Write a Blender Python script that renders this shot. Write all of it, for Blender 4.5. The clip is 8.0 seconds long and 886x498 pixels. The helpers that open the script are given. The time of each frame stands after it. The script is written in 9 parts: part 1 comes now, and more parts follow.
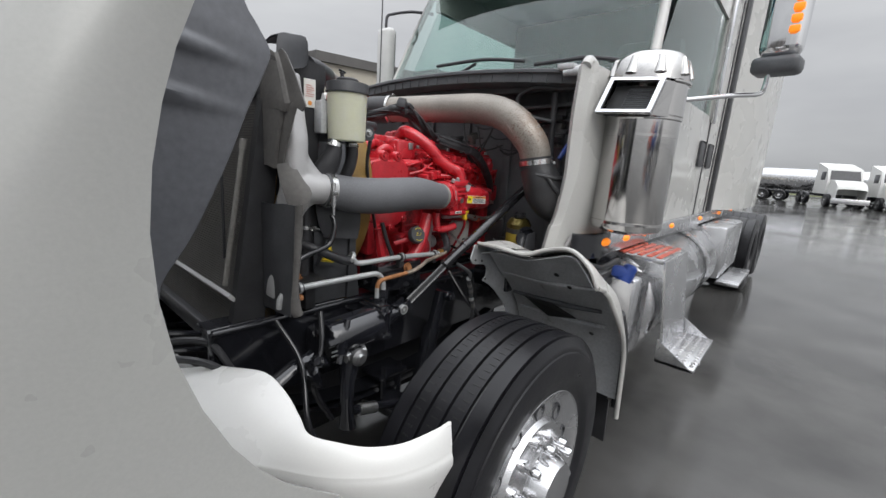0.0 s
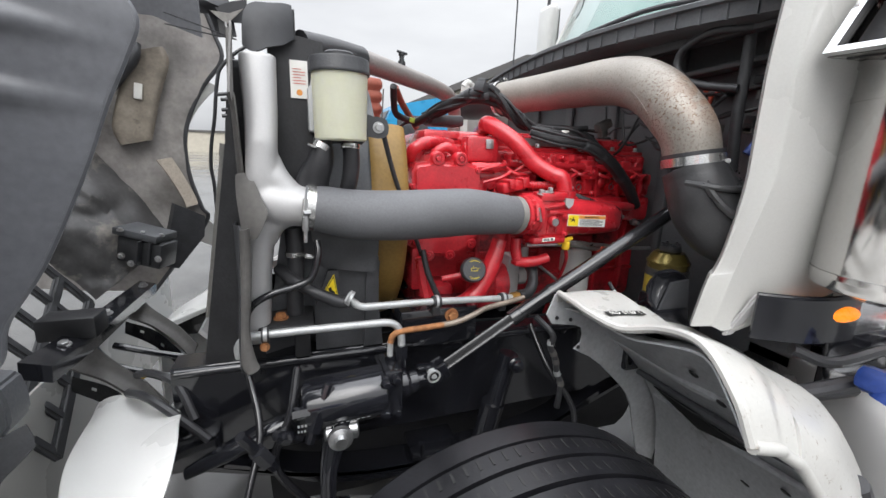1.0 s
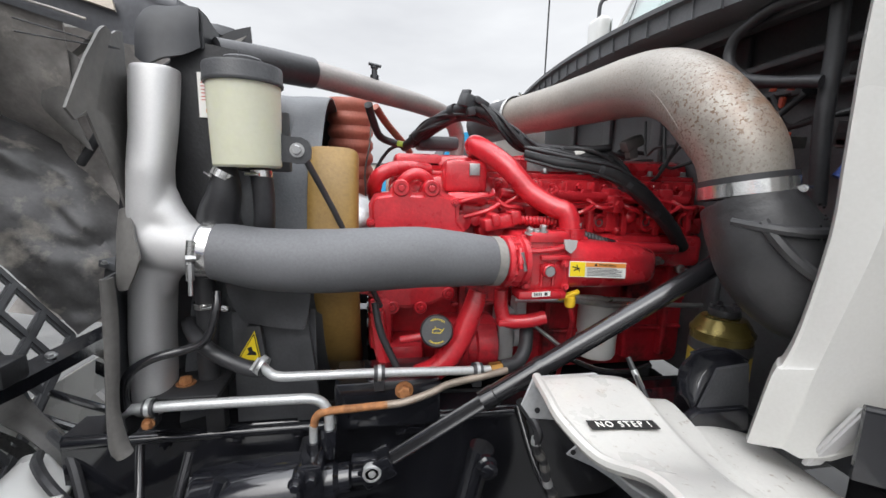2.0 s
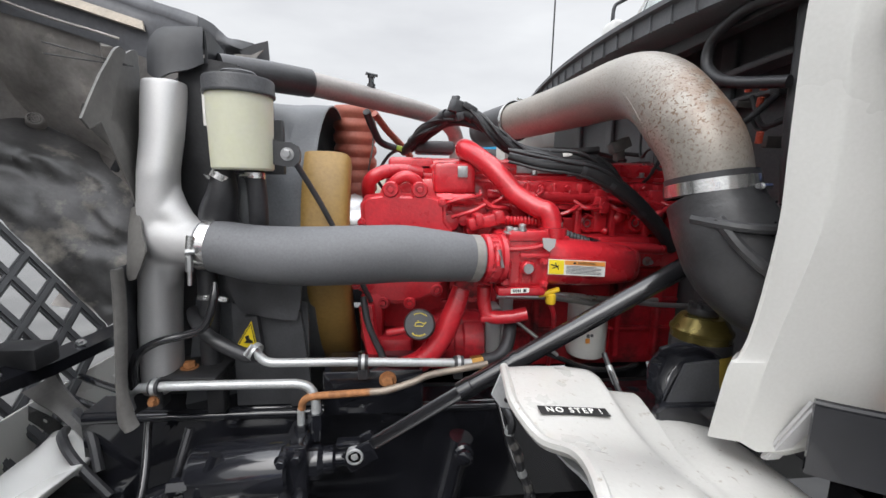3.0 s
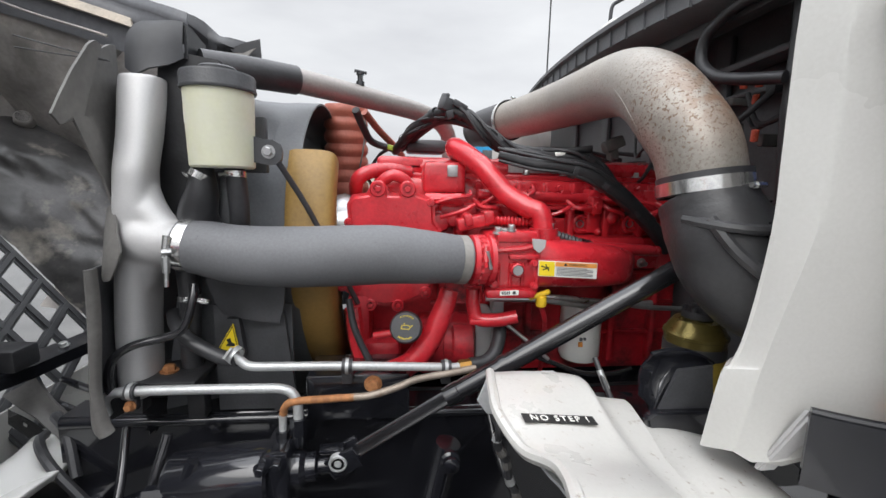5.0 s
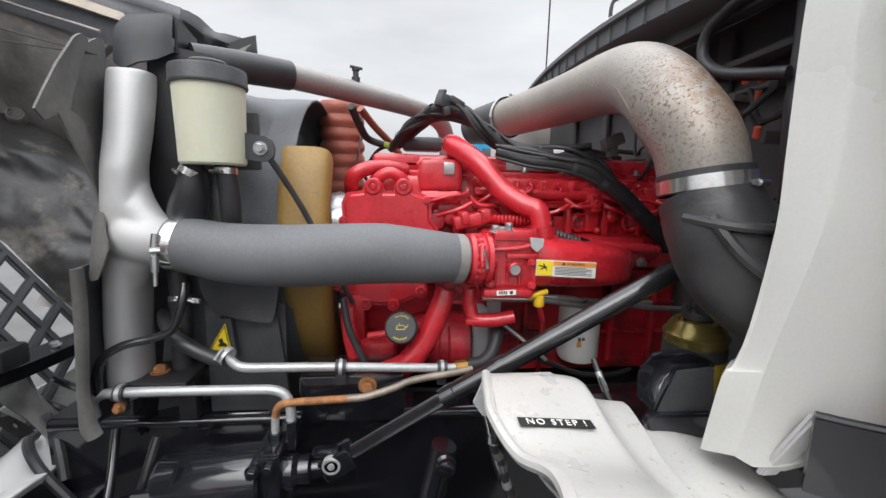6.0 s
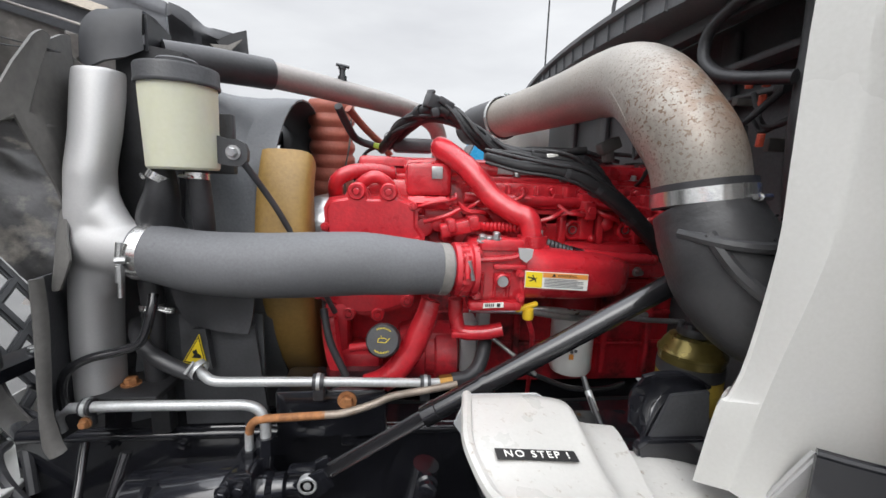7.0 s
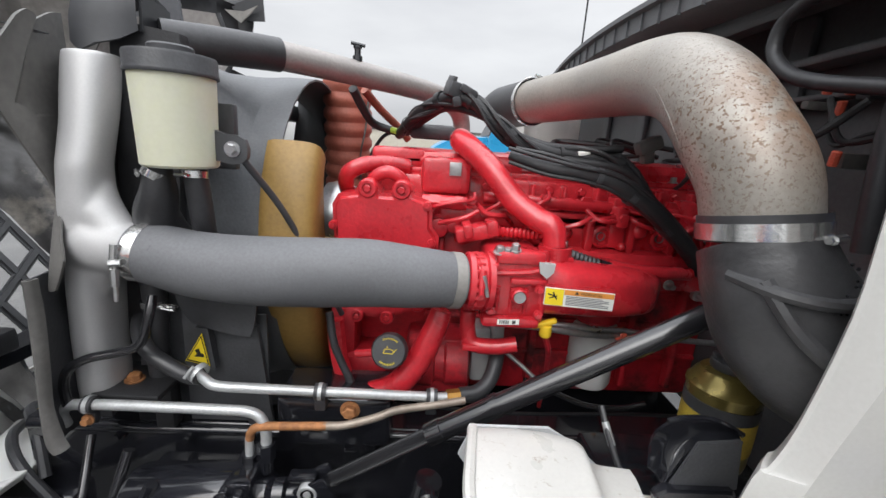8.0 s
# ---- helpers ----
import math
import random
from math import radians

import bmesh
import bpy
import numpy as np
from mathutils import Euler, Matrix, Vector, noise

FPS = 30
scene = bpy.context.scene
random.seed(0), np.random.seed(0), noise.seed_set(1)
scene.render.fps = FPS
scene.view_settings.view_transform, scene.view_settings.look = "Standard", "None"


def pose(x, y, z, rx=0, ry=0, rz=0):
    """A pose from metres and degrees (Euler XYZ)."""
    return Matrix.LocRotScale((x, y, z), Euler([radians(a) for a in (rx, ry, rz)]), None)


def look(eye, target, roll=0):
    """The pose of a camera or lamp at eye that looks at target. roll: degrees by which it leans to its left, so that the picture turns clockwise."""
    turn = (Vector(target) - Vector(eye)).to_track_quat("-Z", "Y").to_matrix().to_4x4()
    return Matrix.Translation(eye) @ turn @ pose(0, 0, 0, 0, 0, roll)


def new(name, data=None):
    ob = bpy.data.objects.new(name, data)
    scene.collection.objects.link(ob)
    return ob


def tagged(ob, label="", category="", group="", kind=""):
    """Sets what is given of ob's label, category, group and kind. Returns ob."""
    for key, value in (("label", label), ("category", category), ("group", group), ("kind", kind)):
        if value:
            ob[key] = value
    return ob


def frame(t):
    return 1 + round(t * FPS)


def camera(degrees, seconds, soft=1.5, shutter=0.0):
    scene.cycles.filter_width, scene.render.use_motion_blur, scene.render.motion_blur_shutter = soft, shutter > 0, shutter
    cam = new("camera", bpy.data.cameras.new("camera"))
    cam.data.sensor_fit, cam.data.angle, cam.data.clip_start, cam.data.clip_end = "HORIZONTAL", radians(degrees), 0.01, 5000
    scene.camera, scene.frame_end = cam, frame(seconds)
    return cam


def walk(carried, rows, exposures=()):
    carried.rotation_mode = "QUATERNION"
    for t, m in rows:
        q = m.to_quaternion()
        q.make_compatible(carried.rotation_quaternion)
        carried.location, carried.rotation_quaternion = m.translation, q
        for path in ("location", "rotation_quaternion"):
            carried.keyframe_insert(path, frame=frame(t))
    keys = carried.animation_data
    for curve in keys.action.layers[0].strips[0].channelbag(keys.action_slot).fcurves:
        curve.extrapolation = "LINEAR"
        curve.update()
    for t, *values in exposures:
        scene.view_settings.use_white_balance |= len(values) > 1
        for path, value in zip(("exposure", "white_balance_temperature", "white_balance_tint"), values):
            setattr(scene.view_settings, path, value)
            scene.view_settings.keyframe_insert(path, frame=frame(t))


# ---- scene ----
cam = camera(94.8, 8.0)
PATH = [
    (0, (0.03, 0.032, 1.505), (1.506, 1.315, 1.084), 4.0),
    (0.5, (0.398, 0.092, 1.507), (1.446, 1.741, 1.082), 3.8),
    (1, (0.739, 0.166, 1.525), (1.401, 1.998, 1.069), 2.0),
    (1.5, (0.951, 0.327, 1.519), (1.538, 2.208, 1.175), 2.8),
    (1.7, (1.009, 0.366, 1.533), (1.484, 2.277, 1.187), 2.1),
    (2.8, (1.161, 0.292, 1.526), (1.371, 2.258, 1.226), 1.5),
    (3, (1.17, 0.29, 1.524), (1.369, 2.255, 1.213), 1.1),
    (3.5, (1.182, 0.293, 1.519), (1.363, 2.259, 1.2), 0.8),
    (4, (1.196, 0.297, 1.519), (1.376, 2.265, 1.211), 0.9),
    (4.5, (1.202, 0.302, 1.519), (1.386, 2.271, 1.219), 1.0),
    (4.7, (1.202, 0.306, 1.52), (1.393, 2.274, 1.217), 1.1),
    (5.8, (1.208, 0.325, 1.519), (1.409, 2.291, 1.211), 1.3),
    (6, (1.212, 0.328, 1.518), (1.411, 2.294, 1.206), 1.3),
    (6.5, (1.217, 0.335, 1.514), (1.413, 2.3, 1.199), 1.4),
    (7, (1.254, 0.371, 1.541), (1.441, 2.334, 1.21), 1.8),
    (7.5, (1.274, 0.422, 1.589), (1.394, 2.375, 1.174), 2.7),
    (8, (1.272, 0.453, 1.611), (1.36, 2.39, 1.118), 3.8),
]
walk(cam, [(t, look(eye, target, roll)) for t, eye, target, roll in PATH], [(0, -0.24), (0.25, -0.04), (0.5, 0.18), (1.0, 0.3), (1.6, 0.28), (3.0, 0.22), (8, 0.22)])

# ---- light ----
world = bpy.data.worlds.new("overcast_sky")
scene.world = world
world.use_nodes = True


def sky_nodes():
    """A grey overcast sky: brighter towards the zenith, with soft cloud banks."""
    nt = world.node_tree
    n, l = nt.nodes, nt.links
    n.clear()
    out, bg = n.new("ShaderNodeOutputWorld"), n.new("ShaderNodeBackground")
    sky = n.new("ShaderNodeTexSky")
    sky.sky_type, sky.sun_disc = "NISHITA", False
    sky.sun_elevation, sky.sun_rotation = radians(48), radians(200)
    sky.dust_density = 4.0
    grey = n.new("ShaderNodeHueSaturation")
    grey.inputs["Saturation"].default_value = 0.12
    grey.inputs["Value"].default_value = 0.06
    l.new(sky.outputs[0], grey.inputs["Color"])
    co, sep = n.new("ShaderNodeTexCoord"), n.new("ShaderNodeSeparateXYZ")
    l.new(co.outputs["Generated"], sep.inputs[0])
    ramp = n.new("ShaderNodeValToRGB")
    ramp.color_ramp.elements[0].position, ramp.color_ramp.elements[0].color = 0.0, (0.49, 0.505, 0.525, 1)
    ramp.color_ramp.elements[1].position, ramp.color_ramp.elements[1].color = 1.0, (3.35, 3.46, 3.62, 1)
    mid = ramp.color_ramp.elements.new(0.42)
    mid.color = (0.66, 0.675, 0.695, 1)
    l.new(sep.outputs["Z"], ramp.inputs[0])
    mp = n.new("ShaderNodeMapping")
    mp.inputs["Scale"].default_value = (1.2, 1.2, 4.0)
    noi = n.new("ShaderNodeTexNoise")
    noi.inputs["Scale"].default_value, noi.inputs["Detail"].default_value, noi.inputs["Roughness"].default_value = 2.2, 5, 0.5
    l.new(co.outputs["Generated"], mp.inputs[0])
    l.new(mp.outputs[0], noi.inputs["Vector"])
    cr = n.new("ShaderNodeValToRGB")
    cr.color_ramp.elements[0].position, cr.color_ramp.elements[0].color = 0.3, (0.80, 0.80, 0.82, 1)
    cr.color_ramp.elements[1].position, cr.color_ramp.elements[1].color = 0.7, (1.08, 1.08, 1.08, 1)
    l.new(noi.outputs["Fac"], cr.inputs[0])
    mul, add = n.new("ShaderNodeMix"), n.new("ShaderNodeMix")
    for m, kind in ((mul, "MULTIPLY"), (add, "ADD")):
        m.data_type, m.blend_type = "RGBA", kind
        m.inputs["Factor"].default_value = 1.0
    l.new(ramp.outputs[0], mul.inputs["A"])
    l.new(cr.outputs[0], mul.inputs["B"])
    l.new(mul.outputs["Result"], add.inputs["A"])
    l.new(grey.outputs[0], add.inputs["B"])
    l.new(add.outputs["Result"], bg.inputs["Color"])
    bg.inputs["Strength"].default_value = 0.90
    l.new(bg.outputs[0], out.inputs[0])


sky_nodes()
sun = new("sun", bpy.data.lights.new("sun", "SUN"))
sun.data.energy, sun.data.angle, sun.data.color = 0.8, radians(40), (1.0, 0.98, 0.95)
sun.matrix_world = look((-3, -6, 9), (1, 1.5, 1))


# ---- materials ----
def mat(name, base, rough=0.5, metal=0.0, var=0.25, scale=9.0, grain=120.0, bump=0.15, coat=0.0, dirt=None, dirt_amount=0.0,
        dirt_scale=6.0, emit=0.0, sss=0.0, spec=0.5, rough_var=0.15, per_piece=0.0):
    """A painted, rubber, plastic or metal surface with variation at two scales, fine relief and shaped dirt."""
    m = bpy.data.materials.new(name)
    m.use_nodes = True
    n, l = m.node_tree.nodes, m.node_tree.links
    p = n["Principled BSDF"]
    geo = n.new("ShaderNodeNewGeometry")
    big, fine = n.new("ShaderNodeTexNoise"), n.new("ShaderNodeTexNoise")
    big.inputs["Scale"].default_value, big.inputs["Detail"].default_value = scale, 5
    fine.inputs["Scale"].default_value, fine.inputs["Detail"].default_value = grain, 3
    for t in (big, fine):
        l.new(geo.outputs["Position"], t.inputs["Vector"])
    ramp = n.new("ShaderNodeValToRGB")
    lo, hi = [max(c * (1 - var), 0) for c in base], [min(c * (1 + var), 1) for c in base]
    ramp.color_ramp.elements[0].position, ramp.color_ramp.elements[0].color = 0.3, (*lo, 1)
    ramp.color_ramp.elements[1].position, ramp.color_ramp.elements[1].color = 0.7, (*hi, 1)
    l.new(big.outputs["Fac"], ramp.inputs[0])
    mix = n.new("ShaderNodeMix")
    mix.data_type, mix.blend_type = "RGBA", "OVERLAY"
    mix.inputs["Factor"].default_value = 0.25 if var >= 0.1 else 0.07
    l.new(ramp.outputs[0], mix.inputs["A"])
    l.new(fine.outputs["Fac"], mix.inputs["B"])
    colour = mix.outputs["Result"]
    rr = n.new("ShaderNodeMapRange")
    rr.inputs["To Min"].default_value, rr.inputs["To Max"].default_value = max(rough - rough_var, 0.02), min(rough + rough_var, 1)
    l.new(big.outputs["Fac"], rr.inputs["Value"])
    roughness = rr.outputs["Result"]
    if per_piece:
        info = n.new("ShaderNodeObjectInfo")
        hv, mr = n.new("ShaderNodeHueSaturation"), n.new("ShaderNodeMapRange")
        mr.inputs["To Min"].default_value, mr.inputs["To Max"].default_value = 1 - per_piece, 1 + per_piece
        l.new(info.outputs["Random"], mr.inputs["Value"])
        l.new(mr.outputs["Result"], hv.inputs["Value"])
        l.new(colour, hv.inputs["Color"])
        colour = hv.outputs["Color"]
    if dirt:
        dn, dr, dm = n.new("ShaderNodeTexNoise"), n.new("ShaderNodeValToRGB"), n.new("ShaderNodeMix")
        dn.inputs["Scale"].default_value, dn.inputs["Detail"].default_value, dn.inputs["Roughness"].default_value = dirt_scale, 9, 0.65
        l.new(geo.outputs["Position"], dn.inputs["Vector"])
        dr.color_ramp.elements[0].position = 0.72 - 0.4 * dirt_amount
        dr.color_ramp.elements[1].position = 0.86 - 0.4 * dirt_amount
        l.new(dn.outputs["Fac"], dr.inputs[0])
        dm.data_type = "RGBA"
        dm.inputs["B"].default_value = (*dirt, 1)
        l.new(dr.outputs[0], dm.inputs["Factor"])
        l.new(colour, dm.inputs["A"])
        colour = dm.outputs["Result"]
        mx = n.new("ShaderNodeMix")
        mx.inputs["B"].default_value = 0.85
        l.new(dr.outputs[0], mx.inputs["Factor"])
        l.new(roughness, mx.inputs["A"])
        roughness = mx.outputs["Result"]
    l.new(colour, p.inputs["Base Color"])
    l.new(roughness, p.inputs["Roughness"])
    p.inputs["Metallic"].default_value = metal
    p.inputs["Coat Weight"].default_value = coat
    p.inputs["Coat Roughness"].default_value = 0.08
    p.inputs["Specular IOR Level"].default_value = spec
    if sss:
        p.inputs["Subsurface Weight"].default_value = sss
        p.inputs["Subsurface Radius"].default_value = (0.03, 0.03, 0.015)
    if emit:
        p.inputs["Emission Color"].default_value = (*base, 1)
        p.inputs["Emission Strength"].default_value = emit
    if bump:
        b = n.new("ShaderNodeBump")
        b.inputs["Strength"].default_value, b.inputs["Distance"].default_value = bump, 0.004
        l.new(fine.outputs["Fac"], b.inputs["Height"])
        l.new(b.outputs[0], p.inputs["Normal"])
    return m


def pitted_pipe():
    """Aluminised steel with brown heat bloom and dark pitting."""
    m = mat("pitted_aluminised_steel", (0.285, 0.262, 0.232), 0.44, 0.28, 0.15, 7, 150, 0.08)
    n, l = m.node_tree.nodes, m.node_tree.links
    p = n["Principled BSDF"]
    src = p.inputs["Base Color"].links[0].from_socket
    geo = n.new("ShaderNodeNewGeometry")

    def spots(scale, low, high, colour, source, where, size):
        vor, ramp, mix = n.new("ShaderNodeTexNoise"), n.new("ShaderNodeValToRGB"), n.new("ShaderNodeMix")
        vor.inputs["Scale"].default_value, vor.inputs["Detail"].default_value = scale, 3
        l.new(geo.outputs["Position"], vor.inputs["Vector"])
        ramp.color_ramp.elements[0].position, ramp.color_ramp.elements[1].position = low, high
        l.new(vor.outputs["Fac"], ramp.inputs[0])
        dist = n.new("ShaderNodeVectorMath")
        dist.operation = "DISTANCE"
        dist.inputs[1].default_value = where
        l.new(geo.outputs["Position"], dist.inputs[0])
        near, mul = n.new("ShaderNodeMapRange"), n.new("ShaderNodeMath")
        near.inputs["From Min"].default_value, near.inputs["From Max"].default_value = size, size * 0.35
        l.new(dist.outputs["Value"], near.inputs["Value"])
        mul.operation = "MULTIPLY"
        l.new(near.outputs["Result"], mul.inputs[0])
        l.new(ramp.outputs[0], mul.inputs[1])
        mix.data_type = "RGBA"
        mix.inputs["B"].default_value = (*colour, 1)
        l.new(mul.outputs[0], mix.inputs["Factor"])
        l.new(source, mix.inputs["A"])
        return mix.outputs["Result"]

    c = spots(7, 0.28, 0.62, (0.22, 0.11, 0.055), src, (1.745, 1.0, 1.68), 0.14)
    c = spots(48, 0.48, 0.60, (0.31, 0.285, 0.25), c, (1.668, 1.015, 1.668), 0.13)
    c = spots(185, 0.57, 0.62, (0.14, 0.09, 0.06), c, (1.678, 1.01, 1.668), 0.17)
    c = spots(300, 0.60, 0.66, (0.13, 0.095, 0.075), c, (1.70, 1.15, 1.70), 0.36)
    l.new(c, p.inputs["Base Color"])
    return m


def glass(name, tint, rough=0.0):
    m = bpy.data.materials.new(name)
    m.use_nodes = True
    p = m.node_tree.nodes["Principled BSDF"]
    p.inputs["Base Color"].default_value = (*tint, 1)
    p.inputs["Transmission Weight"].default_value = 1.0
    p.inputs["Roughness"].default_value = rough
    p.inputs["IOR"].default_value = 1.45
    return m


def wet_asphalt():
    """Rain-wet yard: dark aggregate under a broken film of water."""
    m = bpy.data.materials.new("wet_asphalt")
    m.use_nodes = True
    n, l = m.node_tree.nodes, m.node_tree.links
    p, geo = n["Principled BSDF"], n.new("ShaderNodeNewGeometry")
    puddle, grit, stain = (n.new("ShaderNodeTexNoise") for _ in range(3))
    for t, s, d in ((puddle, 0.35, 6), (grit, 90, 3), (stain, 1.6, 7)):
        t.inputs["Scale"].default_value, t.inputs["Detail"].default_value = s, d
        l.new(geo.outputs["Position"], t.inputs["Vector"])
    c = n.new("ShaderNodeValToRGB")
    c.color_ramp.elements[0].position, c.color_ramp.elements[0].color = 0.3, (0.052, 0.051, 0.050, 1)
    c.color_ramp.elements[1].position, c.color_ramp.elements[1].color = 0.7, (0.105, 0.103, 0.099, 1)
    l.new(stain.outputs["Fac"], c.inputs[0])
    l.new(c.outputs[0], p.inputs["Base Color"])
    r = n.new("ShaderNodeMapRange")
    r.inputs["From Min"].default_value, r.inputs["From Max"].default_value = 0.4, 0.62
    r.inputs["To Min"].default_value, r.inputs["To Max"].default_value = 0.02, 0.2
    l.new(puddle.outputs["Fac"], r.inputs["Value"])
    l.new(r.outputs["Result"], p.inputs["Roughness"])
    b = n.new("ShaderNodeBump")
    b.inputs["Strength"].default_value, b.inputs["Distance"].default_value = 0.12, 0.004
    l.new(grit.outputs["Fac"], b.inputs["Height"])
    l.new(b.outputs[0], p.inputs["Normal"])
    return m


# one truck white: bumper ends brightened, hood darkened to match their light
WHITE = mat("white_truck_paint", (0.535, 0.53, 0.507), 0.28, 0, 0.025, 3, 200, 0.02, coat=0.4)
BUMPER_WHITE = mat("lit_white_bumper_paint", (0.76, 0.755, 0.73), 0.3, 0, 0.02, 4, 200, 0.02, coat=0.35)
HOOD_WHITE = mat("shaded_cream_white_paint", (0.385, 0.385, 0.368), 0.3, 0, 0.03, 4, 200, 0.03, coat=0.4)
FENDER = mat("scuffed_white_fender_paint", (0.50, 0.49, 0.465), 0.32, 0, 0.05, 6, 160, 0.04, coat=0.3, dirt=(0.23, 0.18, 0.13), dirt_amount=0.30, dirt_scale=70)
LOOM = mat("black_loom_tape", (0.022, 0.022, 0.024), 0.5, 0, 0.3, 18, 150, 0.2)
SHEETING = mat("limp_black_sheeting", (0.030, 0.031, 0.035), 0.5, 0, 0.2, 6, 60, 0.06)
SHAFT = mat("satin_black_shaft_paint", (0.016, 0.016, 0.018), 0.17, 0, 0.25, 12, 90, 0.06, coat=0.6, rough_var=0.08)
PALE = mat("pale_grey_moulding", (0.47, 0.478, 0.487), 0.5, 0, 0.12, 7, 90, 0.1, dirt=(0.16, 0.15, 0.13), dirt_amount=0.25, dirt_scale=8)
LINER = mat("charcoal_composite", (0.135, 0.139, 0.152), 0.36, 0, 0.12, 3, 60, 0.04)
DUSTY = mat("dusted_charcoal_composite", (0.315, 0.295, 0.28), 0.46, 0, 0.45, 6, 60, 0.2, dirt=(0.46, 0.42, 0.37), dirt_amount=0.38, dirt_scale=7)
# DUSTY darkened for the dimmer light low in the hood, dust patches kept
SHADED_DUSTY = mat("shaded_dusty_composite", (0.085, 0.082, 0.082), 0.42, 0, 0.4, 7, 60, 0.25, dirt=(0.34, 0.31, 0.27), dirt_amount=0.46, dirt_scale=5)
AGED = mat("aged_cream_rubber", (0.46, 0.40, 0.33), 0.6, 0, 0.15, 12, 120, 0.15, dirt=(0.2, 0.17, 0.14), dirt_amount=0.2, dirt_scale=20)
PLASTIC = mat("black_plastic", (0.048, 0.049, 0.053), 0.42, 0, 0.3, 12, 160, 0.15)
GREYBLACK = mat("dark_grey_cowl_plastic", (0.10, 0.104, 0.111), 0.5, 0, 0.2, 8, 180, 0.15)
RUBBER = mat("black_rubber", (0.034, 0.034, 0.037), 0.42, 0, 0.25, 14, 140, 0.1)
SEAL = mat("dusty_grey_rubber_sheet", (0.118, 0.113, 0.107), 0.55, 0, 0.25, 9, 90, 0.12)
PALE_RUBBER = mat("pale_dusted_rubber", (0.22, 0.21, 0.195), 0.6, 0, 0.2, 14, 90, 0.12)
BROWN_DUST = mat("brown_dusted_steel", (0.25, 0.215, 0.175), 0.6, 0, 0.3, 14, 90, 0.2, dirt=(0.06, 0.055, 0.05), dirt_amount=0.36, dirt_scale=12)
HOSE = mat("charcoal_silicone_hose", (0.135, 0.137, 0.145), 0.62, 0, 0.14, 5, 200, 0.06, dirt=(0.045, 0.045, 0.048), dirt_amount=0.12, dirt_scale=55)
BOOT = mat("wet_black_boot_rubber", (0.034, 0.034, 0.036), 0.45, 0, 0.3, 14, 140, 0.2)
BAND = mat("bright_clamp_band", (0.66, 0.66, 0.65), 0.2, 0.92, 0.1, 18, 150, 0.06, rough_var=0.1)
GLOSS = mat("wet_black_chassis_paint", (0.013, 0.0135, 0.017), 0.14, 0, 0.3, 9, 60, 0.06, coat=0.7, rough_var=0.09)
RED = mat("red_engine_paint", (0.50, 0.020, 0.030), 0.29, 0, 0.24, 13, 110, 0.2, coat=0.45, dirt=(0.30, 0.22, 0.21), dirt_amount=0.06, dirt_scale=70)
# RED copied darker for recessed castings: shade, with some grime, in the colour
DARKRED = mat("shaded_grimy_red_paint", (0.45, 0.018, 0.028), 0.4, 0, 0.25, 11, 90, 0.3, dirt=(0.085, 0.016, 0.018), dirt_amount=0.52, dirt_scale=8)
CAST = mat("cast_aluminium", (0.47, 0.465, 0.465), 0.5, 0.3, 0.06, 6, 260, 0.025)
PIPE = pitted_pipe()
TUBE = mat("dull_aluminium_tube", (0.31, 0.288, 0.275), 0.48, 0.4, 0.15, 8, 150, 0.12)
CHROME = mat("polished_chrome", (0.80, 0.80, 0.81), 0.06, 1.0, 0.05, 4, 80, 0.02, rough_var=0.03)
POLISHED = mat("hand_polished_steel", (0.56, 0.55, 0.54), 0.13, 1.0, 0.05, 5, 110, 0.02, rough_var=0.05)
BRUSHED = mat("polished_aluminium", (0.72, 0.72, 0.73), 0.24, 1.0, 0.08, 6, 120, 0.08)
ZINC = mat("zinc_plated_steel", (0.49, 0.50, 0.50), 0.40, 0.45, 0.12, 18, 180, 0.08)
RUST = mat("rusty_steel", (0.34, 0.15, 0.06), 0.7, 0.2, 0.45, 60, 160, 0.3)
RUSTY_TUBE = mat("brown_stained_steel_tube", (0.27, 0.225, 0.185), 0.45, 0.4, 0.25, 25, 150, 0.12, dirt=(0.30, 0.15, 0.07), dirt_amount=0.25, dirt_scale=40)
BRASS = mat("tarnished_brass", (0.48, 0.26, 0.07), 0.42, 0.8, 0.25, 30, 150, 0.15)
STEEL = mat("bare_steel", (0.50, 0.50, 0.50), 0.33, 0.9, 0.15, 25, 150, 0.1)
TYRE = mat("wet_tyre_rubber", (0.010, 0.010, 0.012), 0.34, 0, 0.3, 9, 110, 0.12, rough_var=0.16, spec=0.4)
CREAM = mat("cream_translucent_plastic", (0.60, 0.60, 0.47), 0.42, 0, 0.03, 6, 120, 0.04, sss=0.35)
TAN = mat("tan_fan_plastic", (0.30, 0.18, 0.05), 0.5, 0, 0.2, 8, 110, 0.15)
BELLOWS = mat("orange_red_silicone", (0.36, 0.11, 0.075), 0.5, 0, 0.15, 9, 120, 0.12)
YELLOW = mat("yellow_plastic", (0.80, 0.52, 0.03), 0.4, 0, 0.08, 14, 120, 0.06)
LABEL_Y = mat("yellow_label_print", (0.82, 0.62, 0.02), 0.45, 0, 0.03, 20, 150, 0.02)
PAPER_Y = mat("dull_yellow_paper", (0.50, 0.36, 0.05), 0.5, 0, 0.12, 30, 150, 0.03)
LABEL_W = mat("white_label_print", (0.78, 0.77, 0.73), 0.45, 0, 0.04, 20, 150, 0.02)
LABEL_O = mat("orange_label_print", (0.75, 0.30, 0.06), 0.45, 0, 0.03, 20, 150, 0.02)
# print black, laid as well where openings are dark with shade
INK_AND_SHADE = mat("black_ink_and_shade", (0.015, 0.015, 0.015), 0.5, 0, 0.05, 20, 100, 0.0)
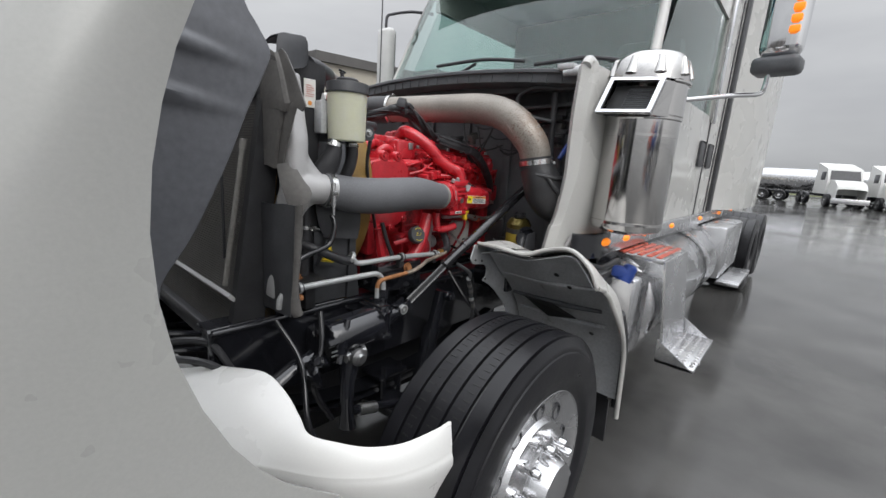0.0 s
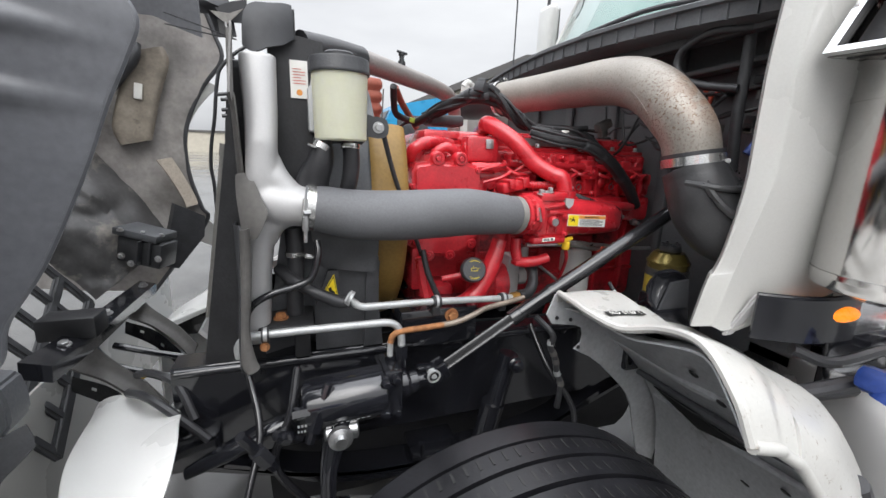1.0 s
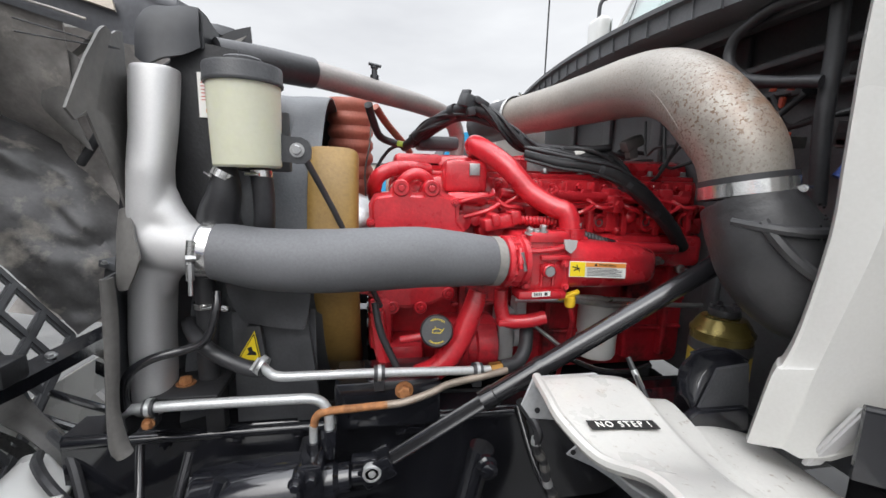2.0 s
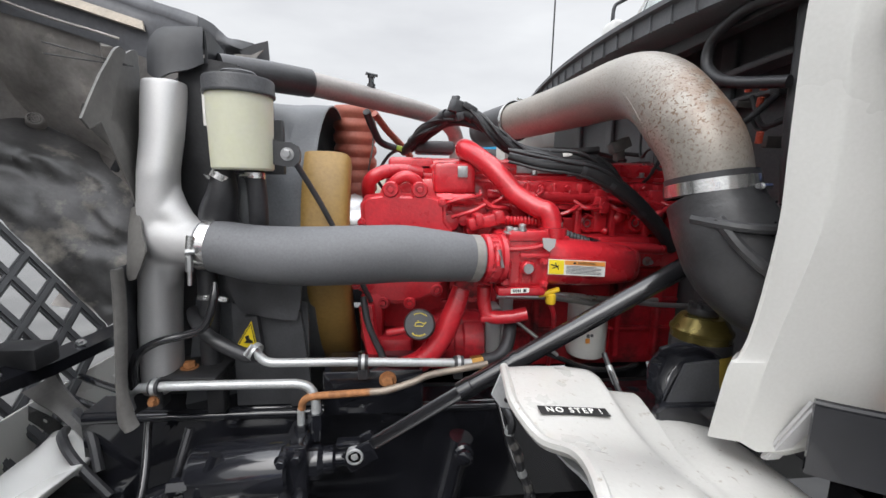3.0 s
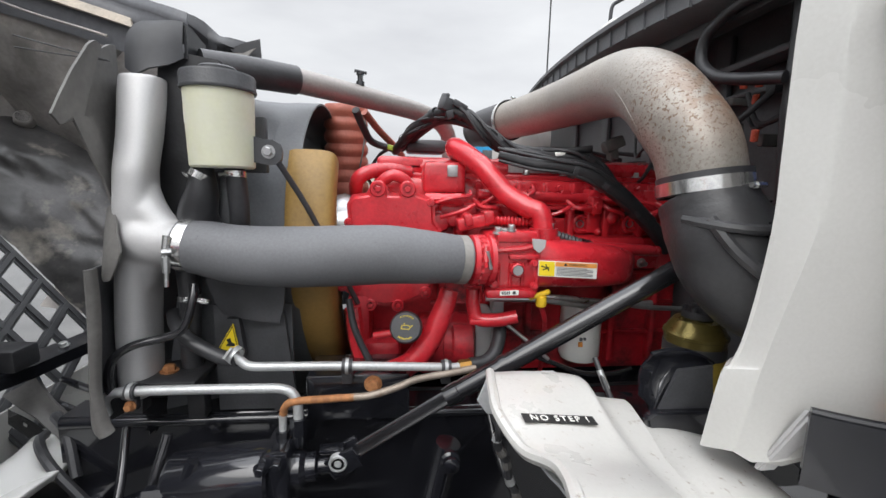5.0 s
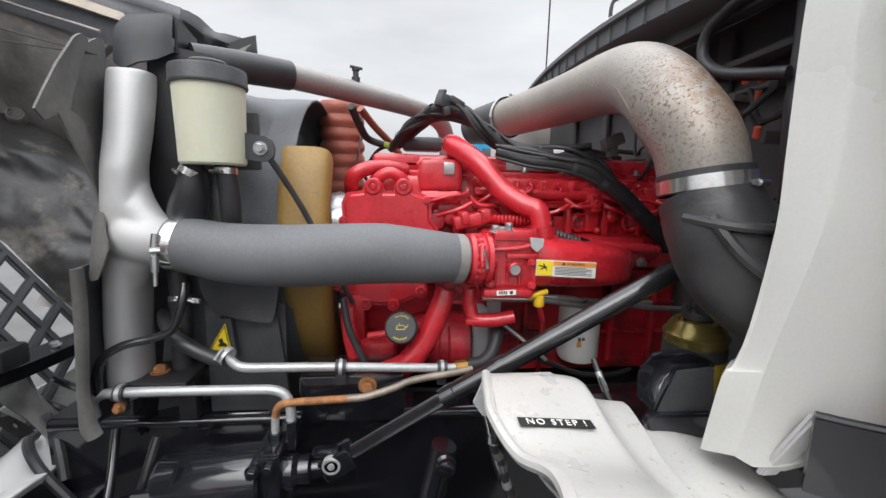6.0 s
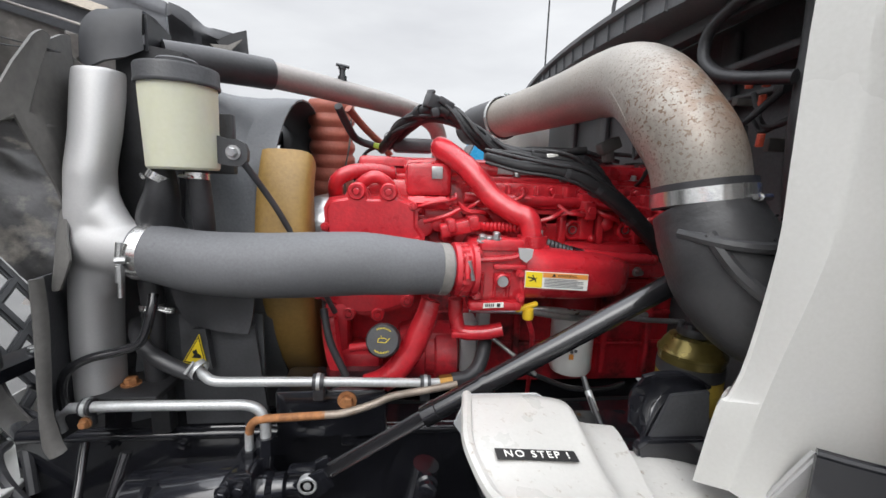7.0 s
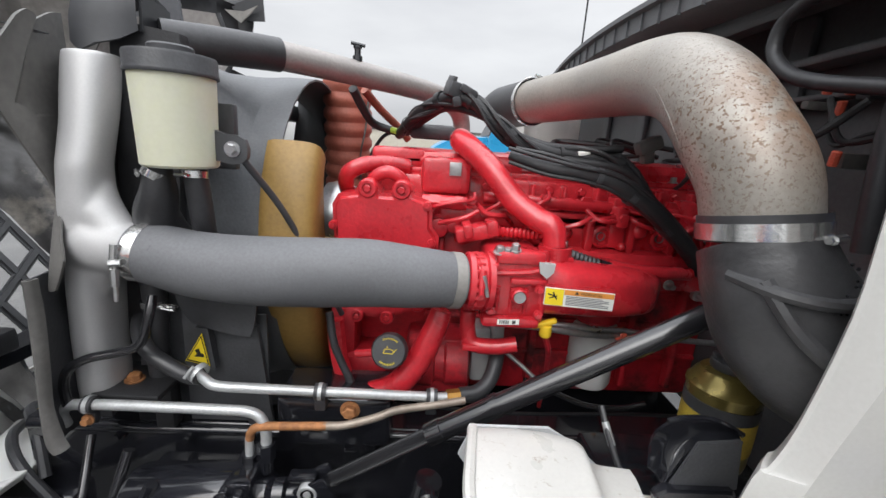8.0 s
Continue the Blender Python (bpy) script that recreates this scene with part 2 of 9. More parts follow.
GOLD = mat("gold_lacquered_can", (0.21, 0.165, 0.05), 0.28, 0.6, 0.1, 9, 100, 0.05)
CAN_WHITE = mat("white_enamel_can", (0.70, 0.70, 0.68), 0.35, 0, 0.04, 12, 120, 0.04)
GREEN = mat("yellow_green_plastic", (0.38, 0.52, 0.06), 0.45, 0, 0.08, 20, 120, 0.05)
BLUE = mat("blue_truck_paint", (0.015, 0.27, 0.52), 0.3, 0, 0.08, 5, 150, 0.03, coat=0.4)
NAVY = mat("dark_blue_plastic", (0.015, 0.045, 0.22), 0.4, 0, 0.15, 12, 120, 0.1)
AMBER = mat("lit_amber_lens", (1.0, 0.26, 0.015), 0.3, 0, 0.05, 30, 100, 0.0, emit=0.85)
REDLENS = mat("red_reflector", (0.55, 0.10, 0.06), 0.3, 0, 0.15, 20, 100, 0.05)
GLASS = glass("tinted_windscreen_glass", (0.62, 0.78, 0.74))
INTERIOR = mat("grey_cab_trim", (0.10, 0.12, 0.12), 0.7, 0, 0.2, 6, 90, 0.1)
ASPHALT = wet_asphalt()
SIDING = mat("cream_metal_siding", (0.52, 0.48, 0.40), 0.5, 0, 0.06, 1.5, 30, 0.05)
ROOF = mat("dark_roof_metal", (0.11, 0.105, 0.10), 0.5, 0, 0.1, 1.5, 30, 0.05)
GRASS = mat("roadside_grass", (0.10, 0.11, 0.05), 0.9, 0, 0.4, 2, 20, 0.3)


# ---- mesh helpers ----
YC = 1.70        # centre line of the truck
GROUND = 0.03


def V(*p):
    return Vector(p)


def thing(name, label, category, at, group="", kind=""):
    """A top-level Empty at the thing's base."""
    ob = new(name)
    ob.empty_display_size = 0.05
    ob.location = at
    return tagged(ob, label, category, group, kind)


def part(name, bm, material, parent=None, label="", smooth=True):
    """Links a bmesh, built in world places, as one mesh object under its thing or part."""
    me = bpy.data.meshes.new(name)
    bmesh.ops.recalc_face_normals(bm, faces=bm.faces)
    bm.to_mesh(me)
    bm.free()
    for m in (material if isinstance(material, (list, tuple)) else (material,)):
        me.materials.append(m)
    if smooth:
        me.shade_smooth()
        me.set_sharp_from_angle(angle=radians(38))
    ob = new(name, me)
    if parent:
        ob.parent = parent
        if not parent.parent:
            ob.matrix_parent_inverse = Matrix.Translation(-parent.location)
    if label:
        ob["label"] = label
    return ob


def single(name, bm, material, label, category, group="", kind="", smooth=True):
    return tagged(part(name, bm, material, smooth=smooth), label, category, group, kind)


def spline(pts, n=6):
    """Catmull-Rom through the points."""
    pts = [Vector(p) for p in pts]
    if len(pts) < 3:
        return pts
    e = [2 * pts[0] - pts[1], *pts, 2 * pts[-1] - pts[-2]]
    out = []
    for i in range(1, len(e) - 2):
        for k in range(n):
            t = k / n
            a, b, c, d = e[i - 1:i + 3]
            out.append(0.5 * (2 * b + (c - a) * t + (2 * a - 5 * b + 4 * c - d) * t * t + (3 * b - a - 3 * c + d) * t ** 3))
    out.append(pts[-1])
    return out


def lerp_list(values, n):
    values = list(values)
    out = []
    for i in range(n):
        f = i / (n - 1) * (len(values) - 1)
        k = min(int(f), len(values) - 2)
        out.append(values[k] + (values[k + 1] - values[k]) * (f - k))
    return out


def tube(bm, pts, r, segs=14, smooth=6, squash=1.0, cap=True):
    """A round bar along a smoothed line; r: one radius, or several spread along it."""
    line = spline(pts, smooth) if smooth else [Vector(p) for p in pts]
    radii = lerp_list(r, len(line)) if isinstance(r, (list, tuple)) else [r] * len(line)
    up = None
    rings = []
    for i, p in enumerate(line):
        d = (line[min(i + 1, len(line) - 1)] - line[max(i - 1, 0)]).normalized()
        if up is None:
            up = d.orthogonal().normalized() if abs(d.z) > 0.9 else d.cross(V(0, 0, 1)).cross(d).normalized()
        up = (up - d * up.dot(d)).normalized()
        side = d.cross(up)
        rings.append([bm.verts.new(p + radii[i] * (math.cos(a) * side + squash * math.sin(a) * up))
                      for a in (math.tau * k / segs for k in range(segs))])
    for a, b in zip(rings, rings[1:]):
        for k in range(segs):
            bm.faces.new((a[k], a[(k + 1) % segs], b[(k + 1) % segs], b[k]))
    if cap:
        bm.faces.new(rings[0][::-1])
        bm.faces.new(rings[-1])
    return bm


def lathe(bm, profile, base, axis=(0, 0, 1), segs=28, closed=False):
    """Turns (radius, height) pairs about the axis from base."""
    axis = Vector(axis).normalized()
    u = axis.orthogonal().normalized()
    w = axis.cross(u)
    rings = []
    for r, h in profile:
        c = Vector(base) + axis * h
        rings.append([bm.verts.new(c + max(r, 1e-4) * (math.cos(a) * u + math.sin(a) * w)) for a in (math.tau * k / segs for k in range(segs))])
    pairs = list(zip(rings, rings[1:])) + ([(rings[-1], rings[0])] if closed else [])
    for a, b in pairs:
        for k in range(segs):
            bm.faces.new((a[k], a[(k + 1) % segs], b[(k + 1) % segs], b[k]))
    if not closed:
        bm.faces.new(rings[0][::-1])
        bm.faces.new(rings[-1])
    return bm


def box(bm, lo, hi, bevel=0.004, turn=None, about=None, segs=2):
    """A box with worn edges, turned about its middle or a point."""
    lo, hi = Vector(lo), Vector(hi)
    r = bmesh.ops.create_cube(bm, size=1.0)
    vs = r["verts"]
    c = (lo + hi) / 2
    bmesh.ops.scale(bm, vec=hi - lo, verts=vs)
    bmesh.ops.translate(bm, vec=c, verts=vs)
    if bevel:
        es = list({e for v in vs for e in v.link_edges})
        made = bmesh.ops.bevel(bm, geom=es, offset=bevel, segments=segs, profile=0.5, affect="EDGES")
        vs = list({v for f in made["faces"] for v in f.verts} | {v for v in vs if v.is_valid})
    if turn:
        bmesh.ops.rotate(bm, cent=Vector(about) if about else c, matrix=Euler([radians(a) for a in turn]).to_matrix(), verts=vs)
    return vs


def plate(bm, outline, thick, normal=None):
    """A flat plate from its outline, thickened along its normal."""
    vs = [bm.verts.new(Vector(p)) for p in outline]
    f = bm.faces.new(vs)
    f.normal_update()
    n = Vector(normal).normalized() if normal else f.normal.copy()
    r = bmesh.ops.extrude_face_region(bm, geom=[f])
    bmesh.ops.translate(bm, vec=n * thick, verts=[g for g in r["geom"] if isinstance(g, bmesh.types.BMVert)])
    return bm


def sheet(bm, rows, thick):
    """A curved sheet through a grid of points, given real thickness."""
    grid = [[bm.verts.new(Vector(p)) for p in row] for row in rows]
    faces = []
    for a, b in zip(grid, grid[1:]):
        for k in range(len(a) - 1):
            faces.append(bm.faces.new((a[k], a[k + 1], b[k + 1], b[k])))
    bmesh.ops.recalc_face_normals(bm, faces=faces)
    bmesh.ops.solidify(bm, geom=faces, thickness=thick)
    return bm


def shell(bm, rows, thick):
    """A creased sheet through a grid of points, thickened along its own normals."""
    rows = [[Vector(p) for p in r] for r in rows]
    h, w = len(rows), len(rows[0])
    back = []
    for i in range(h):
        line = []
        for k in range(w):
            du = rows[i][min(k + 1, w - 1)] - rows[i][max(k - 1, 0)]
            dv = rows[min(i + 1, h - 1)][k] - rows[max(i - 1, 0)][k]
            line.append(rows[i][k] + du.cross(dv).normalized() * thick)
        back.append(line)
    a, b = ([[bm.verts.new(p) for p in r] for r in g] for g in (rows, back))
    for g in (a, b):
        for i in range(h - 1):
            for k in range(w - 1):
                bm.faces.new((g[i][k], g[i][k + 1], g[i + 1][k + 1], g[i + 1][k]))
    for i in range(h - 1):
        for k in (0, w - 1):
            bm.faces.new((a[i][k], a[i + 1][k], b[i + 1][k], b[i][k]))
    for k in range(w - 1):
        for i in (0, h - 1):
            bm.faces.new((a[i][k], a[i][k + 1], b[i][k + 1], b[i][k]))
    return bm


def smooth_rows(rows, n=4, m=4):
    """Refines a coarse grid of points with smooth curves both ways."""
    a = [spline(r, n) for r in rows]
    cols = [spline([r[k] for r in a], m) for k in range(len(a[0]))]
    return [[c[i] for c in cols] for i in range(len(cols[0]))]


def bolt(bm, at, axis, r=0.009, h=0.008, washer=True):
    """A hexagon head with its washer."""
    at, axis = Vector(at), Vector(axis).normalized()
    if washer:
        lathe(bm, [(r * 1.45, 0), (r * 1.45, 0.0025)], at, axis, 14)
    lathe(bm, [(r, 0), (r, h * 0.85), (r * 0.85, h)], at + axis * 0.0025, axis, 6)
    return bm


def ring(bm, at, axis, r, wide, thick, segs=32):
    """A band round a hose or pipe."""
    return lathe(bm, [(r, -wide / 2), (r + thick, -wide / 2), (r + thick, wide / 2), (r, wide / 2)], at, axis, segs, closed=True)


def clamp(parent, at, axis, r, bolt_dir, name="hose_clamp", wide=0.014, mat_=None):
    """A bright band clamp with its screw housing."""
    at, axis, d = Vector(at), Vector(axis).normalized(), Vector(bolt_dir).normalized()
    bm = ring(bmesh.new(), at, axis, r, wide, 0.0018)
    side = axis.cross(d).normalized()
    c = at + d * (r + 0.006)
    k = min(1.0, 0.35 + r * 12)
    tube(bm, [c - side * 0.022 * k, c + side * 0.012 * k], 0.0062 * k, 8, 0)
    tube(bm, [c + side * 0.012 * k, c + side * 0.024 * k], 0.0045 * k, 6, 0)
    return part(name, bm, mat_ or BAND, parent, "bright steel band clamp")


def hard_text(word, size, at, right, up, material, parent, name="lettering", depth=0.0006, spread=1.0):
    """Raised lettering in the built-in font, turned into a mesh."""
    cu = bpy.data.curves.new(name, "FONT")
    cu.body, cu.size, cu.extrude, cu.align_x, cu.align_y, cu.resolution_u = word, size, depth, "CENTER", "CENTER", 3
    cu.space_character = spread
    tmp = bpy.data.objects.new(name, cu)
    me = bpy.data.meshes.new_from_object(tmp)
    bpy.data.objects.remove(tmp)
    right, up = Vector(right).normalized(), Vector(up).normalized()
    up = (up - right * up.dot(right)).normalized()
    n = right.cross(up)
    m = Matrix((right, up, n)).transposed().to_4x4()
    m.translation = Vector(at)
    me.transform(m)
    me.materials.append(material)
    bm = bmesh.new()
    bm.from_mesh(me)
    bpy.data.meshes.remove(me)
    return part(name, bm, material, parent, smooth=False)


# ---- the yard ----
bm = bmesh.new()
bmesh.ops.create_grid(bm, x_segments=2, y_segments=2, size=900, matrix=Matrix.Translation((0, 0, GROUND)))
ground = single("ground", bm, ASPHALT, "wet dark asphalt truck yard with puddles", "ground", kind="structure")
bm = bmesh.new()
sheet(bm, [[(75 + 0.2 * j, -60 + 12 * i, GROUND + 0.02 + 0.25 * math.sin(i * 1.7) ** 2 + (0.5 if j > 8 else 0) * 0.5) for i in range(12)] for j in range(0, 80, 8)], 0.05)
single("grass_verge", bm, GRASS, "dull green grass strip behind the parked trucks", "grass", kind="stuff")


def warehouse(x, y, w, d, h):
    t = thing("warehouse", "cream metal-clad warehouse with a dark low-pitched roof", "building", (x, y, GROUND))
    bm = bmesh.new()
    n = int(w / 0.3)
    for side in (-1, 1):
        bm = bmesh.new()
        for i in range(n):
            y0 = y - w / 2 + i * w / n
            box(bm, (x + side * d / 2 - 0.1 - (0.03 if i % 2 else 0), y0, GROUND), (x + side * d / 2 + 0.1 + (0.03 if i % 2 else 0), y0 + w / n, GROUND + h), 0)
        part("wall", bm, SIDING, t, smooth=False)
    for s in (-1, 1):
        bm = bmesh.new()
        plate(bm, [(x - d / 2, y + s * w / 2, GROUND), (x + d / 2, y + s * w / 2, GROUND), (x + d / 2, y + s * w / 2, GROUND + h), (x, y + s * w / 2, GROUND + h + 0.3), (x - d / 2, y + s * w / 2, GROUND + h)], 0.15)
        part("gable_wall", bm, SIDING, t, smooth=False)
    bm = bmesh.new()
    for s in (-1, 1):
        plate(bm, [(x + s * (d / 2 + 0.4), y - w / 2 - 0.4, GROUND + h - 0.05), (x + s * (d / 2 + 0.4), y + w / 2 + 0.4, GROUND + h - 0.05), (x, y + w / 2 + 0.4, GROUND + h + 0.35), (x, y - w / 2 - 0.4, GROUND + h + 0.35)], 0.45)
    part("roof", bm, ROOF, t, smooth=False)
    bm = bmesh.new()
    for k in range(3):
        y0 = y - w / 3 + k * w / 3
        box(bm, (x - d / 2 - 0.2, y0 - 1.6, GROUND), (x - d / 2 - 0.1, y0 + 1.6, GROUND + 3.6), 0.01)
        part("roller_door", bm, GREYBLACK, t)
        bm = bmesh.new()
    bm.free()
    return t


def parked_truck(x, y, heading, paint, label, trailer=None, group="parked trucks", low=1.0):
    """A far road tractor, with a tank or box behind it when trailer is given; built along +X (its rear), then turned. low: its height against a tall sleeper cab."""
    t = thing("parked_truck", label, "truck", (0, 0, 0), group)
    c = 1.5

    def p(name, bm, m, parent=None, lab=""):
        return part(name, bm, m, parent or t, lab)
    bm = bmesh.new()
    plate(bm, [(c, -1.1, 1.0), (c, -1.1, 2.1), (c + 0.4, -1.1, 3.0), (c + 2.4, -1.1, 3.5), (c + 2.4, -1.1, 1.0)], 2.2, (0, 1, 0))
    p("cab", bm, paint)
    rows = []
    for xx, zt in ((0.0, 1.45), (0.12, 1.72), (0.4, 1.92), (0.75, 2.08), (1.15, 2.11), (1.5, 2.12)):
        rows.append([(xx, yy, zz) for yy, zz in ((-0.92, 0.75), (-0.92, 1.3), (-0.90, zt - 0.12), (-0.80, zt - 0.02), (0, zt + 0.03), (0.80, zt - 0.02), (0.90, zt - 0.12), (0.92, 1.3), (0.92, 0.75))])
    p("hood", sheet(bmesh.new(), smooth_rows(rows, 2, 2), 0.02), paint)
    bm = bmesh.new()
    plate(bm, [(c + 0.04, -0.95, 2.14), (c + 0.04, 0.95, 2.14), (c + 0.36, 0.9, 2.85), (c + 0.36, -0.9, 2.85)], 0.05, (-1, 0, 0.4))
    p("windscreen", bm, PLASTIC)
    for s in (-1, 1):
        bm = bmesh.new()
        box(bm, (c + 0.5, s * 1.1 - 0.02, 2.1), (c + 1.3, s * 1.1 + 0.02, 2.75), 0.01)
        p("side_window", bm, PLASTIC)
    bm = bmesh.new()
    box(bm, (-0.15, -1.15, 0.35), (0.15, 1.15, 0.75), 0.05)
    p("bumper", bm, CHROME)
    bm = bmesh.new()
    for s in (-0.42, 0.42):
        box(bm, (0.2, s - 0.05, 0.75), (7.2 + (7 if trailer else 0), s + 0.05, 1.0), 0.01)
    p("frame", bm, GLOSS)
    for ax in (1.0, 5.2, 6.5) + ((11.5, 12.8) if trailer else ()):
        for s in (-1, 1):
            bm = lathe(bmesh.new(), [(0.28, -0.14), (0.46, -0.15), (0.51, -0.1), (0.51, 0.1), (0.46, 0.15), (0.28, 0.14)], (ax, s * 1.05, 0.51), (0, 1, 0), 22)
            w = p("wheel", bm, TYRE)
            bm = lathe(bmesh.new(), [(0.27, 0.0), (0.27, 0.155), (0.2, 0.12), (0.1, 0.15), (0.02, 0.16)], (ax, s * 1.05, 0.51), (0, s, 0), 18)
            p("rim", bm, BRUSHED, w)
    if trailer == "tank":
        bm = lathe(bmesh.new(), [(0.5, 0), (0.95, 0.12), (1.02, 0.3), (1.02, 8.6), (0.95, 8.8), (0.5, 8.9)], (4.6, 0, 2.05), (1, 0, 0), 24)
        p("tank", bm, BRUSHED)
    if trailer == "box":
        bm = bmesh.new()
        box(bm, (4.6, -1.25, 1.15), (13.8, 1.25, 3.0), 0.03)
        p("box_body", bm, CAN_WHITE)
    t.matrix_world = pose(x, y, GROUND - 0.0, 0, 0, heading)
    t.location = (x, y, GROUND)
    t.scale = (1, 1, low)
    return t


# ---- chassis ----
def chassis():
    t = thing("truck_chassis", "glossy black truck chassis with frame rails, axle and wheels", "truck chassis", (1.5, YC, 0.6))
    for s in (-1, 1):
        y = YC + s * 0.45
        bm = bmesh.new()
        plate(bm, [(0.42, y, 0.70), (0.42, y, 0.968), (0.42, y - s * 0.008, 0.976), (0.42, y - s * 0.085, 0.976), (0.42, y - s * 0.085, 0.967), (0.42, y - s * 0.009, 0.965), (0.42, y - s * 0.009, 0.709), (0.42, y - s * 0.085, 0.709), (0.42, y - s * 0.085, 0.70)], 6.98, (1, 0, 0))
        tube(bm, [(0.43, y + s * 0.001, 0.964), (7.35, y + s * 0.001, 0.964)], 0.012, 14, 0)
        rail = part("rail", bm, GLOSS, t)
        for x in (0.62, 0.77, 0.90, 1.02, 1.14, 1.235, 1.45, 1.58, 1.71):
            bm = bolt(bmesh.new(), (x, y + s * 0.004, 0.945), (0, s, 0), 0.009, 0.012)
            part("bolt", bm, GLOSS, rail)
    for x, z in ((0.55, 0.78), (1.95, 0.74), (3.2, 0.8), (5.0, 0.8)):
        bm = bmesh.new()
        box(bm, (x, YC - 0.44, z), (x + 0.12, YC + 0.44, z + 0.14), 0.01)
        part("crossmember", bm, GLOSS, t)
    # small bracket on the rail
    bm = bmesh.new()
    box(bm, (1.12, 1.20, 0.955), (1.19, 1.243, 0.985), 0.006)
    part("rail_bracket", bm, GLOSS, t)
    # bracket with a rust-capped bolt, over the rail
    bm = bmesh.new()
    box(bm, (0.635, 1.17, 1.085), (0.765, 1.30, 1.098), 0.004)
    box(bm, (0.715, 1.225, 0.98), (0.755, 1.26, 1.09), 0.006)
    br = part("bracket", bm, LOOM, t)
    part("rusty_bolt", bolt(bmesh.new(), (0.685, 1.225, 1.098), (0, 0, 1), 0.013, 0.012), RUST, br, "rust-coloured bolt")
    bm = bmesh.new()
    box(bm, (0.99, 1.18, 0.99), (1.22, 1.30, 1.10), 0.008)
    br = part("engine_mount", bm, GLOSS, t)
    part("rusty_bolt", bolt(bmesh.new(), (1.138, 1.18, 1.078), (0, -1, 0), 0.014, 0.014), RUST, br, "rust-coloured bolt")
    # axle, spring and dampers under the rail
    bm = bmesh.new()
    tube(bm, [(1.12, 0.75, 0.54), (1.12, 1.1, 0.47), (1.12, YC, 0.44), (1.12, 2.3, 0.47), (1.12, 2.65, 0.54)], 0.06, 10)
    part("front_axle", bm, GLOSS, t)
    for s in (-1, 1):
        y = YC + s * 0.43
        spring = bmesh.new()
        for k in range(3):
            pts = [(0.42 + 0.1 * k, y, 0.72 - 0.035 * k), (0.8, y, 0.60 - 0.018 * k), (1.12, y, 0.57 - 0.018 * k), (1.5, y, 0.60 - 0.018 * k), (1.85 - 0.1 * k, y, 0.72 - 0.035 * k)]
            rows = [[(p[0], p[1] - 0.045, p[2]) for p in spline(pts)], [(p[0], p[1] + 0.045, p[2]) for p in spline(pts)]]
            sheet(spring, rows, 0.014)
        part("leaf_spring", spring, GLOSS, t)
        bm = bmesh.new()
        tube(bm, [(1.305, y - s * 0.0 + (-0.14 if s < 0 else 0.14), 0.96), (1.27, y + s * 0.13, 0.78)], 0.028, 12, 0)
        tube(bm, [(1.27, y + s * 0.13, 0.80), (1.22, y + s * 0.12, 0.55)], 0.036, 12, 0)
        sh = part("shock_absorber", bm, GLOSS, t)
        part("shock_eye", lathe(bmesh.new(), [(0.010, 0.0), (0.020, 0.0), (0.022, 0.012), (0.017, 0.016), (0.018, 0.03), (0.012, 0.034)], (1.305, 1.10 if s < 0 else 2.3, 0.945), (0, -1, 0), 18), GLOSS, sh)
    # added black sheets over the bright underbody gap, standing in for its shade
    for sgn in (-1, 1):
        y = YC + sgn * 0.36
        rows = [[(x, y + sgn * (0.012 * math.sin(x * 9) + bend), z) for x in (0.62, 0.90, 1.20, 1.50, 1.80, 2.05)] for z, bend in ((0.98, 0.0), (0.80, 0.01), (0.62, 0.0), (0.46, -0.03), (0.36, -0.08))]
        part("arch_shade_sheet", sheet(bmesh.new(), smooth_rows(rows, 3, 3), 0.005), LOOM, t, "added black sheet for the arch's shade")
    # tow arm before the axle, wet and black
    for sgn in (-1, 1):
        y = YC + sgn * 0.56
        bm = tube(bmesh.new(), [(0.46, y, 0.76), (0.567, y, 0.805), (0.63, y, 0.838), (0.69, y, 0.86)], [0.020, 0.034, 0.030, 0.022], 14, 6, 0.6)
        part("hanger_arm", bm, GLOSS, t)
        bm = bmesh.new()
        for dx in (0, 0.09):
            tube(bm, [(1.07 + dx, YC + sgn * 0.48, 0.64), (1.07 + dx, YC + sgn * 0.48, 0.50)], 0.011, 8, 0)
        box(bm, (1.04, YC + sgn * 0.43 - 0.06, 0.585), (1.20, YC + sgn * 0.43 + 0.06, 0.61), 0.006)
        part("spring_clamp", bm, GLOSS, t)
    # brake hoses and cables in the dark of the wheel arch
    for pts, r, m in (([(1.40, 1.18, 1.02), (1.42, 1.10, 0.92), (1.47, 1.02, 0.80), (1.40, 0.95, 0.66)], 0.011, SHAFT),
                      ([(0.72, 1.14, 1.0), (0.70, 1.10, 0.9), (0.66, 1.08, 0.78), (0.74, 1.1, 0.62)], 0.012, SHAFT),
                      ([(0.60, 1.2, 0.98), (0.63, 1.1, 0.86), (0.60, 1.0, 0.7), (0.7, 1.0, 0.55)], 0.010, SHAFT)):
        part("brake_hose", tube(bmesh.new(), pts, r * 0.85, 10), m, t)
    # cable hanging in the arch, its tape peeling in pale wraps
    hang = [(1.399, 1.06, 1.04), (1.397, 1.06, 1.002), (1.417, 1.06, 0.962), (1.427, 1.06, 0.916), (1.445, 1.06, 0.874), (1.44, 1.06, 0.80)]
    cab = part("taped_cable", tube(bmesh.new(), [(1.38, 1.12, 1.07)] + hang, 0.009, 8), RUBBER, t)
    path = spline(hang, 6)
    for k in (3, 8, 12, 17, 22):
        bm = tube(bmesh.new(), [path[k], path[k + 2]], [0.0098, 0.0108], 8, 0)
        part("tape_wrap", bm, ZINC if k % 2 else SEAL, cab, "pale peeling tape")
